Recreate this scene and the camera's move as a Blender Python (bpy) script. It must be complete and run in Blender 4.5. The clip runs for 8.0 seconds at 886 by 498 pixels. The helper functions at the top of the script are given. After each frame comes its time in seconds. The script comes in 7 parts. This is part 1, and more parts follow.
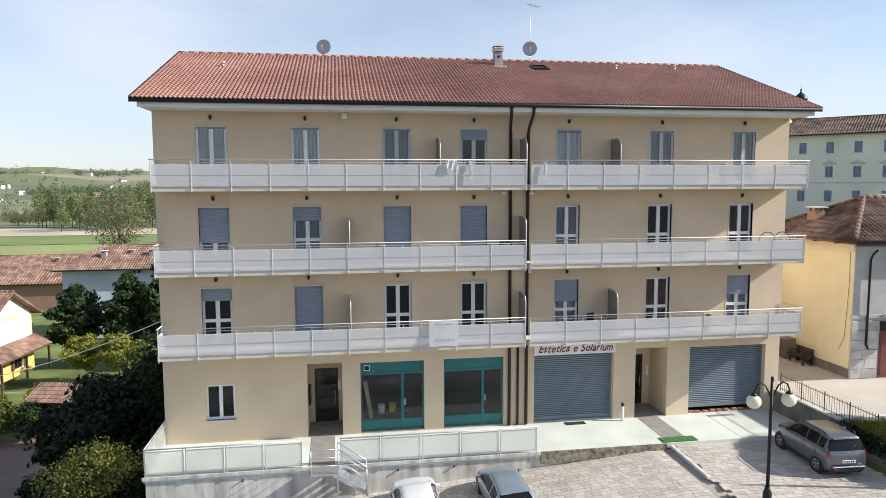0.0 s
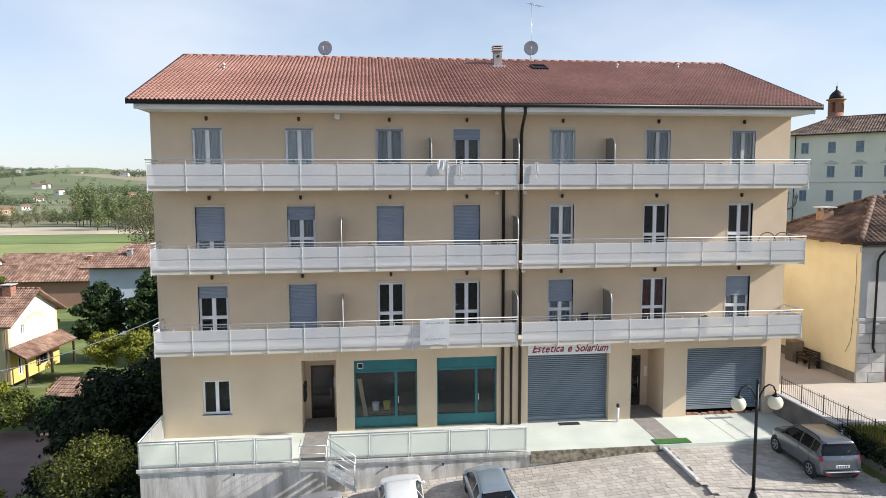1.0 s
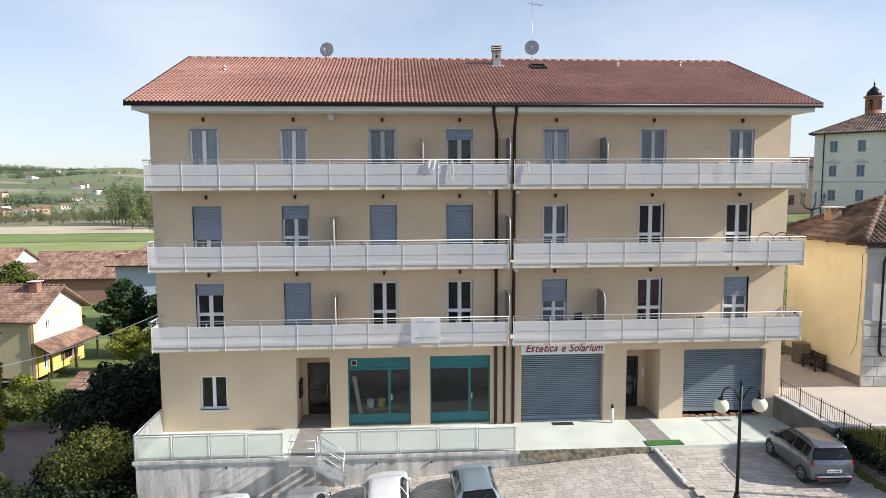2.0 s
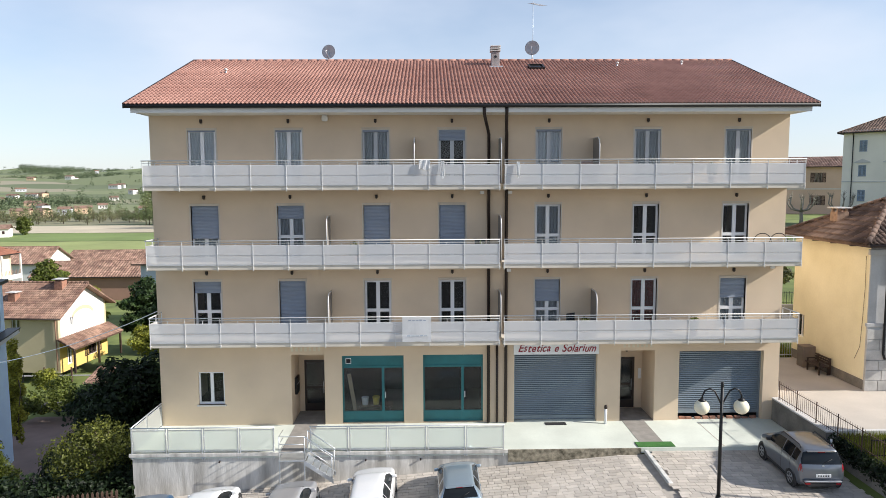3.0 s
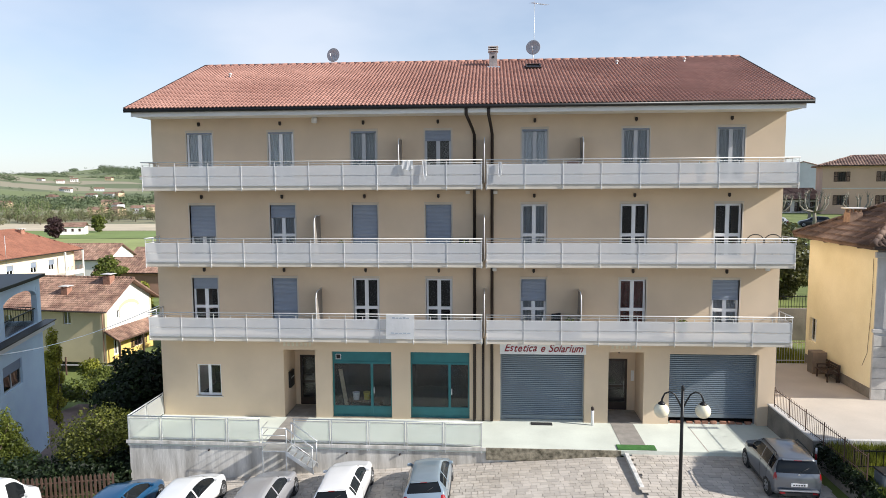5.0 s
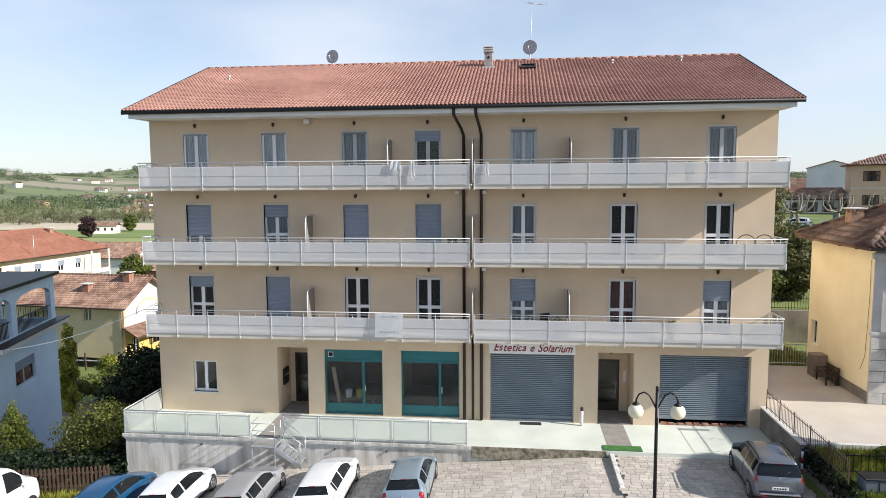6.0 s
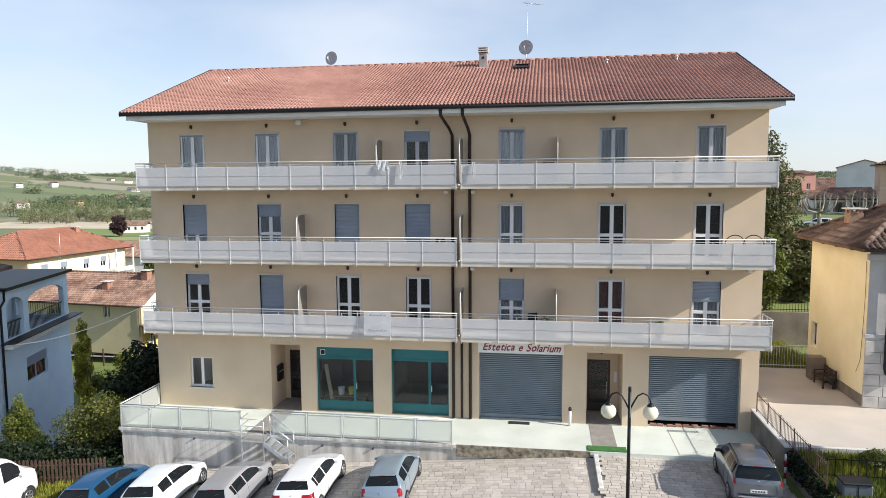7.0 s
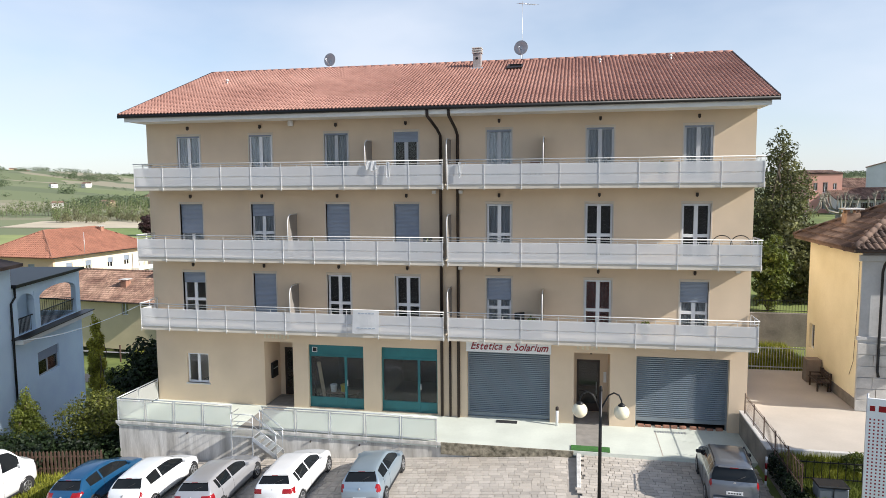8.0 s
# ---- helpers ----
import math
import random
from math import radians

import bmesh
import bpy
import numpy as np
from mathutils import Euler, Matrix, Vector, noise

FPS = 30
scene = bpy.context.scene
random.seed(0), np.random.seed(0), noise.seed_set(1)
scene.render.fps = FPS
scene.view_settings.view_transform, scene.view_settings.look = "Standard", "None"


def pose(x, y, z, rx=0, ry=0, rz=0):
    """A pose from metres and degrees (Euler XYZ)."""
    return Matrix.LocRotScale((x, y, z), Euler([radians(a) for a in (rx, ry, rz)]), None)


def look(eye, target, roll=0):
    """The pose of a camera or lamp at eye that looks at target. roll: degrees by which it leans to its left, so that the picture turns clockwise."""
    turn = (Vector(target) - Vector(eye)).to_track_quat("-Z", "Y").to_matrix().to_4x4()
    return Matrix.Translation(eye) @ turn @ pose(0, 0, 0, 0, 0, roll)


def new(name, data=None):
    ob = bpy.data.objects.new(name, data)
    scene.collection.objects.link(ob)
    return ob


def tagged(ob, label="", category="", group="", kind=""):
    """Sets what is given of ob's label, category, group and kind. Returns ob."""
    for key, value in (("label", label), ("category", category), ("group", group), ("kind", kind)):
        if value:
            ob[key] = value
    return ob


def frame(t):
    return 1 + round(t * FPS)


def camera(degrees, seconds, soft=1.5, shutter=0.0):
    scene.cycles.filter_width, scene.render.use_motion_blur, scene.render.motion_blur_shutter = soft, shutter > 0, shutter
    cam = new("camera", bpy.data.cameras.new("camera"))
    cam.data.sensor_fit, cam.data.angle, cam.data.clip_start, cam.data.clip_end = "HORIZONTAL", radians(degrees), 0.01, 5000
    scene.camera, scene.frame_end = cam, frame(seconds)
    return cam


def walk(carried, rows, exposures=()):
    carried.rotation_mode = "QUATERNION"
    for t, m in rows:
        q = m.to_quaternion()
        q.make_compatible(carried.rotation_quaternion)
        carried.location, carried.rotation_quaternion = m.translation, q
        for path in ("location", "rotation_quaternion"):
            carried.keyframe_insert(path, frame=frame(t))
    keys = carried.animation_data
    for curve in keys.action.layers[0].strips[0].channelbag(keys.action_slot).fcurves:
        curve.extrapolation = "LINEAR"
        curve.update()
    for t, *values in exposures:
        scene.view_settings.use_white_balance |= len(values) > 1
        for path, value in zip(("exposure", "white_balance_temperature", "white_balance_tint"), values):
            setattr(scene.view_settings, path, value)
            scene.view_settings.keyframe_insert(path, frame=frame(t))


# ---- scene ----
cam = camera(66.9, 8.0, soft=0.8)
METRES, EYE, TILT, LEAN, TURN = 12.0, 9.4, 0.0, 0.0, -8.8
ROWS = [
    (0.0, 0.0, 0.0, 0.0, -0.02, -5.52, 0.19),
    (0.5, 0.0606, -0.005, -0.0007, 1.27, -5.52, 0.2),
    (1.0, 0.1199, -0.0096, -0.0012, 2.54, -5.52, 0.21),
    (1.5, 0.1805, -0.0126, -0.0012, 3.83, -5.54, 0.23),
    (3.0, 0.3651, -0.0197, -0.0021, 7.66, -5.52, 0.26),
    (3.5, 0.4274, -0.0185, -0.0016, 8.97, -5.5, 0.28),
    (4.0, 0.4869, -0.0134, -0.0012, 10.24, -5.5, 0.28),
    (4.5, 0.5493, -0.0094, -0.0014, 11.57, -5.52, 0.3),
    (6.0, 0.7395, 0.0115, -0.0018, 15.2, -5.54, 0.36),
    (6.5, 0.8035, 0.0216, -0.0026, 16.38, -5.52, 0.38),
    (7.0, 0.8666, 0.0318, -0.0022, 17.51, -5.54, 0.38),
    (7.5, 0.9338, 0.0433, -0.0035, 18.69, -5.51, 0.39),
    (8.0, 0.9942, 0.0543, -0.0033, 19.76, -5.52, 0.4),
]
walk(cam, [(t, pose(0, 0, EYE, TILT, LEAN, TURN) @ pose(METRES * x, METRES * y, METRES * z, 90 + pitch, roll, yaw)) for t, x, y, z, yaw, pitch, roll in ROWS],
     exposures=[(0.0, 0.49, 6200, 11), (8.0, 0.49, 6200, 11)])

# ---- light ----
SUN_DIR = Vector((1.0, -0.22, 0.62)).normalized()
sun = new("sun", bpy.data.lights.new("sun", "SUN"))
sun.data.energy, sun.data.angle, sun.data.color = 5.0, radians(0.6), (1.0, 0.93, 0.82)
sun.matrix_world = Matrix.Translation((60, -10, 60)) @ SUN_DIR.to_track_quat("Z", "Y").to_matrix().to_4x4()
world = bpy.data.worlds.new("sky")
scene.world = world
world.use_nodes = True
wn, wl = world.node_tree.nodes, world.node_tree.links
wn.clear()
sky = wn.new("ShaderNodeTexSky")
sky.sky_type, sky.sun_disc = "NISHITA", False
sky.sun_elevation = math.asin(SUN_DIR.z)
sky.sun_rotation = math.atan2(SUN_DIR.x, SUN_DIR.y)
sky.dust_density, sky.air_density, sky.ozone_density = 0.5, 1.0, 1.6
wc = wn.new("ShaderNodeTexCoord")
wmap = wn.new("ShaderNodeMapping")
wmap.inputs["Scale"].default_value = (1.0, 1.0, 2.6)
wnoise = wn.new("ShaderNodeTexNoise")
wnoise.inputs["Scale"].default_value, wnoise.inputs["Detail"].default_value = 1.9, 5
wramp = wn.new("ShaderNodeValToRGB")
wramp.color_ramp.elements[0].position, wramp.color_ramp.elements[0].color = 0.44, (0, 0, 0, 1)
wramp.color_ramp.elements[1].position, wramp.color_ramp.elements[1].color = 0.72, (1, 1, 1, 1)
wmix = wn.new("ShaderNodeMixRGB")
wmix.inputs["Color2"].default_value = (5.75, 6.1, 6.65, 1)
wfac = wn.new("ShaderNodeMath")
wfac.operation = "MULTIPLY_ADD"
wfac.inputs[1].default_value, wfac.inputs[2].default_value = 0.5, 0.12
wbg = wn.new("ShaderNodeBackground")
wbg.inputs["Strength"].default_value = 0.106
wout = wn.new("ShaderNodeOutputWorld")
wl.new(wc.outputs["Generated"], wmap.inputs["Vector"])
wl.new(wmap.outputs["Vector"], wnoise.inputs["Vector"])
wl.new(wnoise.outputs["Fac"], wramp.inputs["Fac"])
wl.new(wramp.outputs["Color"], wfac.inputs[0])
wsep = wn.new("ShaderNodeSeparateXYZ")
wlow = wn.new("ShaderNodeMapRange")
wlow.inputs["From Min"].default_value, wlow.inputs["From Max"].default_value = 0.0, 0.36
wlow.inputs["To Min"].default_value, wlow.inputs["To Max"].default_value = 0.46, 0.0
wadd = wn.new("ShaderNodeMath")
wadd.operation, wadd.use_clamp = "ADD", True
wl.new(wc.outputs["Generated"], wsep.inputs[0])
wl.new(wsep.outputs["Z"], wlow.inputs["Value"])
wl.new(wlow.outputs["Result"], wadd.inputs[0])
wl.new(wfac.outputs[0], wadd.inputs[1])
wl.new(wadd.outputs[0], wmix.inputs["Fac"])
wl.new(sky.outputs["Color"], wmix.inputs["Color1"])
wl.new(wmix.outputs["Color"], wbg.inputs["Color"])
wl.new(wbg.outputs["Background"], wout.inputs["Surface"])


# ---- materials ----
def mat(name, color, rough=0.7, metal=0.0, var=0.12, scale=1.2, fine=25.0, bump=0.15, color2=None, island=0.0, obrandom=0.0,
        stretch=(1, 1, 1), spec=0.5, coat=0.0):
    """A principled surface whose colour varies at two scales in world space, with fine relief."""
    m = bpy.data.materials.new(name)
    m.use_nodes = True
    nt = m.node_tree
    n, l = nt.nodes, nt.links
    b = n["Principled BSDF"]
    b.inputs["Roughness"].default_value, b.inputs["Metallic"].default_value = rough, metal
    b.inputs["Specular IOR Level"].default_value = spec
    b.inputs["Coat Weight"].default_value = coat
    g = n.new("ShaderNodeNewGeometry")
    mp = n.new("ShaderNodeMapping")
    mp.inputs["Scale"].default_value = stretch
    l.new(g.outputs["Position"], mp.inputs["Vector"])
    big = n.new("ShaderNodeTexNoise")
    big.inputs["Scale"].default_value, big.inputs["Detail"].default_value = scale, 4
    small = n.new("ShaderNodeTexNoise")
    small.inputs["Scale"].default_value, small.inputs["Detail"].default_value = fine, 3
    l.new(mp.outputs["Vector"], big.inputs["Vector"])
    l.new(mp.outputs["Vector"], small.inputs["Vector"])
    c1 = [max(0, c * (1 - var)) for c in color]
    c2 = [min(1, c * (1 + var)) for c in (color2 or color)]
    mix = n.new("ShaderNodeMixRGB")
    mix.inputs["Color1"].default_value, mix.inputs["Color2"].default_value = (*c1, 1), (*c2, 1)
    ramp = n.new("ShaderNodeMapRange")
    ramp.inputs["From Min"].default_value, ramp.inputs["From Max"].default_value = 0.3, 0.7
    l.new(big.outputs["Fac"], ramp.inputs["Value"])
    l.new(ramp.outputs["Result"], mix.inputs["Fac"])
    hsv = n.new("ShaderNodeHueSaturation")
    l.new(mix.outputs["Color"], hsv.inputs["Color"])
    val = n.new("ShaderNodeMapRange")
    val.inputs["To Min"].default_value, val.inputs["To Max"].default_value = 1 - var * 0.6, 1 + var * 0.6
    l.new(small.outputs["Fac"], val.inputs["Value"])
    last = val.outputs["Result"]
    for amount, node, out in ((island, g, "Random Per Island"), (obrandom, n.new("ShaderNodeObjectInfo") if obrandom else None, "Random")):
        if amount:
            r = n.new("ShaderNodeMapRange")
            r.inputs["To Min"].default_value, r.inputs["To Max"].default_value = 1 - amount, 1 + amount
            l.new(node.outputs[out], r.inputs["Value"])
            mul = n.new("ShaderNodeMath")
            mul.operation = "MULTIPLY"
            l.new(last, mul.inputs[0])
            l.new(r.outputs["Result"], mul.inputs[1])
            last = mul.outputs[0]
    l.new(last, hsv.inputs["Value"])
    l.new(hsv.outputs["Color"], b.inputs["Base Color"])
    if bump:
        bp = n.new("ShaderNodeBump")
        bp.inputs["Strength"].default_value, bp.inputs["Distance"].default_value = bump, 0.02
        l.new(small.outputs["Fac"], bp.inputs["Height"])
        l.new(bp.outputs["Normal"], b.inputs["Normal"])
    return m


def glassy(name, tint, see=0.8, rough=0.04, ior=1.42):
    """A thin pane: clear seen straight on, with the gloss of glass."""
    m = bpy.data.materials.new(name)
    m.use_nodes = True
    n, l = m.node_tree.nodes, m.node_tree.links
    n.clear()
    tr, gl, df = n.new("ShaderNodeBsdfTransparent"), n.new("ShaderNodeBsdfGlossy"), n.new("ShaderNodeBsdfDiffuse")
    tr.inputs["Color"].default_value = (*tint, 1)
    df.inputs["Color"].default_value = (*[min(1, c * 0.9) for c in tint], 1)
    gl.inputs["Roughness"].default_value = rough
    fr = n.new("ShaderNodeFresnel")
    fr.inputs["IOR"].default_value = ior
    body, mix, out = n.new("ShaderNodeMixShader"), n.new("ShaderNodeMixShader"), n.new("ShaderNodeOutputMaterial")
    body.inputs["Fac"].default_value = see
    l.new(df.outputs[0], body.inputs[1])
    l.new(tr.outputs[0], body.inputs[2])
    l.new(fr.outputs[0], mix.inputs["Fac"])
    l.new(body.outputs[0], mix.inputs[1])
    l.new(gl.outputs[0], mix.inputs[2])
    l.new(mix.outputs[0], out.inputs["Surface"])
    return m


M_PLASTER = mat("beige_plaster", (0.67, 0.532, 0.382), 0.9, var=0.07, scale=0.6, fine=40, bump=0.12)
M_SLAB = mat("painted_concrete_edge", (0.58, 0.53, 0.45), 0.8, var=0.08, scale=1.5, bump=0.1)
M_FASCIA = mat("white_painted_eave", (0.78, 0.76, 0.72), 0.7, var=0.06, scale=0.8, bump=0.05)
M_TILE = mat("clay_roof_tile", (0.31, 0.152, 0.116), 0.75, var=0.08, scale=0.35, fine=18, bump=0.12, color2=(0.37, 0.20, 0.155), island=0.11)
M_TILE_OLD = mat("weathered_roof_tile", (0.20, 0.105, 0.075), 0.85, var=0.28, scale=0.7, fine=9, bump=0.3, color2=(0.28, 0.18, 0.13), island=0.3)
M_TILE_DARK = mat("old_brown_roof_tile", (0.105, 0.066, 0.05), 0.9, var=0.35, scale=0.8, fine=9, bump=0.3, color2=(0.19, 0.125, 0.09), island=0.3)
M_TILE_RED = mat("flat_red_roof_tile", (0.31, 0.135, 0.085), 0.75, var=0.15, scale=0.3, fine=6, bump=0.2, island=0.12)
M_DARKMETAL = mat("dark_brown_metal", (0.035, 0.024, 0.02), 0.45, 0.3, var=0.15, bump=0.02)
M_BLACK = mat("black_metal", (0.015, 0.015, 0.016), 0.45, 0.4, var=0.15, bump=0.02)
M_GALV = mat("galvanised_steel", (0.62, 0.64, 0.65), 0.42, 0.75, var=0.1, scale=3, bump=0.03)
M_RAIL = mat("light_grey_painted_steel", (0.66, 0.66, 0.65), 0.45, 0.2, var=0.05, scale=3, bump=0.02)
M_PANEL = glassy("milky_white_sheet", (0.94, 0.94, 0.94), 0.47, 0.3)
M_GUARD = glassy("pale_frosted_glass", (0.96, 0.985, 0.95), 0.66, 0.12)
M_WHITE = mat("white_window_paint", (0.80, 0.80, 0.80), 0.45, var=0.03, bump=0.02)
M_GREYFRAME = mat("grey_window_frame", (0.50, 0.51, 0.52), 0.5, var=0.05, bump=0.02)
M_QUOIN = mat("weathered_stone_block", (0.46, 0.44, 0.41), 0.9, var=0.18, scale=2.5, bump=0.3, obrandom=0.12)
M_JAMB = mat("beige_stone_jamb", (0.60, 0.53, 0.44), 0.8, var=0.08, bump=0.08)
M_STONE = mat("pale_stone_jamb", (0.58, 0.56, 0.53), 0.7, var=0.06, bump=0.08)
M_SHUTTER = mat("blue_grey_roller_shutter", (0.27, 0.31, 0.38), 0.55, 0.1, var=0.05, scale=2, bump=0.03)
M_GLASS = glassy("window_glass", (0.96, 0.975, 0.98), 0.99, 0.02, 1.38)
M_CURTAIN = mat("white_curtain", (0.94, 0.95, 0.97), 0.9, var=0.05, scale=3, bump=0.1)
M_CURTAIN_GREY = mat("grey_curtain", (0.46, 0.48, 0.51), 0.9, var=0.08, scale=3, bump=0.1)
M_CURTAIN_RED = mat("dark_red_curtain", (0.20, 0.06, 0.05), 0.9, var=0.2, scale=3, bump=0.1)
# Near-black colour puts the darkness of unlit rooms into their walls and floors.
M_ROOMUNLIT = mat("unlit_room_dark", (0.04, 0.036, 0.033), 0.9, var=0.1)
M_TEAL = mat("teal_shop_metal", (0.022, 0.15, 0.165), 0.45, 0.1, var=0.12, scale=2, bump=0.03)
M_GARAGE = mat("grey_blue_shutter_steel", (0.24, 0.28, 0.315), 0.42, 0.45, var=0.06, scale=1.5, bump=0.03)
M_TERRACE = mat("pale_terrace_screed", (0.60, 0.63, 0.56), 0.8, var=0.10, scale=0.7, fine=14, bump=0.1)
M_CONCRETE = mat("rain_streaked_concrete", (0.48, 0.45, 0.40), 0.9, var=0.26, scale=2.2, fine=20, bump=0.3, color2=(0.56, 0.54, 0.50), stretch=(1.6, 1.6, 0.22))
M_MOSS = mat("mossy_concrete_edge", (0.12, 0.105, 0.07), 0.95, var=0.4, scale=6.0, fine=30, bump=0.4, color2=(0.26, 0.23, 0.17))
M_PAVER = mat("grey_beige_stone_paver", (0.50, 0.445, 0.38), 0.85, var=0.17, scale=0.45, fine=30, bump=0.2, color2=(0.46, 0.42, 0.375), island=0.15, obrandom=0.0)
M_PAVER_ONE = mat("single_stone_paver", (0.50, 0.445, 0.38), 0.85, var=0.17, scale=0.45, fine=30, bump=0.2, color2=(0.46, 0.42, 0.375), obrandom=0.15)
M_SAND = mat("paver_joint_sand", (0.40, 0.36, 0.31), 0.95, var=0.15, scale=3, bump=0.3)
M_ASPHALT = mat("asphalt", (0.055, 0.055, 0.06), 0.9, var=0.2, scale=0.8, fine=30, bump=0.3)
M_BRICKWALK = mat("brown_walkway_tile", (0.27, 0.25, 0.225), 0.8, var=0.15, scale=3, bump=0.15)
M_MATGREEN = mat("green_artificial_grass", (0.045, 0.15, 0.03), 0.95, var=0.2, scale=4, fine=60, bump=0.5)
M_RUBBER = mat("black_rubber", (0.018, 0.018, 0.02), 0.85, var=0.2, bump=0.15)
M_BRICK = mat("red_brick", (0.30, 0.15, 0.10), 0.9, var=0.25, scale=6, fine=30, bump=0.3, island=0.2)
M_BRICKPALE = mat("pale_brown_brick", (0.33, 0.22, 0.155), 0.9, var=0.25, scale=6, fine=30, bump=0.3)
M_CHIM = mat("grey_render_chimney", (0.33, 0.30, 0.29), 0.9, var=0.2, scale=4, bump=0.25)
M_DISH = mat("grey_dish", (0.42, 0.42, 0.43), 0.5, 0.2, var=0.1, bump=0.03)
M_WOOD = mat("weathered_wood", (0.095, 0.055, 0.038), 0.8, var=0.25, scale=4, bump=0.25)
M_WOODDARK = mat("dark_stained_wood", (0.045, 0.028, 0.02), 0.7, var=0.25, scale=4, bump=0.2)
M_GLOBE = mat("cream_lamp_globe", (0.80, 0.74, 0.55), 0.3, var=0.05, scale=3, bump=0.0)
M_CLOTH = mat("white_banner_cloth", (0.80, 0.81, 0.82), 0.85, var=0.04, scale=3, bump=0.1)
M_PRINT = mat("dark_red_sign_paint", (0.24, 0.012, 0.03), 0.6, var=0.05, bump=0)
M_PRINTGREY = mat("grey_print", (0.36, 0.42, 0.50), 0.7, var=0.05, bump=0)
M_FADED = mat("faded_pale_lettering", (0.66, 0.60, 0.47), 0.9, var=0.1, scale=8, bump=0.05)
M_YELLOW = mat("yellow_plaster", (0.87, 0.765, 0.49), 0.92, var=0.08, scale=0.5, fine=12, bump=0.2, color2=(0.89, 0.80, 0.56))
M_GREYPLASTER = mat("grey_plaster", (0.46, 0.45, 0.44), 0.92, var=0.15, scale=0.7, fine=12, bump=0.25)
M_BLUEWALL = mat("pale_blue_plaster", (0.72, 0.86, 1.0), 0.9, var=0.06, scale=0.6, bump=0.15)
M_CREAM = mat("cream_plaster", (0.62, 0.52, 0.33), 0.9, var=0.08, scale=0.4, bump=0.2)
M_WHITEWALL = mat("white_plaster", (0.78, 0.76, 0.72), 0.9, var=0.06, scale=0.4, bump=0.15)
M_OCHRE = mat("ochre_plaster", (0.72, 0.50, 0.16), 0.9, var=0.08, scale=0.5, bump=0.15)
M_PALAZZO = mat("pale_green_plaster", (0.82, 0.77, 0.66), 0.9, var=0.08, scale=0.25, bump=0.15)
M_PEACH = mat("peach_plaster", (0.70, 0.50, 0.34), 0.9, var=0.06, scale=0.25, bump=0.1)
M_PALEGREY = mat("pale_grey_render", (0.62, 0.63, 0.66), 0.92, var=0.1, scale=0.3, bump=0.15)
M_PINK = mat("salmon_plaster", (0.58, 0.31, 0.25), 0.9, var=0.06, scale=0.3, bump=0.1)
M_BROWNWALL = mat("brown_plaster", (0.34, 0.20, 0.15), 0.9, var=0.1, scale=0.3, bump=0.1)
M_SHUTBLUE = mat("grey_blue_shutter_paint", (0.26, 0.32, 0.40), 0.7, var=0.08, scale=3, bump=0.1)
M_SHUTBROWN = mat("dark_brown_shutter_paint", (0.045, 0.02, 0.018), 0.7, var=0.12, scale=3, bump=0.1)
M_COURT = mat("pale_courtyard_paving", (0.49, 0.44, 0.38), 0.9, var=0.08, scale=0.6, fine=14, bump=0.15)
M_OLDCONC = mat("dark_stained_shaded_concrete", (0.20, 0.18, 0.155), 0.95, var=0.35, scale=1.0, fine=12, bump=0.3)
M_BARK = mat("grey_brown_bark", (0.14, 0.105, 0.075), 0.95, var=0.3, scale=5, bump=0.5, stretch=(2, 2, 0.4))
M_BARKPALE = mat("pale_plane_bark", (0.27, 0.24, 0.19), 0.9, var=0.3, scale=3, bump=0.3)


def leafmat(name, a, b):
    m = mat(name, a, 0.55, var=0.25, scale=0.9, fine=4, bump=0, color2=b, island=0.45, spec=0.35)
    n, l = m.node_tree.nodes, m.node_tree.links
    p = n["Principled BSDF"]
    tr, mix = n.new("ShaderNodeBsdfTranslucent"), n.new("ShaderNodeMixShader")
    mix.inputs["Fac"].default_value = 0.3
    src = p.inputs["Base Color"].links[0].from_socket
    l.new(src, tr.inputs["Color"])
    l.new(p.outputs[0], mix.inputs[1])
    l.new(tr.outputs[0], mix.inputs[2])
    l.new(mix.outputs[0], n["Material Output"].inputs["Surface"])
    return m


M_LEAF = leafmat("fresh_green_leaf", (0.07, 0.10, 0.018), (0.14, 0.165, 0.03))
# Dark evergreen colour, blackened further to hold the shade beside the building.
M_LEAFSHADED = leafmat("dark_shaded_evergreen_leaf", (0.009, 0.018, 0.006), (0.022, 0.038, 0.011))
M_LEAFYEW = leafmat("yew_leaf", (0.02, 0.042, 0.012), (0.05, 0.085, 0.022))
M_LEAFMAG = leafmat("glossy_magnolia_leaf", (0.05, 0.06, 0.02), (0.16, 0.16, 0.06))
M_LEAFYEL = leafmat("yellow_green_leaf", (0.16, 0.19, 0.02), (0.27, 0.27, 0.04))
M_LEAFPOPLAR = leafmat("spring_poplar_leaf", (0.12, 0.155, 0.06), (0.21, 0.25, 0.105))
M_LEAFPURPLE = leafmat("purple_plum_leaf", (0.035, 0.018, 0.02), (0.06, 0.03, 0.03))
M_LEAFTAN = leafmat("budding_brownish_leaf", (0.14, 0.145, 0.075), (0.21, 0.205, 0.105))
# Lightened, greyed leaf colour stands in for haze over the hills.
M_LEAFHAZED = leafmat("hazed_wood_leaf", (0.085, 0.12, 0.065), (0.14, 0.175, 0.09))
M_BLOOM = mat("red_blossom", (0.45, 0.03, 0.02), 0.8, var=0.2, bump=0)


# ---- building helpers ----
PLACES = {}


def thing(name, label, category, at=(0, 0, 0), group="", kind=""):
    e = new(name)
    e.location = at
    e.empty_display_size = 0.2
    PLACES[e] = Matrix.Translation(at)
    return tagged(e, label, category, group, kind)


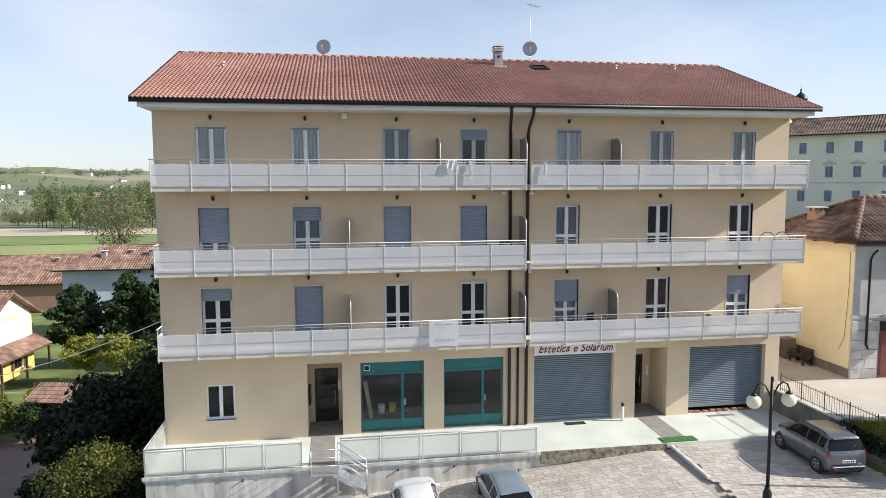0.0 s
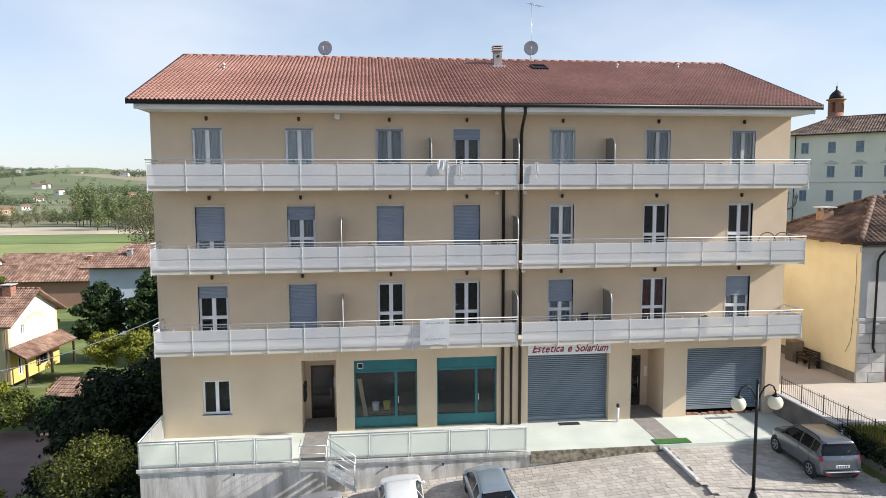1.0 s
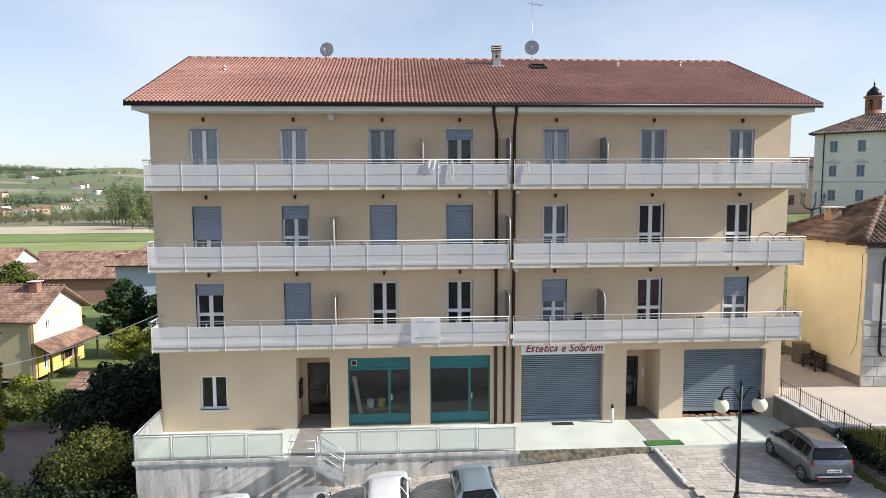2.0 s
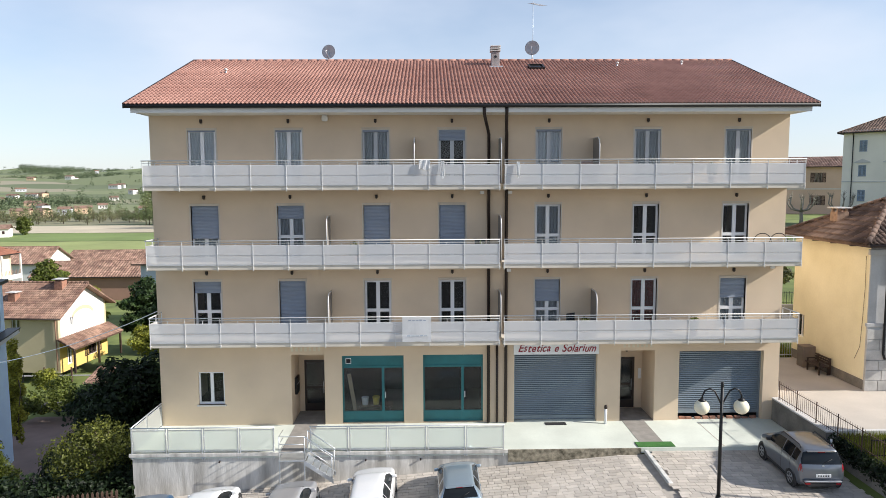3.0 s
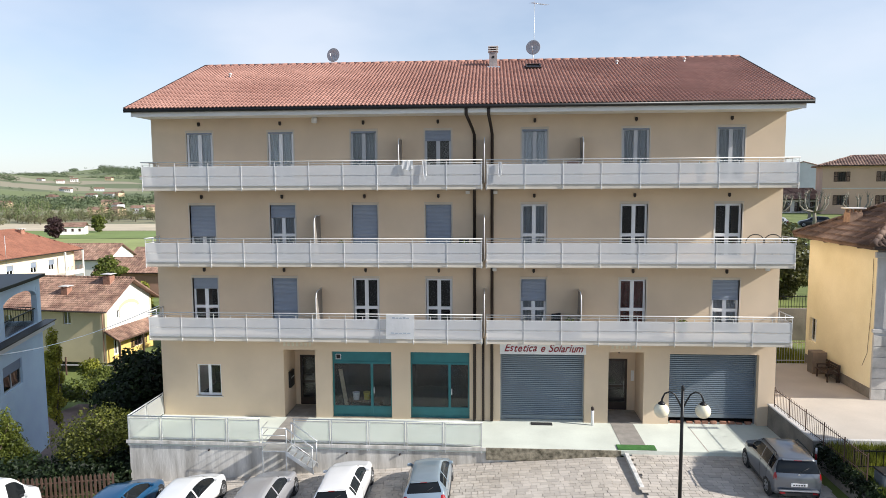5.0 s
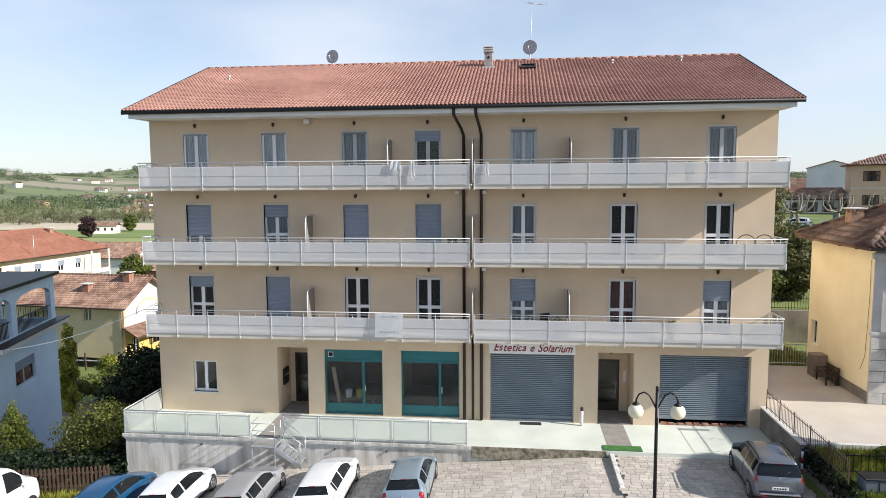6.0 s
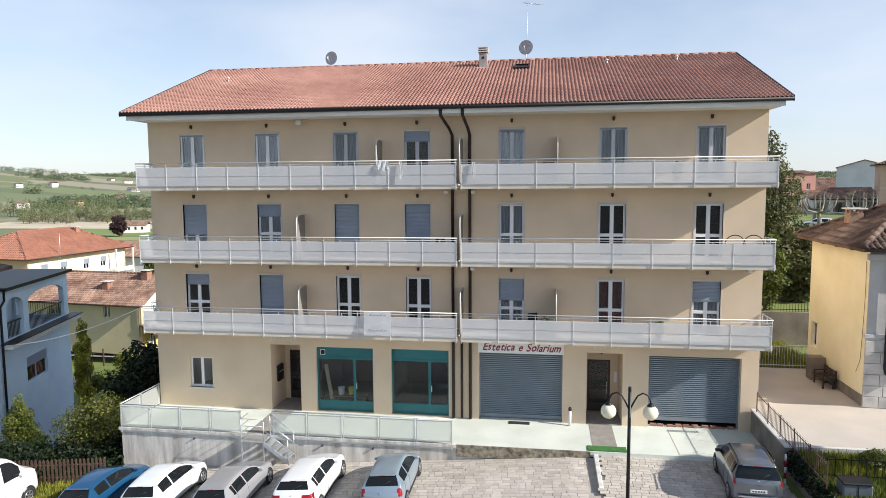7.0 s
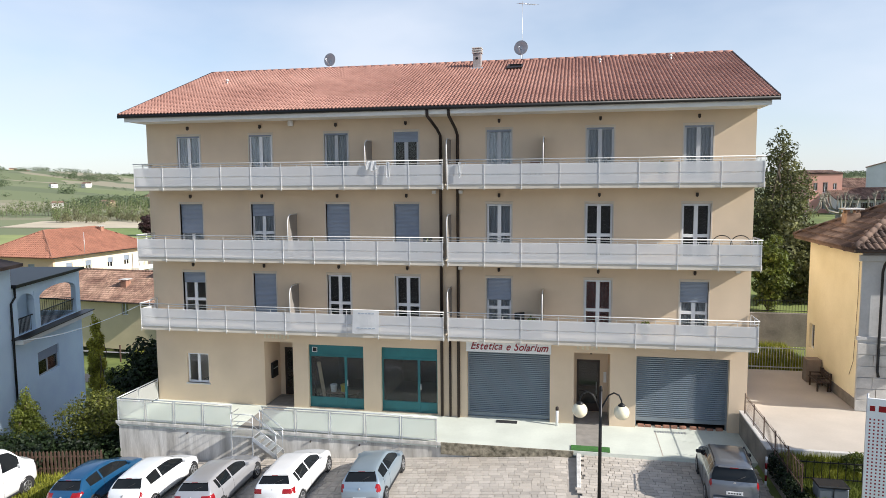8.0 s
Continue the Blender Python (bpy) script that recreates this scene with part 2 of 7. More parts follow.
def mesh_from(name, bm, material):
    me = bpy.data.meshes.new(name)
    bm.to_mesh(me)
    bm.free()
    me.materials.append(material)
    return me


def part(name, bm, material, parent, label="", kind=""):
    """One mesh object under a thing or a part; the mesh is written in the world's own coordinates."""
    me = bm if isinstance(bm, bpy.types.Mesh) else mesh_from(name, bm, material)
    ob = new(name, me)
    ob.parent = parent
    ob.matrix_parent_inverse = PLACES[parent].inverted()
    PLACES[ob] = Matrix()
    return tagged(ob, label, kind=kind)


def solo(name, bm, material, label, category, group="", kind=""):
    """A top-level thing that is a single mesh."""
    ob = new(name, bm if isinstance(bm, bpy.types.Mesh) else mesh_from(name, bm, material))
    PLACES[ob] = Matrix()
    return tagged(ob, label, category, group, kind)


def box(x0, y0, z0, x1, y1, z1, bevel=0.0, bm=None):
    bm = bm or bmesh.new()
    vs = [bm.verts.new(p) for p in ((x0, y0, z0), (x1, y0, z0), (x1, y1, z0), (x0, y1, z0), (x0, y0, z1), (x1, y0, z1), (x1, y1, z1), (x0, y1, z1))]
    fs = [bm.faces.new([vs[i] for i in f]) for f in ((3, 2, 1, 0), (4, 5, 6, 7), (0, 1, 5, 4), (1, 2, 6, 5), (2, 3, 7, 6), (3, 0, 4, 7))]
    if bevel:
        es = list({e for f in fs for e in f.edges})
        bmesh.ops.bevel(bm, geom=es, offset=bevel, segments=1, affect="EDGES")
    return bm


def tube(points, r, n=8, bm=None, r1=None):
    """A round tube along a line of points, tapering from r to r1."""
    bm = bm or bmesh.new()
    pts = [Vector(p) for p in points]
    rings, last = [], None
    for i, p in enumerate(pts):
        d = (pts[min(i + 1, len(pts) - 1)] - pts[max(i - 1, 0)]).normalized()
        if last is None:
            u = d.orthogonal().normalized()
        else:
            u = (last - d * last.dot(d)).normalized()
        last = u
        v = d.cross(u)
        rr = r + ((r1 if r1 is not None else r) - r) * i / max(1, len(pts) - 1)
        rings.append([bm.verts.new(p + (u * math.cos(a) + v * math.sin(a)) * rr) for a in (2 * math.pi * k / n for k in range(n))])
    for a, b in zip(rings, rings[1:]):
        for k in range(n):
            f = bm.faces.new((a[k], a[(k + 1) % n], b[(k + 1) % n], b[k]))
            f.smooth = True
    bm.faces.new(rings[0][::-1])
    bm.faces.new(rings[-1])
    return bm


def lathe(profile, at=(0, 0, 0), n=20, bm=None):
    """A turned shape: (radius, height) pairs from bottom to top."""
    bm = bm or bmesh.new()
    rings = [[bm.verts.new((at[0] + r * math.cos(2 * math.pi * k / n), at[1] + r * math.sin(2 * math.pi * k / n), at[2] + z)) for k in range(n)] for r, z in profile]
    for a, b in zip(rings, rings[1:]):
        for k in range(n):
            f = bm.faces.new((a[k], a[(k + 1) % n], b[(k + 1) % n], b[k]))
            f.smooth = True
    bm.faces.new(rings[0][::-1])
    bm.faces.new(rings[-1])
    return bm


def prism(outline, depth, place=None, bm=None):
    """An outline in x and z pushed along y by depth, then placed."""
    bm = bm or bmesh.new()
    m = place or Matrix()
    a = [bm.verts.new(m @ Vector((x, 0, z))) for x, z in outline]
    b = [bm.verts.new(m @ Vector((x, depth, z))) for x, z in outline]
    k = len(a)
    bm.faces.new(a)
    bm.faces.new(b[::-1])
    for i in range(k):
        bm.faces.new((a[i], b[i], b[(i + 1) % k], a[(i + 1) % k]))
    bmesh.ops.recalc_face_normals(bm, faces=bm.faces[:])
    return bm


def moved(bm, m):
    bmesh.ops.transform(bm, matrix=m, verts=bm.verts[:])
    return bm


def pierced(u0, u1, z0, z1, thick, holes, place=None):
    """A wall from u0 to u1 along x and z0 to z1, its face on y = 0 and its body behind, with true openings."""
    bm = bmesh.new()
    m = place or Matrix()
    us = sorted({u0, u1, *[min(max(h[i], u0), u1) for h in holes for i in (0, 2)]})
    zs = sorted({z0, z1, *[min(max(h[i], z0), z1) for h in holes for i in (1, 3)]})
    solid = {}
    for i in range(len(us) - 1):
        for j in range(len(zs) - 1):
            cu, cz = (us[i] + us[i + 1]) / 2, (zs[j] + zs[j + 1]) / 2
            solid[i, j] = not any(h[0] < cu < h[2] and h[1] < cz < h[3] for h in holes)
    vs = {}

    def v(i, j, y):
        if (i, j, y) not in vs:
            vs[i, j, y] = bm.verts.new(m @ Vector((us[i], y * thick, zs[j])))
        return vs[i, j, y]
    for (i, j), s in solid.items():
        if not s:
            continue
        bm.faces.new((v(i, j, 0), v(i + 1, j, 0), v(i + 1, j + 1, 0), v(i, j + 1, 0)))
        bm.faces.new((v(i, j, 1), v(i, j + 1, 1), v(i + 1, j + 1, 1), v(i + 1, j, 1)))
        if not solid.get((i - 1, j)):
            bm.faces.new((v(i, j, 0), v(i, j + 1, 0), v(i, j + 1, 1), v(i, j, 1)))
        if not solid.get((i + 1, j)):
            bm.faces.new((v(i + 1, j, 0), v(i + 1, j, 1), v(i + 1, j + 1, 1), v(i + 1, j + 1, 0)))
        if not solid.get((i, j - 1)):
            bm.faces.new((v(i, j, 0), v(i, j, 1), v(i + 1, j, 1), v(i + 1, j, 0)))
        if not solid.get((i, j + 1)):
            bm.faces.new((v(i, j + 1, 0), v(i + 1, j + 1, 0), v(i + 1, j + 1, 1), v(i, j + 1, 1)))
    return bm


def arrays_mesh(name, verts, faces, material, smooth=False):
    me = bpy.data.meshes.new(name)
    verts, faces = np.asarray(verts, dtype=np.float32), np.asarray(faces, dtype=np.int32)
    k = faces.shape[1]
    me.vertices.add(len(verts))
    me.vertices.foreach_set("co", verts.ravel())
    me.loops.add(faces.size)
    me.loops.foreach_set("vertex_index", faces.ravel())
    me.polygons.add(len(faces))
    me.polygons.foreach_set("loop_start", np.arange(0, faces.size, k, dtype=np.int32))
    me.polygons.foreach_set("loop_total", np.full(len(faces), k, dtype=np.int32))
    me.polygons.foreach_set("use_smooth", np.full(len(faces), smooth))
    me.update()
    me.validate()
    me.materials.append(material)
    return me


def tiles(name, origin, along, up, width, length, material, col=0.21, row=0.36, rise=0.05, keep=None, seed=1):
    """Overlapping barrel tiles on a sloping plane: along the eave, up the slope. keep(u, v) trims hips."""
    rng = np.random.default_rng(seed)
    o, a, u = (np.array(p, dtype=float) for p in (origin, along, up))
    a, u = a / np.linalg.norm(a), u / np.linalg.norm(u)
    nrm = np.cross(a, u)
    nc, nr = max(1, round(width / col)), max(1, round(length / row))
    col, row = width / nc, length / nr
    prof = [(0.0, 0.0), (0.18, 0.65), (0.42, 1.0), (0.66, 0.65), (0.84, 0.0), (1.0, -0.1)]
    vs, fs = [], []
    for i in range(nc):
        for j in range(nr):
            cu, cv = (i + 0.5) * col, (j + 0.5) * row
            if keep and not keep(cu, cv):
                continue
            jit, base = rng.uniform(-0.004, 0.004), len(vs)
            for (pu, ph) in prof:
                p = o + a * (i + pu) * col
                vs.append(p + u * (j * row - 0.04 + jit) + nrm * (rise * ph + 0.012))
                vs.append(p + u * (j * row - 0.03 + jit) + nrm * (rise * ph + 0.045))
                vs.append(p + u * ((j + 1) * row) + nrm * (rise * ph + 0.008))
            for k in range(len(prof) - 1):
                b = base + 3 * k
                fs.append((b, b + 3, b + 4, b + 1))
                fs.append((b + 1, b + 4, b + 5, b + 2))
    return arrays_mesh(name, vs, fs, material)



def corrugated(bm, x0, x1, z0, z1, y, pitch, deep):
    """One sheet of curved slats between two heights."""
    n = max(2, round((z1 - z0) / pitch))
    h = (z1 - z0) / n
    line = []
    for i in range(n):
        for f, q in ((0, 1.0), (0.08, 0.75), (0.3, 0.2), (0.55, 0.0), (0.8, 0.2), (0.95, 0.85)):
            line.append((y + deep * q, z0 + h * (i + f)))
    line.append((y + deep, z1))
    rows = [(bm.verts.new((x0, yy, zz)), bm.verts.new((x1, yy, zz))) for yy, zz in line]
    for p, q in zip(rows, rows[1:]):
        bm.faces.new((p[0], p[1], q[1], q[0]))
    return bm


def window(parent, place, u0, z0, u1, z1, frame=None, shut=0.0, curtain=None, bar=0.0, leaves=2, inset=0.16, name="window", sill=False,
           shutters=None, jamb=None, wide=0.055, label=""):
    """A glazed window or french door in an opening: frame, panes, roller shutter or hinged shutters, curtain, sill."""
    frame = frame or M_WHITE
    y0, y1 = inset, inset + 0.06
    w = wide
    glazed = []
    for k in range(leaves):
        c0 = u0 + (u1 - u0) * k / leaves + (w if k == 0 else w * 0.9)
        c1 = u0 + (u1 - u0) * (k + 1) / leaves - (w if k == leaves - 1 else w * 0.9)
        zb = z0 + (z1 - z0) * bar
        if bar:
            glazed += [(c0, z0 + w * 1.3, c1, zb - 0.06), (c0, zb + 0.06, c1, z1 - w)]
        else:
            glazed.append((c0, z0 + w * 1.3, c1, z1 - w))
    bm = pierced(u0, u1, z0, z1, 0.06, glazed, pose(0, y0, 0))
    ob = part(name, moved(bm, place), frame, parent, label)
    for k in range(leaves):
        a, b = u0 + w + (u1 - u0 - 2 * w) * k / leaves, u0 + w + (u1 - u0 - 2 * w) * (k + 1) / leaves
        pane = part("pane", moved(box(a, y0 + 0.025, z0 + w, b, y0 + 0.035, z1 - w), place), M_GLASS, ob)
        pane.visible_shadow = False
    if shut > 0:
        bm = bmesh.new()
        zb = z1 - (z1 - z0) * shut
        corrugated(bm, u0 + 0.02, u1 - 0.02, zb, z1, y0 - 0.05, 0.055, 0.012)
        part("roller_shutter", moved(bm, place), M_SHUTTER, ob)
    if curtain:
        bm = bmesh.new()
        n = 26
        rows = [[bm.verts.new((u0 + 0.02 + (u1 - u0 - 0.04) * i / n, y1 + 0.022 + 0.014 * math.sin(i * 1.9 + 0.4 * math.sin(i * 0.7)), z)) for i in range(n + 1)] for z in (z0 + 0.05, z1 - 0.03)]
        for i in range(n):
            bm.faces.new((rows[0][i], rows[0][i + 1], rows[1][i + 1], rows[1][i]))
        bmesh.ops.solidify(bm, geom=bm.faces[:], thickness=0.004)
        part("curtain", moved(bm, place), curtain, ob)
    if sill:
        part("sill", moved(box(u0 - 0.06, -0.05, z0 - 0.06, u1 + 0.06, inset, z0, 0.008), place), M_STONE, ob)
    if jamb:
        bm = bmesh.new()
        box(u0 - 0.05, -0.012, z0, u0, inset - 0.002, z1 + 0.05, bm=bm)
        box(u1, -0.012, z0, u1 + 0.05, inset - 0.002, z1 + 0.05, bm=bm)
        box(u0, -0.014, z1, u1, inset - 0.002, z1 + 0.055, bm=bm)
        part("jamb", moved(bm, place), jamb, ob)
    if shutters == "closed" or shutters == "open":
        for s in (0, 1):
            h = (u1 - u0) / 2
            a = (u0 + h * s) if shutters == "closed" else (u0 - h - 0.02 if s == 0 else u1 + 0.02)
            y = 0.06 if shutters == "closed" else -0.05
            bm = bmesh.new()
            box(a + 0.01, y, z0 + 0.01, a + 0.09, y + 0.04, z1 - 0.01, bm=bm)
            box(a + h - 0.09, y, z0 + 0.01, a + h - 0.01, y + 0.04, z1 - 0.01, bm=bm)
            for zz in (z0 + 0.01, (z0 + z1) / 2 - 0.05, z1 - 0.11):
                box(a + 0.09, y, zz, a + h - 0.09, y + 0.04, zz + 0.1, bm=bm)
            n = max(4, round((z1 - z0) / 0.11))
            for k in range(n):
                zz = z0 + 0.06 + (z1 - z0 - 0.12) * k / n
                box(a + 0.09, y + 0.008, zz, a + h - 0.09, y + 0.03, zz + 0.06, bm=bm)
            part("shutter", moved(bm, place), M_SHUTBLUE if frame is not M_SHUTBROWN else M_SHUTBROWN, ob)
    return ob


# ---- ground ----
def smooth(a, b, x):
    t = min(1.0, max(0.0, (x - a) / (b - a)))
    return t * t * (3 - 2 * t)


def park(x, y):
    if x > 12.15:
        return -0.43 + 0.01 * (min(max(y, 8), 23) - 22.75)
    return -0.66 + 0.085 * (min(max(x, -9), 11.2) - 10) + 0.02 * (min(max(y, 8), 23) - 22)


def relief(x, y):
    """The lie of the land: the sloping yard, the village falling away behind, the valley and the hills."""
    r = math.hypot(x, y)
    left = -1.95 - 3.6 * smooth(-9.5, -17, x) * smooth(20, 30, y) - 0.6 * smooth(-8, -14, x) - 1.2 * smooth(22, 34, y) - 0.9 * smooth(40, 58, y) - 6.5 * smooth(62, 190, y)
    if y > 45:
        left = min(left, -6.7 - 6.5 * smooth(62, 190, y))
    right = 0.4 + 0.15 * smooth(31, 36, y) + 1.6 * smooth(37.1, 37.4, y) + 1.0 * smooth(40, 80, y)
    s = smooth(-10, 14, math.degrees(math.atan2(x, max(y, 0.1))))
    far = left + (right - left) * s
    if y < 42:
        a, b = smooth(-6.3, -9.5, x), smooth(18.2, 18.5, x)
        near = park(x, y) - 0.16
        near = near + (min(left, park(x, y)) - 0.02 - near) * a
        near = near + (right - near) * b if y > 17.5 else near
        k = smooth(40, 42, y)
        z = near + (far - near) * k
    else:
        z = far
    if r > 420:
        n = noise.fractal(Vector((x / 620, y / 620, 3.1)), 1.0, 2.0, 4) * 0.5 + 0.5
        z += smooth(470, 1700, r) * (14 + 76 * n) * (1 - 0.72 * smooth(-5, 20, math.degrees(math.atan2(x, max(y, 0.1)))))
    return z


def axis(lo, near0, near1, hi, step):
    out = list(np.arange(near0, near1 + step / 2, step))
    d, p = step, near1
    while p < hi:
        d *= 1.09
        p += d
        out.append(p)
    d, p = step, near0
    while p > lo:
        d *= 1.09
        p -= d
        out.insert(0, p)
    return out


GX, GY = axis(-3200, -30, 30, 3200, 1.0), axis(-600, 14, 60, 3600, 1.0)
gv = [(x, y, relief(x, y)) for y in GY for x in GX]
gf = [(j * len(GX) + i, j * len(GX) + i + 1, (j + 1) * len(GX) + i + 1, (j + 1) * len(GX) + i) for j in range(len(GY) - 1) for i in range(len(GX) - 1)]


def landmat():
    """Grass and soil near by; a patchwork of meadows, ploughed and wooded land far off."""
    m = mat("meadow_and_fields", (0.10, 0.14, 0.03), 0.95, var=0.25, scale=0.25, fine=3, bump=0.3, color2=(0.16, 0.19, 0.05))
    n, l = m.node_tree.nodes, m.node_tree.links
    p = n["Principled BSDF"]
    near = p.inputs["Base Color"].links[0].from_socket
    g = n.new("ShaderNodeNewGeometry")
    mp = n.new("ShaderNodeMapping")
    mp.inputs["Scale"].default_value = (0.0022, 0.009, 0)
    mp.inputs["Rotation"].default_value = (0, 0, 0.18)
    l.new(g.outputs["Position"], mp.inputs["Vector"])
    vor = n.new("ShaderNodeTexVoronoi")
    vor.inputs["Scale"].default_value = 1.6
    l.new(mp.outputs["Vector"], vor.inputs["Vector"])
    sep = n.new("ShaderNodeSeparateColor")
    l.new(vor.outputs["Color"], sep.inputs[0])
    ramp = n.new("ShaderNodeValToRGB")
    ramp.color_ramp.interpolation = "CONSTANT"
    e = ramp.color_ramp.elements
    e[0].position, e[0].color = 0.0, (0.155, 0.18, 0.085, 1)
    e[1].position, e[1].color = 0.25, (0.185, 0.205, 0.10, 1)
    for pos, c in ((0.45, (0.125, 0.15, 0.075, 1)), (0.60, (0.29, 0.26, 0.18, 1)), (0.67, (0.165, 0.195, 0.08, 1)), (0.88, (0.235, 0.225, 0.135, 1))):
        x = e.new(pos)
        x.color = c
    l.new(sep.outputs[0], ramp.inputs["Fac"])
    sx = n.new("ShaderNodeSeparateXYZ")
    l.new(g.outputs["Position"], sx.inputs[0])
    mr = n.new("ShaderNodeMapRange")
    mr.inputs["From Min"].default_value, mr.inputs["From Max"].default_value = 140, 200
    l.new(sx.outputs["Y"], mr.inputs["Value"])
    mix = n.new("ShaderNodeMixRGB")
    l.new(mr.outputs["Result"], mix.inputs["Fac"])
    l.new(near, mix.inputs["Color1"])
    l.new(ramp.outputs["Color"], mix.inputs["Color2"])
    # Unseen ground behind the camera, greyed to keep window reflections from going green.
    town = n.new("ShaderNodeMapRange")
    town.inputs["From Min"].default_value, town.inputs["From Max"].default_value = 8.0, 9.0
    l.new(sx.outputs["Y"], town.inputs["Value"])
    tmix = n.new("ShaderNodeMixRGB")
    tmix.inputs["Color1"].default_value = (0.10, 0.097, 0.093, 1)
    l.new(town.outputs["Result"], tmix.inputs["Fac"])
    l.new(mix.outputs["Color"], tmix.inputs["Color2"])
    l.new(tmix.outputs["Color"], p.inputs["Base Color"])
    return m


M_LAND = landmat()
solo("ground", arrays_mesh("ground", gv, gf, M_LAND, True), None, "grassy ground falling to a valley of green fields and hills", "ground", kind="structure")

# ---- terrace ----
FY, TZ, TY = 25.6, -0.3, 22.75
terrace = thing("terrace", "raised pale screed terrace on a streaked concrete retaining wall", "terrace", (0, 24, -1.6), kind="structure")
part("floor", box(-6.6, TY + 0.02, TZ - 0.2, 18.25, FY + 0.3, TZ), M_TERRACE, terrace)
part("retaining_wall", box(-6.55, TY + 0.05, -2.4, 9.2, TY + 0.35, TZ - 0.2), M_CONCRETE, terrace, "grey concrete wall with rain streaks")
part("side_wall", box(-6.55, TY + 0.35, -4.5, -6.25, FY + 0.3, TZ - 0.2), M_CONCRETE, terrace)
part("cap", box(-6.64, TY - 0.03, TZ - 0.12, 7.1, TY + 0.02, TZ + 0.006, 0.006), M_CONCRETE, terrace)
part("mossy_edge", box(7.1, TY - 0.03, -0.75, 12.0, TY + 0.02, TZ + 0.006, 0.01), M_MOSS, terrace)
part("joint", box(15.1, TY + 0.1, TZ, 15.14, FY - 0.3, TZ + 0.003), M_SAND, terrace)
for x in (1.9, 3.9, -3.4):
    part("drain_spout", tube([(x, TY + 0.06, TZ - 0.32), (x, TY - 0.04, TZ - 0.33)], 0.03), M_DARKMETAL, terrace)

# ---- the apartment building ----
WX0, WX1, BY, WTOP = -6.55, 18.5, 38.3, 12.2
SLABS = (3.41, 6.39, 9.38)
TOPS = (5.57, 8.56, 11.49)
RAILS = (4.35, 7.29, 10.28)
BAYS = ((-5.08, -4.0), (-1.70, -0.66), (1.68, 2.72), (4.66, 5.70), (8.48, 9.48), (12.36, 13.40), (15.96, 17.0))
house = thing("apartment_building", "four-storey beige apartment building with white balconies and red roof", "building", (6, 25.6, -0.3))
PF = Matrix.Translation((0, FY, 0))
holes = [(a, SLABS[f] + 0.02, b, TOPS[f]) for f in range(3) for a, b in BAYS]
ENT = ((-1.32, TZ, 0.01, 2.57), (12.0, TZ, 13.4, 2.63))
SHOPS = ((0.71, -0.27, 3.2, 2.52), (3.98, -0.27, 6.41, 2.53))
GARAGES = ((7.67, TZ, 11.05, 2.56), (14.4, TZ, 17.86, 2.58))
GW = (-5.06, 0.56, -4.01, 1.91)
part("front_wall", pierced(WX0, WX1, TZ, WTOP, 0.34, [*holes, *ENT, *SHOPS, *GARAGES, GW], PF), M_PLASTER, house)
part("plinth", box(WX0 + 0.002, FY + 0.002, -4.8, WX1 - 0.002, BY - 0.01, TZ - 0.21), M_CONCRETE, house)
gable = [(0, TZ), (BY - FY, TZ), (BY - FY, WTOP), ((BY - FY) / 2, WTOP + 2.55), (0, WTOP)]
part("side_wall", prism(gable, 0.3, Matrix.Translation((WX0 + 0.3, FY + 0.34, 0)) @ pose(0, 0, 0, 0, 0, 90) @ Matrix.Diagonal(((BY - FY - 0.34) / (BY - FY), 1, 1, 1))), M_PLASTER, house)
part("side_wall", prism(gable, 0.3, Matrix.Translation((WX1, FY + 0.34, 0)) @ pose(0, 0, 0, 0, 0, 90) @ Matrix.Diagonal(((BY - FY - 0.34) / (BY - FY), 1, 1, 1))), M_PLASTER, house)
part("back_wall", box(WX0 + 0.3, BY - 0.3, TZ, WX1 - 0.3, BY, WTOP), M_PLASTER, house)
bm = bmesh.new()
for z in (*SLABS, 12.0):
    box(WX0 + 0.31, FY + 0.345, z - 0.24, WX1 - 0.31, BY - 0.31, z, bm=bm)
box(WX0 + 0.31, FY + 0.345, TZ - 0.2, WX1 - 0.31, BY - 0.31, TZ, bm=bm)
part("storey_floor", bm, M_ROOMUNLIT, house)
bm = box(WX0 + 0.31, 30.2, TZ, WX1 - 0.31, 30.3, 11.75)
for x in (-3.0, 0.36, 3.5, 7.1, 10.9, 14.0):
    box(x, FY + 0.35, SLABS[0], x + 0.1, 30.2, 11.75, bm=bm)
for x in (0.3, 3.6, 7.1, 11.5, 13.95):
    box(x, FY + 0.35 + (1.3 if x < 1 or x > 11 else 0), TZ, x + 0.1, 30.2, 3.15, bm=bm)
part("inner_wall", bm, M_ROOMUNLIT, house)

# floor by floor: shutter fraction, curtain, frame
STATE = (
    ((0.22, None, 0), (1.0, None, 0), (0, None, 0), (0, None, 0), (0.42, M_CURTAIN_GREY, 0), (0, M_CURTAIN_RED, 0), (0.38, M_CURTAIN_GREY, 0)),
    ((0.60, M_CURTAIN_GREY, 0), (0.24, M_CURTAIN_GREY, 0), (1.0, None, 0), (0.74, None, 0), (0, M_CURTAIN_GREY, 0), (0, None, 0), (0, None, 0)),
    ((0.03, M_CURTAIN, 1), (0.03, M_CURTAIN, 1), (0.04, M_CURTAIN_GREY, 1), (0.20, None, 1), (0.04, M_CURTAIN, 1), (0.03, M_CURTAIN_GREY, 1), (0.03, M_CURTAIN_GREY, 1)),
)
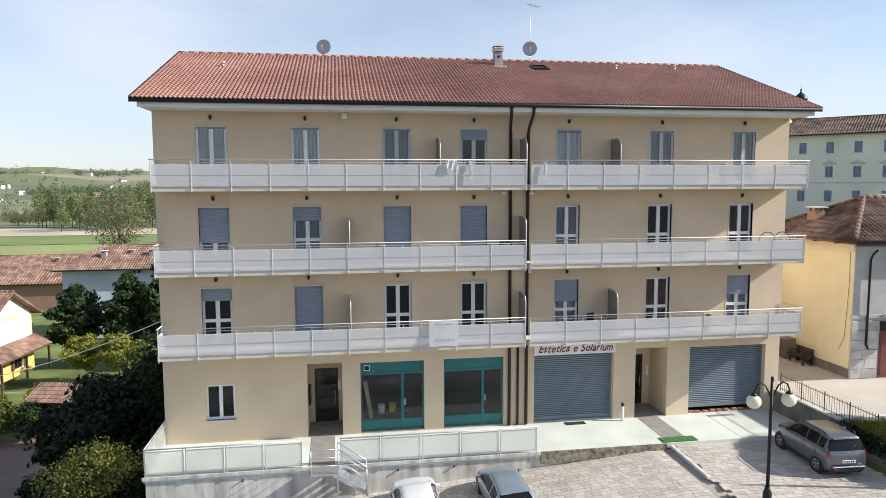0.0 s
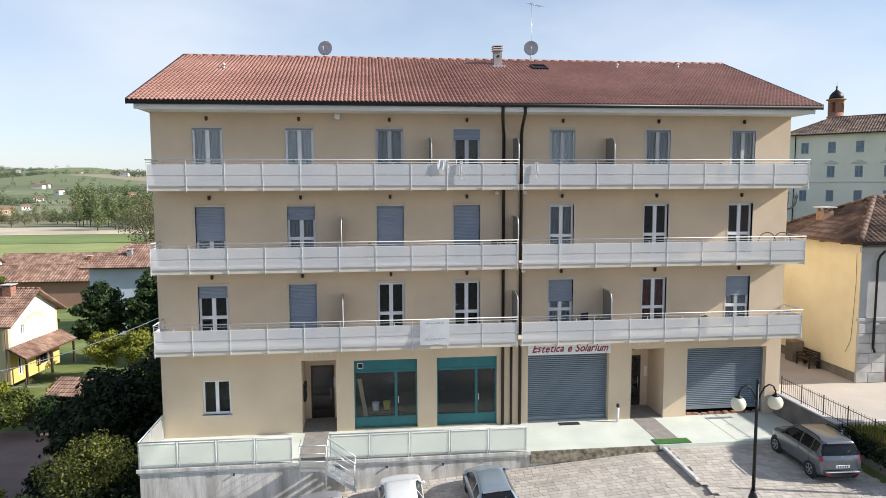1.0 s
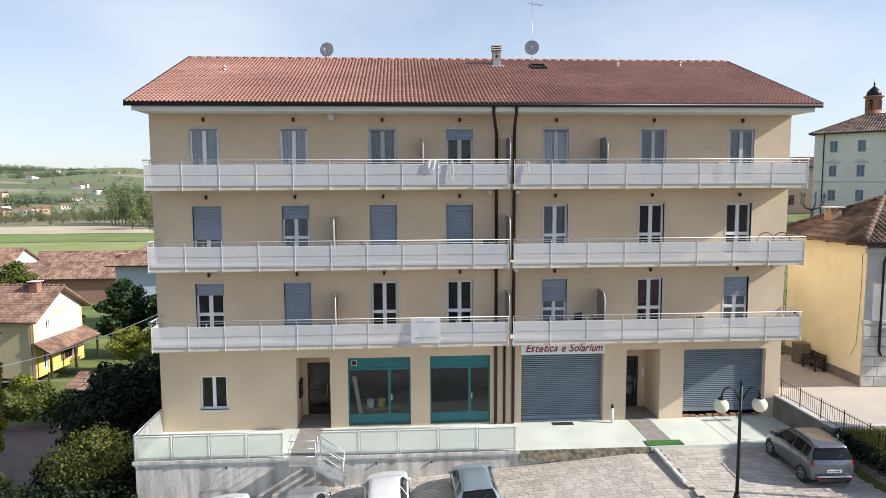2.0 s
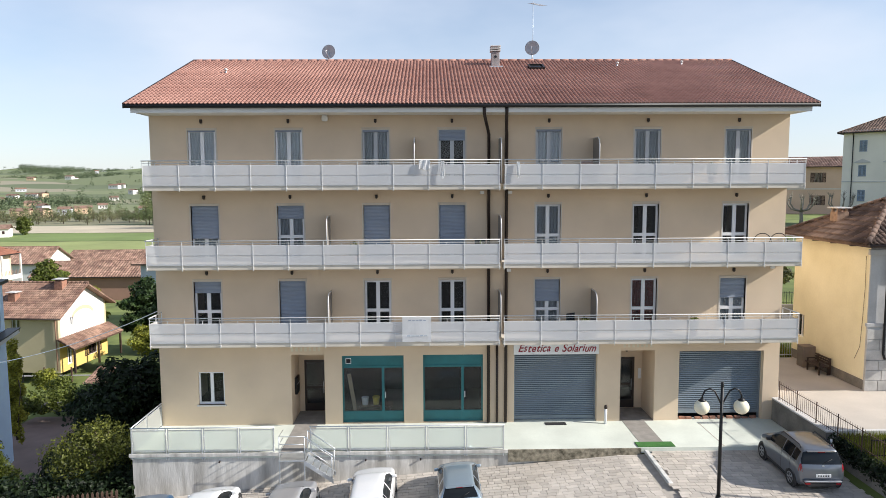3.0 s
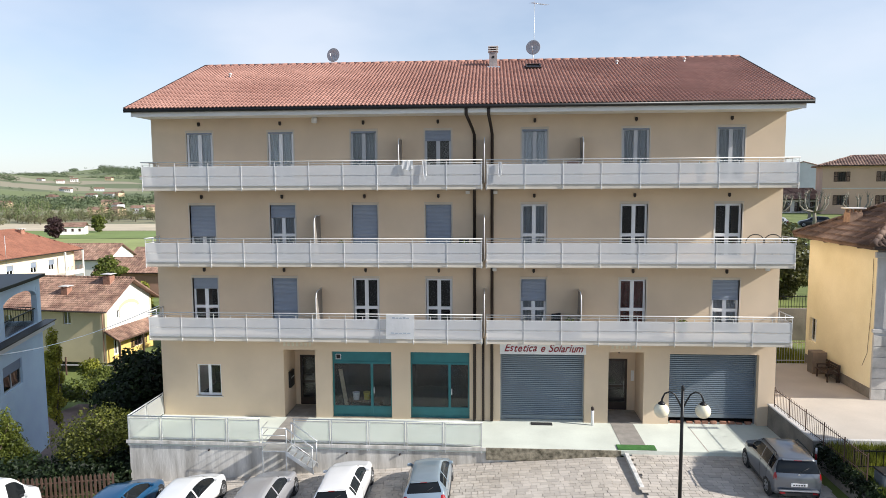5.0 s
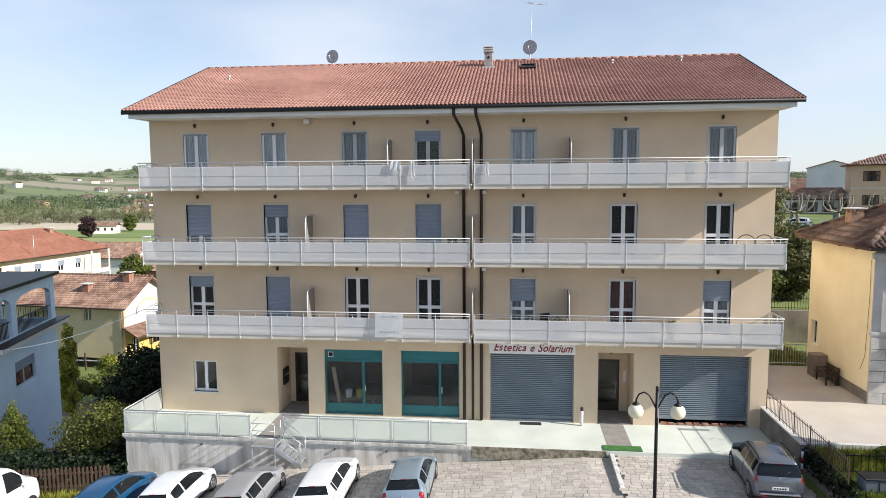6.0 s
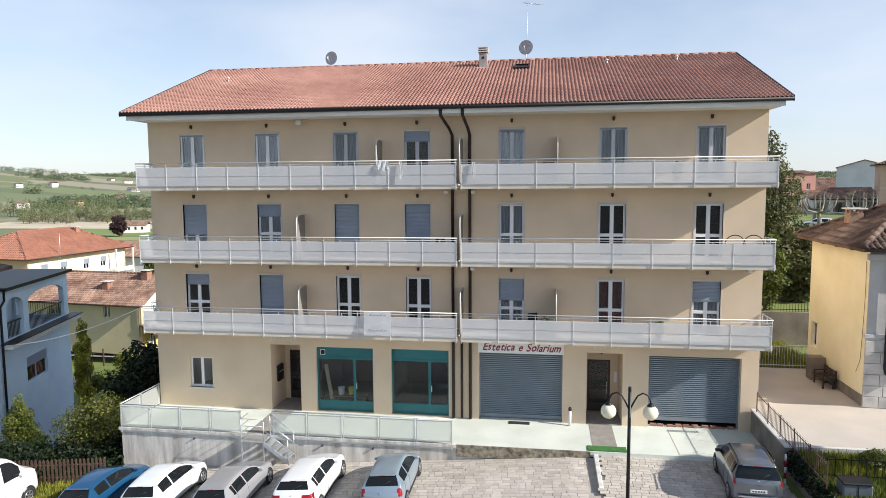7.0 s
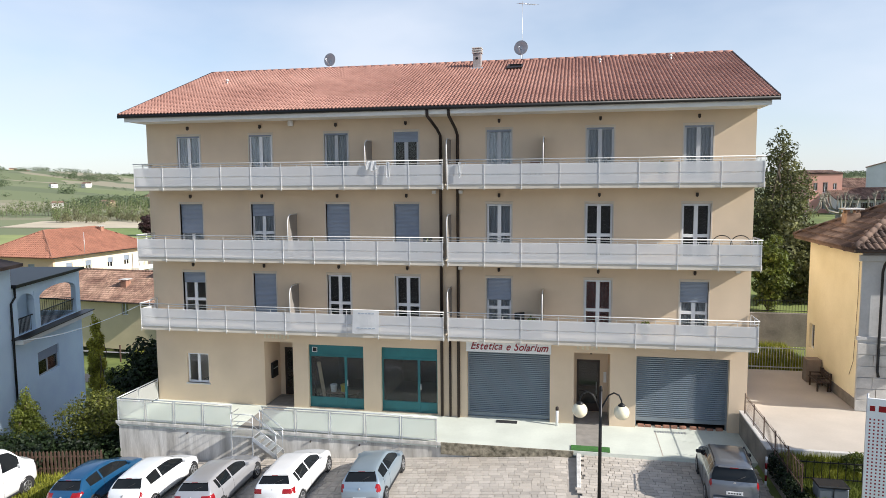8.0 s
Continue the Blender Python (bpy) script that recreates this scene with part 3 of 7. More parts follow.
for f in range(3):
    for k, (a, b) in enumerate(BAYS):
        s, c, fr = STATE[f][k]
        window(house, PF, a, SLABS[f] + 0.02, b, TOPS[f], M_WHITE if not fr else M_GREYFRAME if k > 1 else M_WHITE, s, c, bar=0.0 if fr else 0.43, name="french_door", jamb=M_JAMB, inset=0.03 if fr else 0.12, wide=0.082)
        part("shutter_box", box(a - 0.05, FY - 0.02, TOPS[f] + 0.057, b + 0.05, FY - 0.001, TOPS[f] + 0.10, 0.004), M_JAMB, house)
        bm = box((a + b) / 2 - 0.05, FY - 0.09, TOPS[f] + 0.29, (a + b) / 2 + 0.05, FY, TOPS[f] + 0.42, 0.012)
        box((a + b) / 2 - 0.03, FY - 0.07, TOPS[f] + 0.26, (a + b) / 2 + 0.03, FY - 0.03, TOPS[f] + 0.29, bm=bm)
        part("wall_lamp", bm, M_DARKMETAL, house)
window(house, PF, *GW, sill=True, inset=0.1, wide=0.07)


def balcony(x0, x1, f, ends):
    zt, zr, y0 = SLABS[f], RAILS[f], 24.36
    slab = part("balcony", box(x0, y0, zt - 0.21, x1, FY - 0.002, zt, 0.008), M_SLAB, house)
    n = round((x1 - x0) / 1.36)
    step = (x1 - x0 - 0.1) / n
    for i in range(n + 1):
        x = x0 + 0.05 + step * i
        bm = box(x - 0.010, y0 - 0.045, zt - 0.25, x + 0.010, y0 - 0.031, zr - 0.03, 0.002)
        box(x - 0.02, y0 - 0.03, zt - 0.16, x + 0.02, y0 - 0.001, zt - 0.10, bm=bm)
        part("post", bm, M_RAIL, slab)
    for i in range(n):
        a, b = x0 + 0.05 + step * i + 0.006, x0 + 0.05 + step * (i + 1) - 0.006
        part("lower_panel", box(a, y0 - 0.03, zt - 0.03, b, y0 - 0.022, zt + 0.32), M_PANEL, slab)
        part("upper_panel", box(a, y0 - 0.03, zt + 0.355, b, y0 - 0.022, zt + 0.71), M_PANEL, slab)
    bm = bmesh.new()
    for z in (zt - 0.03, zt + 0.3375, zt + 0.72):
        box(x0 + 0.02, y0 - 0.021, z - 0.012, x1 - 0.02, y0 - 0.004, z + 0.012, bm=bm)
    part("rail", bm, M_RAIL, slab)
    part("handrail", tube([(x0 + 0.02, y0 - 0.035, zr), (x1 - 0.02, y0 - 0.035, zr)], 0.018), M_RAIL, slab)
    bm = bmesh.new()
    for i in range(n):
        x = x0 + 0.05 + step * (i + 0.5)
        box(x - 0.012, y0 - 0.012, zt + 0.72, x + 0.012, y0 + 0.004, zr - 0.11, bm=bm)
    tube([(x0 + 0.02, y0 - 0.005, zr - 0.1), (x1 - 0.02, y0 - 0.005, zr - 0.1)], 0.012, 6, bm)
    part("inner_rail", bm, M_RAIL, slab)
    for x, s in ends:
        for k in range(2):
            za, zb = (zt + 0.01, zt + 0.33) if k == 0 else (zt + 0.37, zt + 0.71)
            part("end_panel", box(x - 0.004, y0 + 0.02, za, x + 0.004, FY - 0.05, zb), M_PANEL, slab)
        bm = tube([(x, y0 - 0.03, zr), (x, FY - 0.02, zr)], 0.025)
        box(x - 0.015, FY - 0.06, zt, x + 0.015, FY - 0.03, zr, bm=bm)
        box(x - 0.015, (y0 + FY) / 2, zt, x + 0.015, (y0 + FY) / 2 + 0.03, zr, bm=bm)
        part("end_rail", bm, M_RAIL, slab)


for f in range(3):
    balcony(-6.4, 6.97, f, ((-6.38, -1),))
    balcony(7.07, 18.55, f, ((18.53, 1),))


def screen(x, f, mat_, depth=0.95, top=1.75):
    """A privacy screen standing out from the wall, its outer top corner cut back."""
    z = SLABS[f]
    out = [(0, 0.03), (depth, 0.03), (depth, top - 0.28), (depth - 0.07, top - 0.1), (depth - 0.28, top), (0, top)]
    ob = part("privacy_screen", prism(out, 0.03, Matrix.Translation((x - 0.015, FY - 0.005, z)) @ pose(0, 0, 0, 0, 0, -90)), mat_, house)
    path = [(x, FY - depth - 0.01, z + 0.03), (x, FY - depth - 0.01, z + top - 0.28), (x, FY - depth + 0.07, z + top - 0.09), (x, FY - depth + 0.28, z + top + 0.01), (x, FY - 0.01, z + top + 0.01)]
    part("screen_frame", tube(path, 0.022), M_RAIL, ob)


M_SCREEN = mat("grey_screen_sheet", (0.23, 0.21, 0.19), 0.6, var=0.1, bump=0.05)
for x, f in ((3.72, 2), (10.75, 2), (0.36, 1), (0.36, 0), (10.75, 0), (7.02, 0), (7.02, 1), (7.02, 2)):
    screen(x, f, M_SCREEN)

# roof
RX0, RX1, EY, EZ, RY, RZ = -6.9, 18.88, 24.28, 12.33, 31.95, 15.22
slope = Vector((0, RY - EY, RZ - EZ))
bm = bmesh.new()
prism([(EY, EZ - 0.1), (RY, RZ - 0.1), (2 * RY - EY, EZ - 0.1), (2 * RY - EY, EZ), (RY, RZ), (EY, EZ)], RX1 - RX0, Matrix.Translation((RX1, 0, 0)) @ pose(0, 0, 0, 0, 0, 90), bm)
roof = part("roof", bm, M_TILE, house, "red clay tile roof")
part("roof_tiles", tiles("roof_tiles", (RX0, EY - 0.03, EZ + 0.0), (1, 0, 0), slope, RX1 - RX0, slope.length + 0.05, M_TILE, 0.152, 0.25, 0.046), M_TILE, roof, kind="stuff")
part("roof_tiles", tiles("roof_tiles", (RX1, 2 * RY - EY, EZ), (-1, 0, 0), (0, EY - RY, RZ - EZ), RX1 - RX0, slope.length, M_TILE, 0.43, 0.72, 0.06), M_TILE, roof, kind="stuff")
bm = bmesh.new()
for i in range(62):
    x = RX0 + (RX1 - RX0) * i / 62
    tube([(x, RY, RZ + 0.03), (x + 0.44, RY, RZ + 0.04)], 0.085, 8, bm)
part("ridge_tiles", bm, M_TILE, roof, kind="stuff")
part("eave_soffit", box(WX0 - 0.12, EY + 0.1, WTOP - 0.14, WX1 + 0.14, FY + 0.34, WTOP - 0.0), M_FASCIA, house)
part("eave_board", box(WX0 - 0.14, EY + 0.06, WTOP - 0.16, WX1 + 0.16, EY + 0.1, EZ - 0.08), M_FASCIA, house, "white eave board")
bm = tube([(RX0, EY - 0.04, EZ - 0.06), (RX1, EY - 0.04, EZ - 0.06)], 0.075, 10)
part("gutter", bm, M_BLACK, house, "dark brown gutter")
for x in (RX0 - 0.02, RX1 - 0.02):
    out = [(EY - 0.06, EZ - 0.14), (RY, RZ - 0.12), (2 * RY - EY, EZ - 0.14), (2 * RY - EY, EZ + 0.08), (RY, RZ + 0.1), (EY - 0.06, EZ + 0.06)]
    part("verge_board", prism(out, 0.05, Matrix.Translation((x + 0.05, 0, 0)) @ pose(0, 0, 0, 0, 0, 90)), M_DARKMETAL, house)
for x in (6.62, 7.32):
    s = 0.28 if x < 7 else 0.14
    part("downpipe", tube([(x - s, EY + 0.02, EZ - 0.1), (x - s, EY + 0.06, 11.98), (x - s * 0.3, FY - 0.35, 11.55), (x, FY - 0.08, 11.3), (x, FY - 0.08, TZ + 0.03)], 0.062, 10), M_DARKMETAL, house, "dark brown downpipe")
part("downpipe", tube([(6.97, FY - 0.07, 3.15), (6.97, FY - 0.07, TZ + 0.03)], 0.05, 10), M_DARKMETAL, house)


def on_roof(x, y):
    return EZ + (y - EY) * (RZ - EZ) / (RY - EY)


chim = thing("chimney", "slim grey rendered chimney with a slatted concrete cap", "chimney", (7.4, 30.9, on_roof(7.4, 30.9)))
cz = on_roof(7.4, 30.9) - 0.32
part("stack", box(7.19, 30.7, cz, 7.56, 31.08, cz + 0.95, 0.01), M_CHIM, chim)
# Black disc stands in for the shade inside a flue opening.
part("flue_hole_dark", tube([(7.375, 30.69, cz + 0.72), (7.375, 30.71, cz + 0.72)], 0.06, 12), M_BLACK, chim)
for k in range(3):
    part("cap_slab", box(7.14, 30.65, cz + 0.97 + 0.1 * k, 7.61, 31.13, cz + 1.02 + 0.1 * k, 0.008), M_STONE, chim)
# Black core puts the shade of the cap's open slots into colour.
part("cap_slot_dark", box(7.24, 30.76, cz + 0.95, 7.51, 31.02, cz + 1.2), M_BLACK, chim)
part("flashing", box(7.08, 30.5, cz + 0.12, 7.69, 30.69, cz + 0.27), M_GALV, chim)


def dish(x, y, z, r, mast, label):
    d = thing("satellite_dish", label, "satellite dish", (x, y, z))
    part("pole", tube([(x, y, z), (x, y, z + mast)], 0.022), M_GALV, d)
    m = look((x, y - 0.06, z + mast), (x - 0.5, y - 2.3, z + mast + 0.15))
    bm = lathe([(0.02, 0.0), (r * 0.4, 0.012), (r * 0.75, 0.045), (r, 0.085), (r * 1.01, 0.095), (r, 0.10), (r * 0.7, 0.06), (r * 0.3, 0.02)], (0, 0, -0.09), 24)
    bowl = part("bowl", moved(bm, m @ Matrix.Rotation(math.pi, 4, "X")), M_DISH, d)
    foc = m @ Vector((0, -0.05, -0.42))
    part("feed_arm", tube([m @ Vector((0, -r * 0.95, 0)), foc], 0.014, 6), M_GALV, bowl)
    part("receiver", tube([foc, foc + (m.to_3x3() @ Vector((0, 0.02, 0.1)))], 0.03, 8), M_WHITE, bowl)


dish(-0.57, 32.63, 14.95, 0.34, 0.86, "grey satellite dish on a short mast at the roof ridge")
dish(9.31, 32.38, 15.0, 0.35, 0.94, "grey satellite dish on the aerial mast behind the ridge")
aer = thing("tv_aerial", "tall thin rooftop television aerial with a short boom", "aerial", (9.36, 32.46, 15.0))
part("mast", tube([(9.36, 32.46, 14.98), (9.36, 32.46, 18.16)], 0.013, 6), M_GALV, aer)
BOOM = (Vector((9.22, 32.25, 18.02)), Vector((10.0, 33.1, 18.12)))
boom = part("boom", tube(BOOM, 0.014, 6), M_GALV, aer)
for k in range(8):
    p = BOOM[0].lerp(BOOM[1], k / 7)
    part("element", tube([p + Vector((-0.13, 0.12, 0.02)), p + Vector((0.13, -0.12, -0.02))], 0.008, 5), M_GALV, boom)
sky_l = thing("skylight", "small dark roof skylight in a grey metal frame", "skylight", (9.2, 30.3, on_roof(0, 30.3)))
mr_ = Matrix.Translation((8.85, 29.95, on_roof(0, 29.95) + 0.03)) @ Matrix.Rotation(math.atan2(RZ - EZ, RY - EY), 4, "X")
bm = bmesh.new()
for a in ((0, 0, 0.7, 0.07), (0, 0.73, 0.7, 0.8), (0, 0.07, 0.07, 0.73), (0.63, 0.07, 0.7, 0.73)):
    box(a[0], a[1], 0, a[2], a[3], 0.12, bm=bm)
part("frame", moved(bm, mr_), M_DARKMETAL, sky_l)
part("pane", moved(box(0.07, 0.07, 0.05, 0.63, 0.73, 0.07), mr_), M_BLACK, sky_l)
for x, y in ((-4.6, 29.3), (13.0, 30.6), (16.09, 30.88)):
    v = thing("roof_vent", "short white roof vent pipe on the tiles", "vent pipe", (x, y, on_roof(x, y)), group="roof vents")
    part("pipe", tube([(x, y, on_roof(x, y) - 0.05), (x, y, on_roof(x, y) + 0.16)], 0.04, 8), M_GALV, v)
    part("cowl", lathe([(0.05, 0), (0.08, 0.02), (0.07, 0.07), (0.02, 0.1)], (x, y, on_roof(x, y) + 0.16), 10), M_STONE, v)

# entrances
for k, (a, z0, b, z1) in enumerate(ENT):
    d = 1.25
    yb = FY + 0.34 + d
    bm = box(a - 0.12, FY + 0.345, z0, a, yb, z1 + 0.1)
    box(b, FY + 0.345, z0, b + 0.12, yb, z1 + 0.1, bm=bm)
    box(a, FY + 0.345, z1, b, yb, z1 + 0.1, bm=bm)
    part("porch_wall", bm, M_PLASTER, house)
    u0 = a + (0.22 if k == 0 else 0.12)
    u1 = u0 + 0.95
    pl = Matrix.Translation((0, yb, 0))
    part("porch_back", pierced(a - 0.12, b + 0.12, z0, z1 + 0.1, 0.15, [(u0, z0 + 0.01, u1, z0 + 2.25)], pl), M_PLASTER, house)
    bm = bmesh.new()
    for q in ((u0, z0, u0 + 0.09, z0 + 2.24), (u1 - 0.09, z0, u1, z0 + 2.24), (u0 + 0.09, z0 + 2.15, u1 - 0.09, z0 + 2.24), (u0 + 0.09, z0 + 0.01, u1 - 0.09, z0 + 0.35), (u0 + 0.09, z0 + 1.0, u1 - 0.09, z0 + 1.1)):
        box(q[0], 0.03, q[1], q[2], 0.09, q[3], bm=bm)
    dr = part("entrance_door", moved(bm, pl), M_DARKMETAL, house, "dark brown metal entrance door with glass")
    p = part("pane", moved(box(u0 + 0.09, 0.05, z0 + 0.35, u1 - 0.09, 0.06, z0 + 2.15), pl), M_GLASS, dr)
    part("handle", tube([(u1 - 0.14, yb - 0.02, z0 + 0.8), (u1 - 0.14, yb - 0.02, z0 + 1.3)], 0.014, 6), M_GALV, dr)
    part("wall_lamp", box((a + b) / 2 - 0.04, yb - 0.08, z0 + 2.5, (a + b) / 2 + 0.04, yb, z0 + 2.7, 0.01), M_DARKMETAL, house)
    if k == 0:
        mb = part("mailbox", box(a, FY + 0.6, z0 + 1.05, a + 0.1, FY + 1.15, z0 + 1.75, 0.01), M_BLACK, house, "black wall mailbox")
        part("slot", box(a + 0.1, FY + 0.66, z0 + 1.45, a + 0.104, FY + 1.1, z0 + 1.5), M_GALV, mb)
    part("intercom", box(b - 0.18, yb - 0.03, z0 + 1.3, b - 0.06, yb, z0 + 1.75, 0.006), M_WHITE, house)
    part("entrance_tile", box(a + 0.01, FY - 0.05, TZ + 0.004, b - 0.01, yb - 0.01, TZ + 0.012), M_BRICKWALK, house)

# shop fronts
for k, (a, z0, b, z1) in enumerate(SHOPS):
    m = a + (b - a) * 0.66
    bm = pierced(a, b, z0, z1, 0.08, [(a + 0.06, z1 - 0.46, b - 0.06, z1 - 0.06), (a + 0.06, z0 + 0.45, m - 0.05, z1 - 0.54), (m + 0.05, z0 + 0.45, b - 0.06, z1 - 0.54),
                                      (a + 0.06, z0 + 0.06, m - 0.05, z0 + 0.38), (m + 0.05, z0 + 0.06, b - 0.06, z0 + 0.38)], pose(0, 0.14, 0))
    sh = part("shop_front", moved(bm, PF), M_TEAL, house, "teal metal shop window frame")
    part("header_panel", moved(box(a + 0.06, 0.16, z1 - 0.46, b - 0.06, 0.19, z1 - 0.06), PF), M_TEAL, sh)
    part("base_panel", moved(box(a + 0.06, 0.16, z0 + 0.06, m - 0.05, 0.19, z0 + 0.38), PF), M_TEAL, sh)
    part("base_panel", moved(box(m + 0.05, 0.16, z0 + 0.06, b - 0.06, 0.19, z0 + 0.38), PF), M_TEAL, sh)
    for q in ((a + 0.06, m - 0.05), (m + 0.05, b - 0.06)):
        p = part("pane", moved(box(q[0], 0.17, z0 + 0.45, q[1], 0.18, z1 - 0.54), PF), M_GLASS, sh)
        p.visible_shadow = False
    part("handle", tube([(m + 0.09, FY + 0.12, z0 + 1.0), (m + 0.09, FY + 0.12, z0 + 1.25)], 0.02, 6), M_WHITE, sh)
    if k == 0:
        part("sticker", moved(box(a + 0.14, 0.15, z1 - 0.36, a + 0.36, 0.158, z1 - 0.14), PF), M_BLACK, sh)
        bm = bmesh.new()
        for q in ((a + 0.14, z1 - 0.16, a + 0.36, z1 - 0.14), (a + 0.14, z1 - 0.36, a + 0.36, z1 - 0.34), (a + 0.14, z1 - 0.34, a + 0.16, z1 - 0.16), (a + 0.34, z1 - 0.34, a + 0.36, z1 - 0.16)):
            box(q[0], 0.144, q[1], q[2], 0.15, q[3], bm=bm)
        part("sticker_border", moved(bm, PF), M_WHITE, sh)


def roller_door(a, z0, b, z1, lift):
    bm = bmesh.new()
    corrugated(bm, a + 0.04, b - 0.04, z0 + lift + 0.16, z1, FY + 0.255, 0.082, 0.045)
    ob = part("garage_shutter", bm, M_GARAGE, house, "closed grey-blue corrugated steel roller shutter")
    part("bottom_rail", box(a + 0.04, FY + 0.26, z0 + lift, b - 0.04, FY + 0.32, z0 + lift + 0.16, 0.006), M_GARAGE, ob)
    for x in (a, b - 0.05):
        part("guide", box(x, FY + 0.23, z0, x + 0.05, FY + 0.335, z1 - 0.001), M_GARAGE, ob)


roller_door(*GARAGES[0], 0.02)
roller_door(*GARAGES[1], 0.2)
for i in range(10):
    x = 14.6 + 0.33 * i + random.uniform(-0.05, 0.05)
    br = solo("brick", moved(box(-0.12, -0.06, 0, 0.12, 0.06, random.uniform(0.06, 0.11), 0.006), pose(x, FY + 0.16, TZ, 0, 0, random.uniform(-12, 12))), M_BRICK, "loose red brick lying under the raised roller shutter", "brick", group="bricks under the shutter")

# sign, faded lettering, banner
sign = thing("shop_sign", "white sign board with dark red script lettering over the shutter", "sign", (9.36, FY, 2.54))
part("board", box(7.64, FY - 0.07, 2.52, 11.09, FY - 0.001, 3.0, 0.006), M_CLOTH, sign)


def written(body, size):
    """The outline of some letters as a mesh in x and y, slanted like brush script."""
    txt = bpy.data.curves.new("lettering", "FONT")
    txt.body, txt.size, txt.shear, txt.extrude, txt.offset = body, size, 0.38, 0.004, 0.007
    ob = new("lettering_curve", txt)
    bpy.context.view_layer.update()
    me = bpy.data.meshes.new_from_object(ob.evaluated_get(bpy.context.evaluated_depsgraph_get()))
    bpy.data.objects.remove(ob)
    return me


WORDS, pen = "Estetica e Solarium", 7.83
for n_, ch in enumerate(WORDS):
    if ch == " ":
        pen += 0.13
        continue
    lm = written(ch, 0.46 if ch in "ES" else 0.43)
    xs = [v.co.x - 0.38 * v.co.y for v in lm.vertices]
    lm.transform(Matrix.Translation((pen - min(xs), FY - 0.076, 2.635 + 0.012 * math.sin(n_ * 2.1))) @ pose(0, 0, 0, 90, 0, 0) @ Matrix.Diagonal((0.86, 1, 1, 1)) @ pose(0, 0, 0, 0, 0, 2.0 * math.sin(n_ * 1.3)))
    pen += (max(xs) - min(xs)) * 0.86 + 0.028
    lm.materials.clear()
    lm.materials.append(M_PRINT)
    part("letter", lm, M_PRINT, sign, "dark red script letter")


def bars(x0, z, n, h, w, gap, y, material, parent, name="faded_mark"):
    for i in range(n):
        part(name, box(x0 + i * (w + gap), y, z, x0 + i * (w + gap) + w, y + 0.003, z + h * (0.75 + 0.25 * ((i * 7) % 3 == 0))), material, parent)


bars(-1.32, 2.72, 7, 0.22, 0.1, 0.08, FY - 0.004, M_FADED, house)
bars(12.1, 2.76, 7, 0.22, 0.1, 0.08, FY - 0.004, M_FADED, house)
ban = thing("banner", "white cloth banner with faint print tied to the balcony rail", "banner", (3.78, 24.28, 3.45))
bm = bmesh.new()
rows = [[bm.verts.new((3.22 + 1.1 * i / 10, 24.262 - 0.014 * j + 0.003 * math.sin(i * 1.3 + j), 4.36 - 0.95 * j / 6 - 0.012 * math.sin(i * 0.9))) for i in range(11)] for j in range(7)]
for j in range(6):
    for i in range(10):
        bm.faces.new((rows[j][i], rows[j + 1][i], rows[j + 1][i + 1], rows[j][i + 1]))
bmesh.ops.solidify(bm, geom=bm.faces[:], thickness=0.004)
part("cloth", bm, M_CLOTH, ban)
bars(3.45, 4.2, 5, 0.05, 0.11, 0.03, 24.235, M_PRINTGREY, ban, "print_bar")
bars(3.4, 3.62, 5, 0.04, 0.13, 0.03, 24.177, M_PRINTGREY, ban, "print_bar")


# ---- terrace guard and steps ----
def guard(x0, y0, x1, y1, n, label):
    g = thing("glass_guard", label, "guard rail", (x0, y0, TZ), group="terrace guard rails")
    a, b = Vector((x0, y0, TZ)), Vector((x1, y1, TZ))
    d = (b - a) / n
    u = d.normalized()
    turn = math.degrees(math.atan2(u.y, u.x))
    for i in range(n):
        p = a + d * i
        m = Matrix.Translation(p) @ pose(0, 0, 0, 0, 0, turn)
        w = d.length
        for s in (0.02, w - 0.06):
            part("post", moved(box(s, -0.02, -0.22, s + 0.04, 0.02, 0.93, 0.004), m), M_GALV, g)
        for z in (0.07, 0.85):
            part("panel_rail", moved(box(0.06, -0.012, z, w - 0.06, 0.012, z + 0.03), m), M_GALV, g)
        part("glass_panel", moved(box(0.065, -0.006, 0.1, w - 0.065, 0.006, 0.85), m), M_GUARD, g)
    part("handrail", tube([a + Vector((0, 0, 0.95)), b + Vector((0, 0, 0.95))], 0.024), M_GALV, g)


guard(-6.55, TY, -1.38, TY, 4, "galvanised guard rail with pale glass panels along the terrace")
guard(-0.12, TY, 6.97, TY, 5, "galvanised guard rail with pale glass panels along the terrace")
guard(-6.55, FY - 0.05, -6.55, TY, 2, "galvanised guard rail with pale glass at the terrace end")

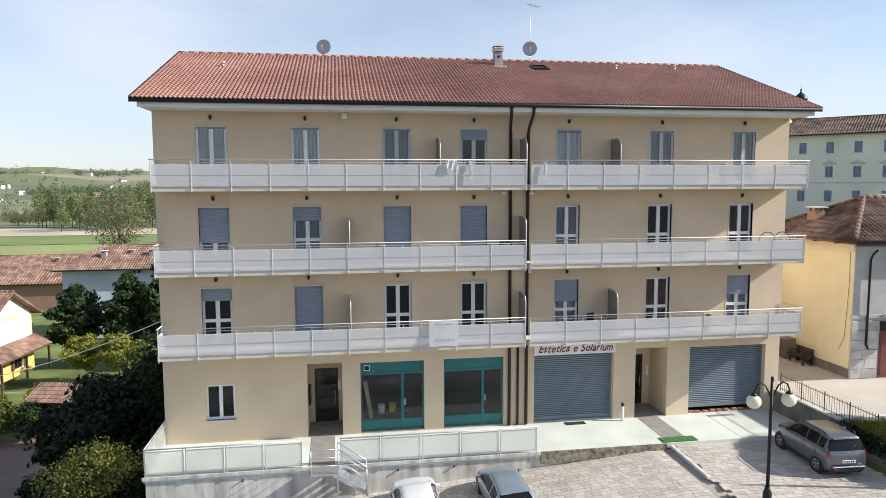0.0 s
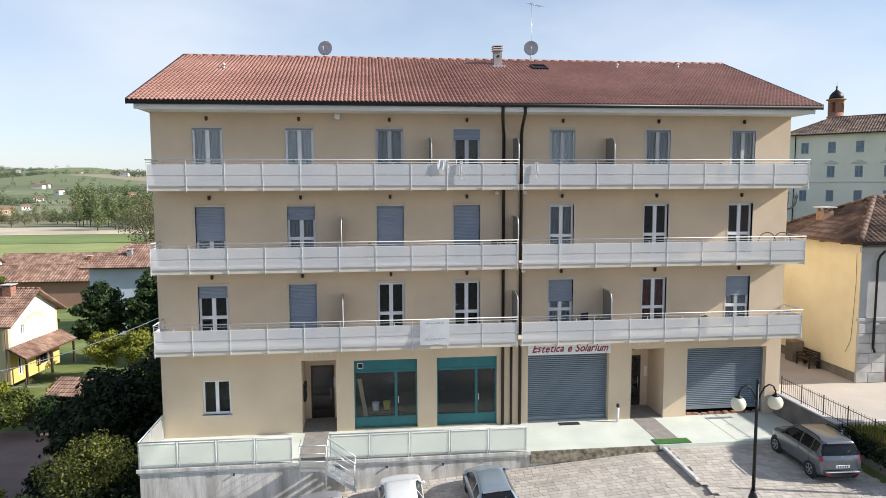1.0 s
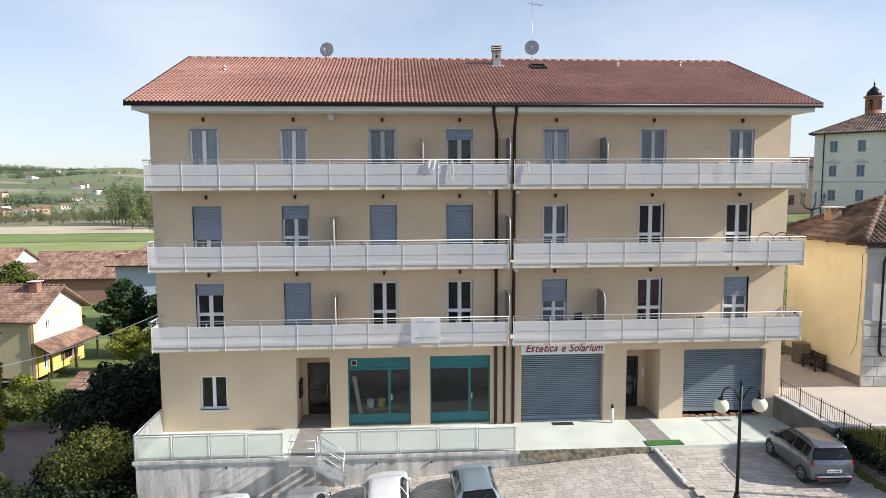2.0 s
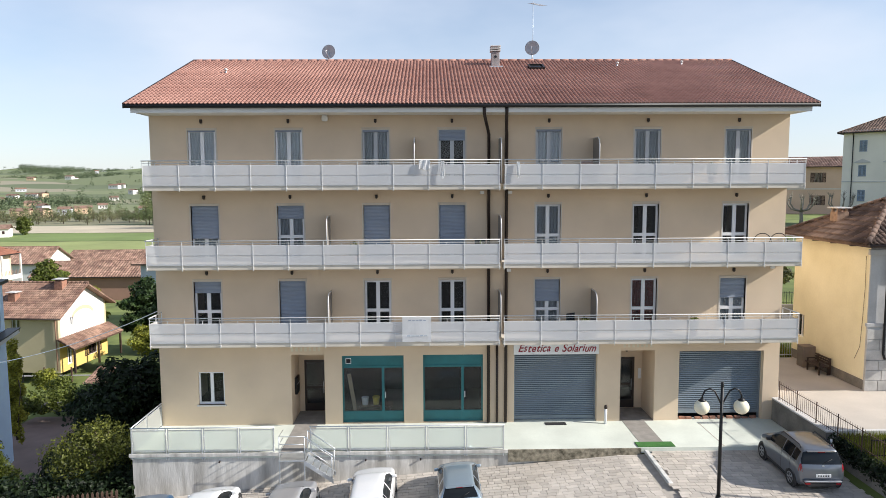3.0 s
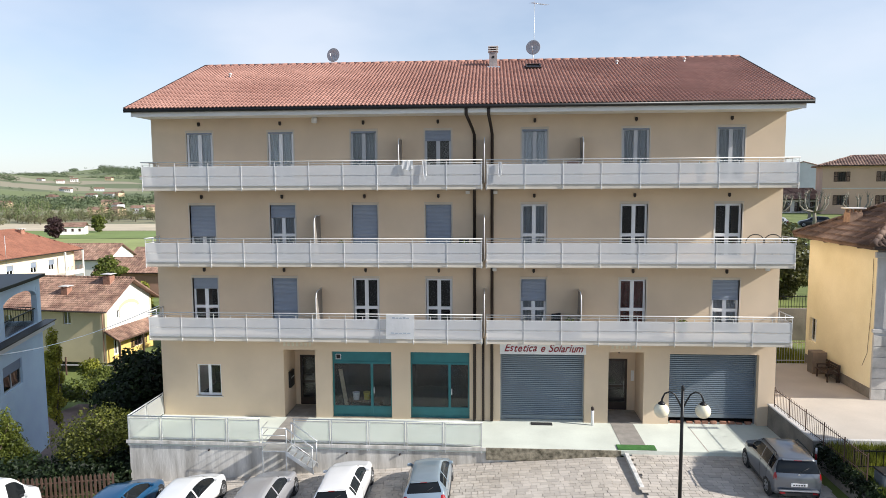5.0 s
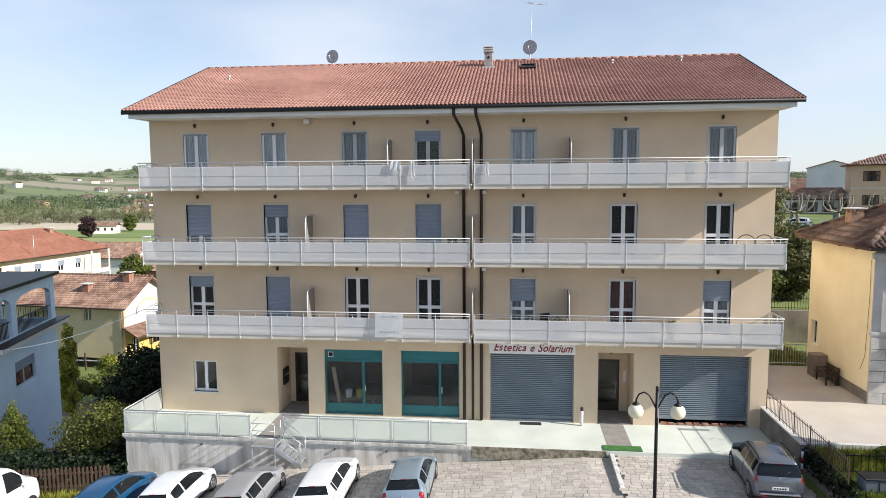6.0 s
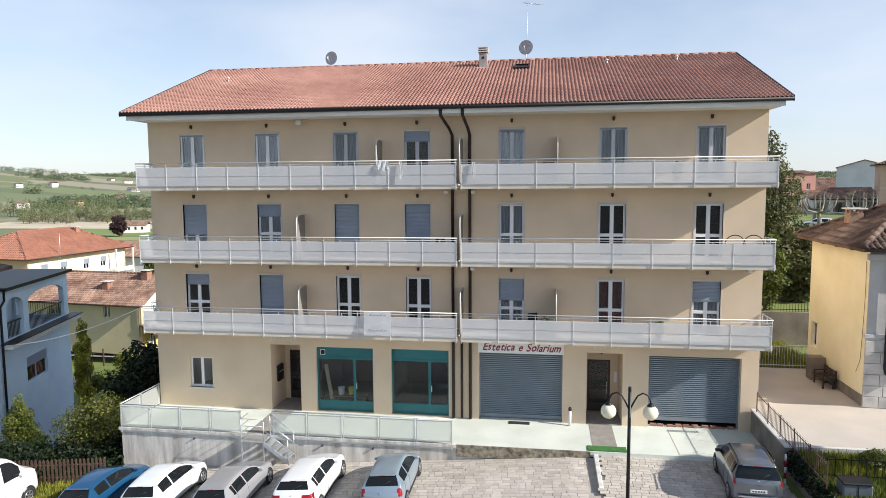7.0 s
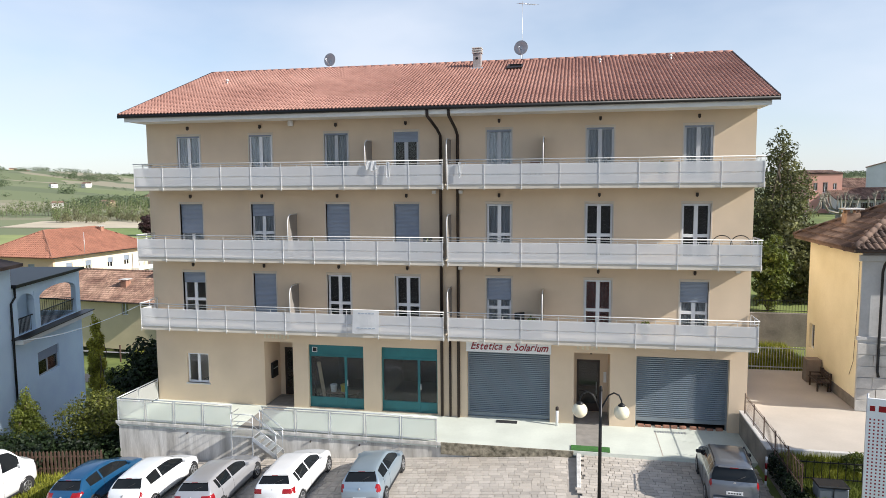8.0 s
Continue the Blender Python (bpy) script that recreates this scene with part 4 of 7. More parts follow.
st = thing("metal_stairs", "galvanised metal steps with handrails down from the terrace", "stairs", (0, 22.2, -1.2))
SX, SY = -0.18, 22.05
part("landing", box(-1.1, SY, TZ - 0.06, SX, TY - 0.04, TZ - 0.01), M_GALV, st)
for i in range(4):
    z = TZ - 0.16 * (i + 1)
    part("tread", box(SX + 0.235 * i, SY + 0.04, z - 0.03, SX + 0.25 + 0.235 * i, TY - 0.07, z), M_GALV, st)
for y in (SY + 0.01, TY - 0.07):
    part("stringer", prism([(SX, TZ - 0.2), (SX, TZ - 0.03), (SX + 1.0, TZ - 0.72), (SX + 1.0, TZ - 0.89)], 0.03, Matrix.Translation((0, y, 0))), M_GALV, st)
    for x, zz in ((SX, TZ), (SX + 0.95, TZ - 0.68)):
        part("post", tube([(x, y + 0.015, zz - 0.1), (x, y + 0.015, zz + 0.84)], 0.017, 8), M_GALV, st)
    part("handrail", tube([(SX, y + 0.015, TZ + 0.84), (SX + 0.95, y + 0.015, TZ + 0.16), (SX + 1.0, y + 0.015, TZ + 0.11)], 0.019, 8), M_GALV, st)
    part("mid_rail", tube([(SX, y + 0.015, TZ + 0.44), (SX + 0.95, y + 0.015, TZ - 0.24)], 0.012, 8), M_GALV, st)
for x in (-1.08, SX - 0.02):
    part("leg", box(x - 0.02, SY + 0.02, park(x, SY) - 0.05, x + 0.02, SY + 0.06, TZ - 0.06), M_GALV, st)
part("post", tube([(-1.08, SY + 0.03, TZ - 0.02), (-1.08, SY + 0.03, TZ + 0.84)], 0.017, 8), M_GALV, st)
for z in (0.84, 0.56, 0.28):
    part("landing_rail", tube([(SX, SY + 0.03, TZ + z), (-1.08, SY + 0.03, TZ + z), (-1.08, TY - 0.05, TZ + z)], 0.015, 8), M_GALV, st)

for a, b, lab in ((-1.2, -0.1, "brown tiled walkway strip leading to the entrance"), (12.1, 13.2, "brown tiled walkway strip leading to the entrance")):
    solo("walkway", moved(box(a, TY + 0.35 if a > 0 else TY + 0.05, 0, b - 0.2, FY - 0.06, 0.008), Matrix.Translation((0, 0, TZ))), M_BRICKWALK, lab, "walkway", kind="structure")
solo("green_mat", box(11.9, TY + 0.06, TZ + 0.009, 13.3, TY + 0.52, TZ + 0.035, 0.01), M_MATGREEN, "green artificial grass mat at the walkway's foot", "mat")
solo("door_mat", box(8.9, FY - 0.42, TZ, 9.75, FY - 0.12, TZ + 0.02, 0.004), M_RUBBER, "black rubber mat before the roller shutter", "mat")
gr = thing("floor_grate", "grey metal drain grate before the raised shutter", "grate", (15.7, FY - 0.3, TZ))
for i in range(12):
    part("bar", box(15.1 + i * 0.1, FY - 0.45, TZ, 15.16 + i * 0.1, FY - 0.25, TZ + 0.012), M_GALV, gr)
bo = thing("white_bollard", "white plastic pipe bollard with a dark top", "bollard", (11.35, 25.3, TZ))
part("tube", tube([(11.35, 25.3, TZ), (11.35, 25.3, TZ + 0.62)], 0.055, 14), M_WHITE, bo)
part("top", lathe([(0.06, 0), (0.065, 0.03), (0.065, 0.12), (0.03, 0.15)], (11.35, 25.3, TZ + 0.62), 14), M_DARKMETAL, bo)

# buckets behind the shop glass
def bucket(x, y, z, col, label):
    b = thing("bucket", label, "bucket", (x, y, z), group="buckets in the shop")
    part("pail", lathe([(0.12, 0), (0.15, 0.3), (0.16, 0.31), (0.15, 0.32), (0.14, 0.3)], (x, y, z), 16), col, b)
    part("handle", tube([(x - 0.15, y, z + 0.28), (x - 0.1, y - 0.12, z + 0.2), (x + 0.1, y - 0.12, z + 0.2), (x + 0.15, y, z + 0.28)], 0.006, 5), M_GALV, b)


tb = thing("work_table", "low plain work table behind the shop window", "table", (1.9, 26.4, TZ))
part("tabletop", box(1.2, 26.15, TZ + 0.5, 2.7, 26.75, TZ + 0.54, 0.005), M_WOOD, tb)
for x in (1.25, 2.6):
    for y in (26.2, 26.65):
        part("leg", box(x, y, TZ, x + 0.05, y + 0.05, TZ + 0.5), M_WOOD, tb)
bucket(1.55, 26.4, TZ + 0.54, M_CLOTH, "white plastic bucket on the work table")
bucket(2.0, 26.45, TZ + 0.54, mat("yellow_plastic", (0.62, 0.50, 0.08), 0.5, bump=0), "yellow plastic bucket on the work table")
pl = thing("leaning_plank", "pale wooden plank leaning inside the shop", "plank", (1.0, 26.4, TZ))
part("board", moved(box(-0.08, -0.015, 0, 0.08, 0.015, 1.9), pose(1.2, 26.3, TZ, 0, -9, 0)), mat("pale_wood", (0.45, 0.36, 0.25), 0.8, scale=5), pl)

# ---- parking yard ----
solo("kerb", moved(box(0, 0, 0, 0.15, 2.6, 0.12, 0.015), Matrix.Translation((12.1, 20.15, park(12, 21.2) + 0.02)) @ Matrix.Rotation(0.03, 4, "X")), mat("worn_white_kerb", (0.60, 0.59, 0.56), 0.85, var=0.2, scale=4, bump=0.25), "white painted raised kerb strip in the paved yard", "kerb")
SY0, SY1, SX0, SX1 = 9.0, TY - 0.03, -7.1276, 18.15
sv, sf = [], []
for j in range(15):
    for i in range(28):
        x, y = SX0 + (SX1 - SX0) * i / 27, SY0 + (SY1 - SY0) * j / 14
        sv.append((x, y, park(x, y) - 0.03))
for j in range(14):
    for i in range(27):
        sf.append((j * 28 + i, j * 28 + i + 1, (j + 1) * 28 + i + 1, (j + 1) * 28 + i))
yard = tagged(new("pavement", arrays_mesh("pavement", sv, sf, M_SAND, True)), "stone-paved parking yard sloping down along the terrace", "pavement", kind="structure")
PLACES[yard] = Matrix()


# ---- lamp post ----
lp = thing("street_lamp", "black lamp post with two cream globes on curved arms", "street lamp", (12.72, 17.85, park(12.7, 17.85)))
lx, ly, lz = 12.72, 17.85, park(12.7, 17.85)
part("base", lathe([(0.13, 0), (0.13, 0.5), (0.09, 0.6), (0.075, 0.7)], (lx, ly, lz), 14), M_BLACK, lp)
part("pole", tube([(lx, ly, lz + 0.6), (lx, ly, 3.5)], 0.055, 12, r1=0.042), M_BLACK, lp)
part("finial", lathe([(0.045, 0), (0.052, 0.02), (0.045, 0.05), (0.045, 0.12), (0.03, 0.14)], (lx, ly, 3.5), 10), M_BLACK, lp)
for s in (-1, 1):
    pts = [(lx, ly, 2.95), (lx + s * 0.12, ly, 3.2), (lx + s * 0.22, ly, 3.38), (lx + s * 0.36, ly, 3.46), (lx + s * 0.5, ly, 3.4), (lx + s * 0.57, ly, 3.25), (lx + s * 0.58, ly, 3.14)]
    arm = part("arm", tube(pts, 0.024, 8), M_BLACK, lp)
    part("collar", lathe([(0.1, 0), (0.11, 0.03), (0.06, 0.07), (0.03, 0.1)], (lx + s * 0.58, ly, 3.08), 14), M_BLACK, arm)
    prof = [(max(0.005, 0.215 * math.sin(math.pi * k / 14)), 0.215 - 0.215 * math.cos(math.pi * k / 14)) for k in range(15)]
    part("globe", lathe(prof, (lx + s * 0.58, ly, 2.69), 24), M_GLOBE, lp, "cream opal globe")


# ---- cars ----
M_TYRE = mat("tyre_rubber", (0.02, 0.02, 0.021), 0.85, var=0.1, bump=0.1)
M_RIM = mat("alloy_rim", (0.45, 0.46, 0.48), 0.35, 0.8, var=0.05, bump=0)
M_TAIL = mat("red_tail_lamp", (0.26, 0.008, 0.012), 0.2, var=0.05, bump=0)
M_HEAD = mat("clear_head_lamp", (0.65, 0.68, 0.70), 0.1, 0.3, var=0.05, bump=0)
M_CARGLASS = mat("dark_car_glass", (0.010, 0.012, 0.014), 0.06, 0.0, var=0.05, bump=0, spec=0.28)
M_TRIM = mat("black_car_plastic", (0.022, 0.022, 0.024), 0.6, var=0.1, bump=0.05)
M_PLATE = mat("number_plate_white", (0.75, 0.76, 0.76), 0.5, var=0.03, bump=0)


def paint(name, c, metal=0.0):
    return mat(name, c, 0.28, metal, var=0.03, scale=2, bump=0, coat=0.8)


def lerp(a, b, t):
    return a + (b - a) * t


def easing(points):
    """A smooth curve through (s, value) pairs that never overshoots them."""
    xs, ys = [p[0] for p in points], [p[1] for p in points]
    d = [(ys[i + 1] - ys[i]) / (xs[i + 1] - xs[i]) for i in range(len(xs) - 1)]
    g = [d[0]] + [0.0 if d[i - 1] * d[i] <= 0 else 2 * d[i - 1] * d[i] / (d[i - 1] + d[i]) for i in range(1, len(d))] + [d[-1]]

    def at(s):
        s = min(max(s, xs[0]), xs[-1])
        i = max(k for k in range(len(xs) - 1) if xs[k] <= s) if s > xs[0] else 0
        h = xs[i + 1] - xs[i]
        t = (s - xs[i]) / h
        return ys[i] * (1 + 2 * t) * (1 - t) ** 2 + h * g[i] * t * (1 - t) ** 2 + ys[i + 1] * t * t * (3 - 2 * t) + h * g[i + 1] * t * t * (t - 1)
    return at


# side outlines from the tail (0) to the nose (1): heights as fractions of the roof's
OUTLINE = {
    "hatch": ((0, 0.40), (0.004, 0.56), (0.014, 0.645), (0.034, 0.70), (0.052, 0.745), (0.118, 0.935), (0.135, 0.957), (0.24, 0.985), (0.38, 1.0), (0.50, 0.985), (0.565, 0.945), (0.72, 0.70), (0.78, 0.655), (0.90, 0.585), (0.965, 0.50), (0.99, 0.42), (1, 0.33)),
    "round": ((0, 0.36), (0.005, 0.50), (0.016, 0.58), (0.04, 0.655), (0.062, 0.70), (0.145, 0.905), (0.165, 0.93), (0.27, 0.98), (0.40, 1.0), (0.51, 0.985), (0.58, 0.935), (0.76, 0.67), (0.81, 0.625), (0.91, 0.55), (0.97, 0.46), (0.99, 0.39), (1, 0.31)),
    "boxy": ((0, 0.36), (0.003, 0.52), (0.012, 0.61), (0.022, 0.66), (0.032, 0.69), (0.078, 0.93), (0.092, 0.96), (0.20, 0.992), (0.36, 1.0), (0.52, 0.985), (0.59, 0.945), (0.735, 0.70), (0.79, 0.665), (0.92, 0.60), (0.97, 0.52), (0.99, 0.44), (1, 0.33)),
    "van": ((0, 0.34), (0.003, 0.80), (0.012, 0.93), (0.05, 0.975), (0.2, 0.995), (0.45, 1.0), (0.60, 0.985), (0.68, 0.95), (0.83, 0.66), (0.88, 0.60), (0.95, 0.54), (0.985, 0.44), (1, 0.30)),
}
GLAZED = {"hatch": (0.058, 0.118, 0.575, 0.708), "round": (0.066, 0.145, 0.59, 0.748), "boxy": (0.024, 0.077, 0.60, 0.725), "van": (None, None, 0.69, 0.815)}
SIDES = {"hatch": ((0.165, 0.205), (0.212, 0.382), (0.40, 0.655)), "round": ((0.175, 0.33), (0.35, 0.69)), "boxy": ((0.10, 0.20), (0.212, 0.385), (0.40, 0.675)), "van": ((0.60, 0.775),)}


def car(name, label, col, style="hatch", L=4.2, W=1.78, H=1.47, belt=0.645, lamp="wide", rails=False):
    """A car along y, nose to +y, wheels on z = 0: one smooth skin cut into body, glass and lamps."""
    van = style == "van"
    c = thing(name, label, "van" if van else "car", group="parked cars")
    hw = W / 2
    top = easing(OUTLINE[style])
    r0, r1, w0, w1 = GLAZED[style]
    cuts = {p[0] for p in OUTLINE[style]} | {k / 40 for k in range(41)} | {0.002, 0.008, 0.022, 0.028, 0.045, 0.065, 0.085, 0.105, 0.985, 0.995}
    for a, b in [*SIDES[style], (w0, w1)] + ([(r0, r1)] if r0 else []):
        cuts = {q for q in cuts if min(abs(q - a), abs(q - b)) > 0.006} | {a, b}
    cuts = sorted(cuts)

    def section(s):
        e0, e1 = min(1.0, s / 0.16), min(1.0, (1 - s) / 0.24)
        w = hw * min(0.885 + 0.115 * math.sqrt(1 - (1 - e0) ** 2), 0.80 + 0.20 * math.sqrt(1 - (1 - e1) ** 2))
        zt = top(s) * H
        sill = 0.21 + 0.10 * max(0, (s - 0.9) / 0.1) + 0.12 * max(0, (0.06 - s) / 0.06)
        zs = max(sill + 0.06, min(H * (belt + 0.03 * (0.5 - s)), zt - 0.055))
        k = min(1.0, max(0.0, (zt - zs - 0.05) / (0.32 * H)))
        k = k * k * (3 - 2 * k)
        wr = lerp(w * 0.90, hw * (0.80 if van else 0.66 if style != "boxy" else 0.72), k)
        low = [(0, sill), (w * 0.82, sill), (w * 0.945, sill + 0.05)] + [(w * f, lerp(sill, zs, v)) for f, v in ((0.985, 0.2), (1.0, 0.45), (0.998, 0.68), (0.982, 0.88))] + [(w * 0.95, zs)]
        edge = (wr, zt - lerp(0.03, 0.085, k))
        side = [(lerp(low[-1][0], edge[0], v) + 0.012 * k * math.sin(math.pi * v), lerp(zs, edge[1], v)) for v in (0.07, 0.35, 0.65, 0.93)]
        return low + side + [edge, (wr * 0.968, zt - lerp(0.012, 0.038, k)), (wr * 0.88, zt - 0.012), (wr * 0.6, zt - 0.002), (wr * 0.3, zt + 0.004), (0, zt + 0.006)]

    def spot(s, p, q):
        f = min(1.0, abs(p) / hw) ** 2
        return Vector((p, (s - 0.5) * L + 0.13 * f * math.exp(-s / 0.10) - 0.30 * f * math.exp(-(1 - s) / 0.12), q))
    rows = []
    for s in cuts:
        half = section(s)
        rows.append([spot(s, p, q) for p, q in half + [(-p, q) for p, q in half[-2:0:-1]]])
    k = len(rows[0])
    names = {}
    for a in range(len(cuts) - 1):
        m = (cuts[a] + cuts[a + 1]) / 2
        for i in range(k):
            j = min(i, k - 1 - i)
            mid = sum((rows[x][y] for x, y in ((a, i), (a + 1, i), (a, (i + 1) % k), (a + 1, (i + 1) % k))), Vector()) / 4
            kind = "body"
            if 8 <= j <= 10:
                kind = next(("side_window %d %d" % (n, mid.x > 0) for n, (p, q) in enumerate(SIDES[style]) if p < m < q), "body")
            elif j >= 13 and w0 < m < w1:
                kind = "windscreen"
            elif j >= (12 if rails else 14) and r0 and r0 < m < r1:
                kind = "rear_window"
            if kind == "body" and m < 0.075 and not van:
                f, z = abs(mid.x) / hw, mid.z / H
                wide = lamp == "wide" and 0.47 + 0.10 * max(0, 0.60 - z) / 0.1 < f and 0.545 < z < 0.665
                tall = lamp == "tall" and f > 0.76 + 0.6 * max(0, 0.58 - z) and 0.47 < z < 0.66 and m < 0.05
                slim = lamp == "slim" and f > 0.84 and 0.52 < z < 0.68 and m < 0.035
                if wide or tall or slim:
                    kind = "tail_light %d" % (mid.x > 0)
            names.setdefault(kind, []).append((a, i))
    look_of = {"body": col, "windscreen": M_CARGLASS, "rear_window": M_CARGLASS, "side_window": M_CARGLASS, "tail_light": M_TAIL}
    made = {}
    for kind, cells in names.items():
        bm, vs = bmesh.new(), {}

        def vert(a, i):
            if (a, i) not in vs:
                vs[a, i] = bm.verts.new(rows[a][i])
            return vs[a, i]
        for a, i in cells:
            f = bm.faces.new((vert(a, i), vert(a + 1, i), vert(a + 1, (i + 1) % k), vert(a, (i + 1) % k)))
            f.smooth = True
        if kind == "body":
            bm.faces.new([vert(0, i) for i in range(k)])
            bm.faces.new([vert(len(cuts) - 1, i) for i in reversed(range(k))])
        base = kind.split()[0]
        made[base] = part(base, bm, look_of[base], c, "red tail light" if base == "tail_light" else "")

    def skin_y(z):
        """How far back the tail reaches at a height."""
        s = next((q for q in cuts if top(q) * H >= z), 0.0)
        return (s - 0.5) * L
    yb = -0.5 * L
    for sg in (-1, 1):
        mr = part("mirror", box(-0.10, -0.05, -0.06, 0.10, 0.06, 0.06, 0.03), col if not rails else M_TRIM, c)
        mr.data.transform(Matrix.Translation((sg * (hw + 0.015), (w1 - 0.06 - 0.5) * L, H * belt + 0.055)))
        for p, q in SIDES[style][-2:]:
            sec = section(p + 0.03)
            part("door_handle", box(sg * sec[6][0] - 0.012, (p + 0.012 - 0.5) * L, sec[6][1] - 0.055, sg * sec[6][0] + 0.022, (p + 0.05 - 0.5) * L, sec[6][1] - 0.03, 0.004), col, c)
            seam = [spot(p - 0.008, sg * (x + 0.002), z) for x, z in section(p - 0.008)[2:8]]
            part("door_seam", tube(seam, 0.005, 4), M_TRIM, c)
        if rails:
            rx = hw * 0.70
            part("roof_rail", tube([(sg * rx, (0.14 - 0.5) * L, H * 0.955), (sg * rx, (0.16 - 0.5) * L, H + 0.025), (sg * rx, (0.5 - 0.5) * L, H + 0.03), (sg * rx, (0.54 - 0.5) * L, H * 0.955)], 0.022, 6), M_TRIM, c)
        part("sill_trim", box(sg * hw * 0.93 - 0.03, -0.28 * L, 0.19, sg * hw * 0.93 + 0.045, 0.27 * L, 0.34 if rails else 0.27, 0.01), M_TRIM, c)
        sec = section(0.965)
        part("headlight", moved(box(-0.13, -0.13, -0.045, 0.13, 0.06, 0.045, 0.03), pose(sg * hw * 0.66, (0.945 - 0.5) * L, sec[-3][1] - 0.06, 0, 0, -22 * sg)), M_HEAD, c)
    zp = 0.42 if lamp == "tall" and not rails else 0.60 if not van else 0.75
    bw = hw * 0.80
    part("bumper_insert", box(-bw * 0.85, yb - 0.012, 0.27, bw * 0.85, yb + 0.10, 0.40 if rails else 0.34, 0.012), M_TRIM, c)
    if rails:
        part("bumper_bar", box(-bw * 0.98, yb - 0.03, 0.42, bw * 0.98, yb + 0.10, 0.47, 0.012), M_RIM, c)
        for sg in (-1, 1):
            part("fog_lamp", box(sg * bw * 0.8 - 0.09, yb - 0.024, 0.33, sg * bw * 0.8 + 0.09, yb + 0.05, 0.40, 0.015), M_TAIL, c)
    yp = skin_y(zp + 0.06)
    pn = part("number_plate", box(-0.26, yp - 0.016, zp, 0.26, yp + 0.03, zp + 0.11, 0.004), M_PLATE, c)
    for i in range(5):
        part("plate_bar", box(-0.2 + 0.085 * i, yp - 0.019, zp + 0.03, -0.15 + 0.085 * i, yp - 0.012, zp + 0.08), M_TRIM, pn)
    if not van:
        ze = top(0.02) * H - 0.03
        part("emblem", tube([(0, skin_y(ze) - 0.03, ze), (0, skin_y(ze) + 0.02, ze)], 0.042, 14), M_RIM, c)
        zt = top(r1) * H
        part("spoiler", box(-hw * 0.60, (r1 - 0.5) * L - 0.06, zt - 0.006, hw * 0.60, (r1 - 0.5) * L + 0.12, zt + 0.022, 0.010), col, c)
        part("brake_light", box(-0.13, (r1 - 0.5) * L - 0.066, zt - 0.002, 0.13, (r1 - 0.5) * L - 0.058, zt + 0.018), M_TAIL, c)
        a, b = r0 + 0.004, lerp(r0, r1, 0.45)
        part("rear_wiper", tube([(0.02, (a - 0.5) * L - 0.012, top(a) * H + 0.012), (hw * 0.42, (b - 0.5) * L - 0.012, top(b) * H + 0.012)], 0.009, 5), M_TRIM, made["rear_window"])
    for sg in (-1, 1):
        for yy in ((-0.5 + 0.185) * L, (0.5 - 0.185) * L):
            m = pose(sg * (hw - 0.085), yy, 0.31, 0, 90 * sg, 0)
            ty = part("wheel", moved(lathe([(0.2, -0.1), (0.29, -0.1), (0.315, -0.07), (0.315, 0.07), (0.29, 0.10), (0.2, 0.10)], n=24), m), M_TYRE, c)
            bm = lathe([(0.2, 0.05), (0.205, 0.102), (0.18, 0.106), (0.17, 0.06)], n=24)
            for i in range(5):
                spoke = moved(box(-0.03, 0.02, 0.06, 0.03, 0.19, 0.104), Matrix.Rotation(2 * math.pi * i / 5, 4, "Z"))
                tmp = bpy.data.meshes.new("spoke")
                spoke.to_mesh(tmp)
                spoke.free()
                bm.from_mesh(tmp)
                bpy.data.meshes.remove(tmp)
            part("rim", moved(bm, m), M_RIM, ty)
            part("wheel_arch", moved(lathe([(0.375, -0.06), (0.378, 0.0), (0.35, 0.006), (0.315, 0.0)], n=24), pose(sg * (hw - 0.008), yy, 0.32, 0, 90 * sg, 0)), M_TRIM if rails else M_RUBBER, c)
    return c


def parked(c, x, y, turn, size=0.83):
    z = park(x, y) - 0.005 if x > -8.5 else relief(x, y) + 0.01
    tilt = math.degrees(math.atan(0.085)) if -8.5 < x < 11 else 0.0
    c.matrix_basis = Matrix.Translation((x, y, z)) @ pose(0, 0, 0, 1.1 if x < 11 else 0.6, -tilt, 0) @ pose(0, 0, 0, 0, 0, turn) @ Matrix.Scale(size, 4)
    return c


parked(car("hatchback_car", "silver-blue small hatchback parked nose to the terrace", paint("silver_blue_paint", (0.30, 0.38, 0.45), 0.45), "round", 4.35, 1.70, 1.46, lamp="tall"), 5.25, 20.5, 0)
parked(car("hatchback_car", "white hatchback parked nose to the terrace", paint("white_car_paint", (0.78, 0.78, 0.78)), "hatch", 4.8, 1.78, 1.46), 2.35, 20.42, 0)
parked(car("hatchback_car", "silver-grey hatchback parked by the metal steps", paint("silver_grey_paint", (0.46, 0.46, 0.48), 0.45), "hatch", 4.8, 1.78, 1.44), -0.3, 19.95, 0)
parked(car("city_car", "white city car parked nose to the terrace", paint("pearl_white_paint", (0.76, 0.77, 0.77)), "round", 4.7, 1.74, 1.52, lamp="slim"), -2.98, 20.1, 0)
parked(car("hatchback_car", "dark blue hatchback parked at the row's end", paint("deep_blue_paint", (0.010, 0.085, 0.20), 0.35), "round", 4.7, 1.78, 1.46), -5.32, 20.05, -1)
parked(car("delivery_van", "white delivery van at the yard's edge", paint("van_white_paint", (0.78, 0.78, 0.78)), "van", 4.9, 1.9, 2.2, belt=0.56), -9.45, 18.6, 0, 0.95)
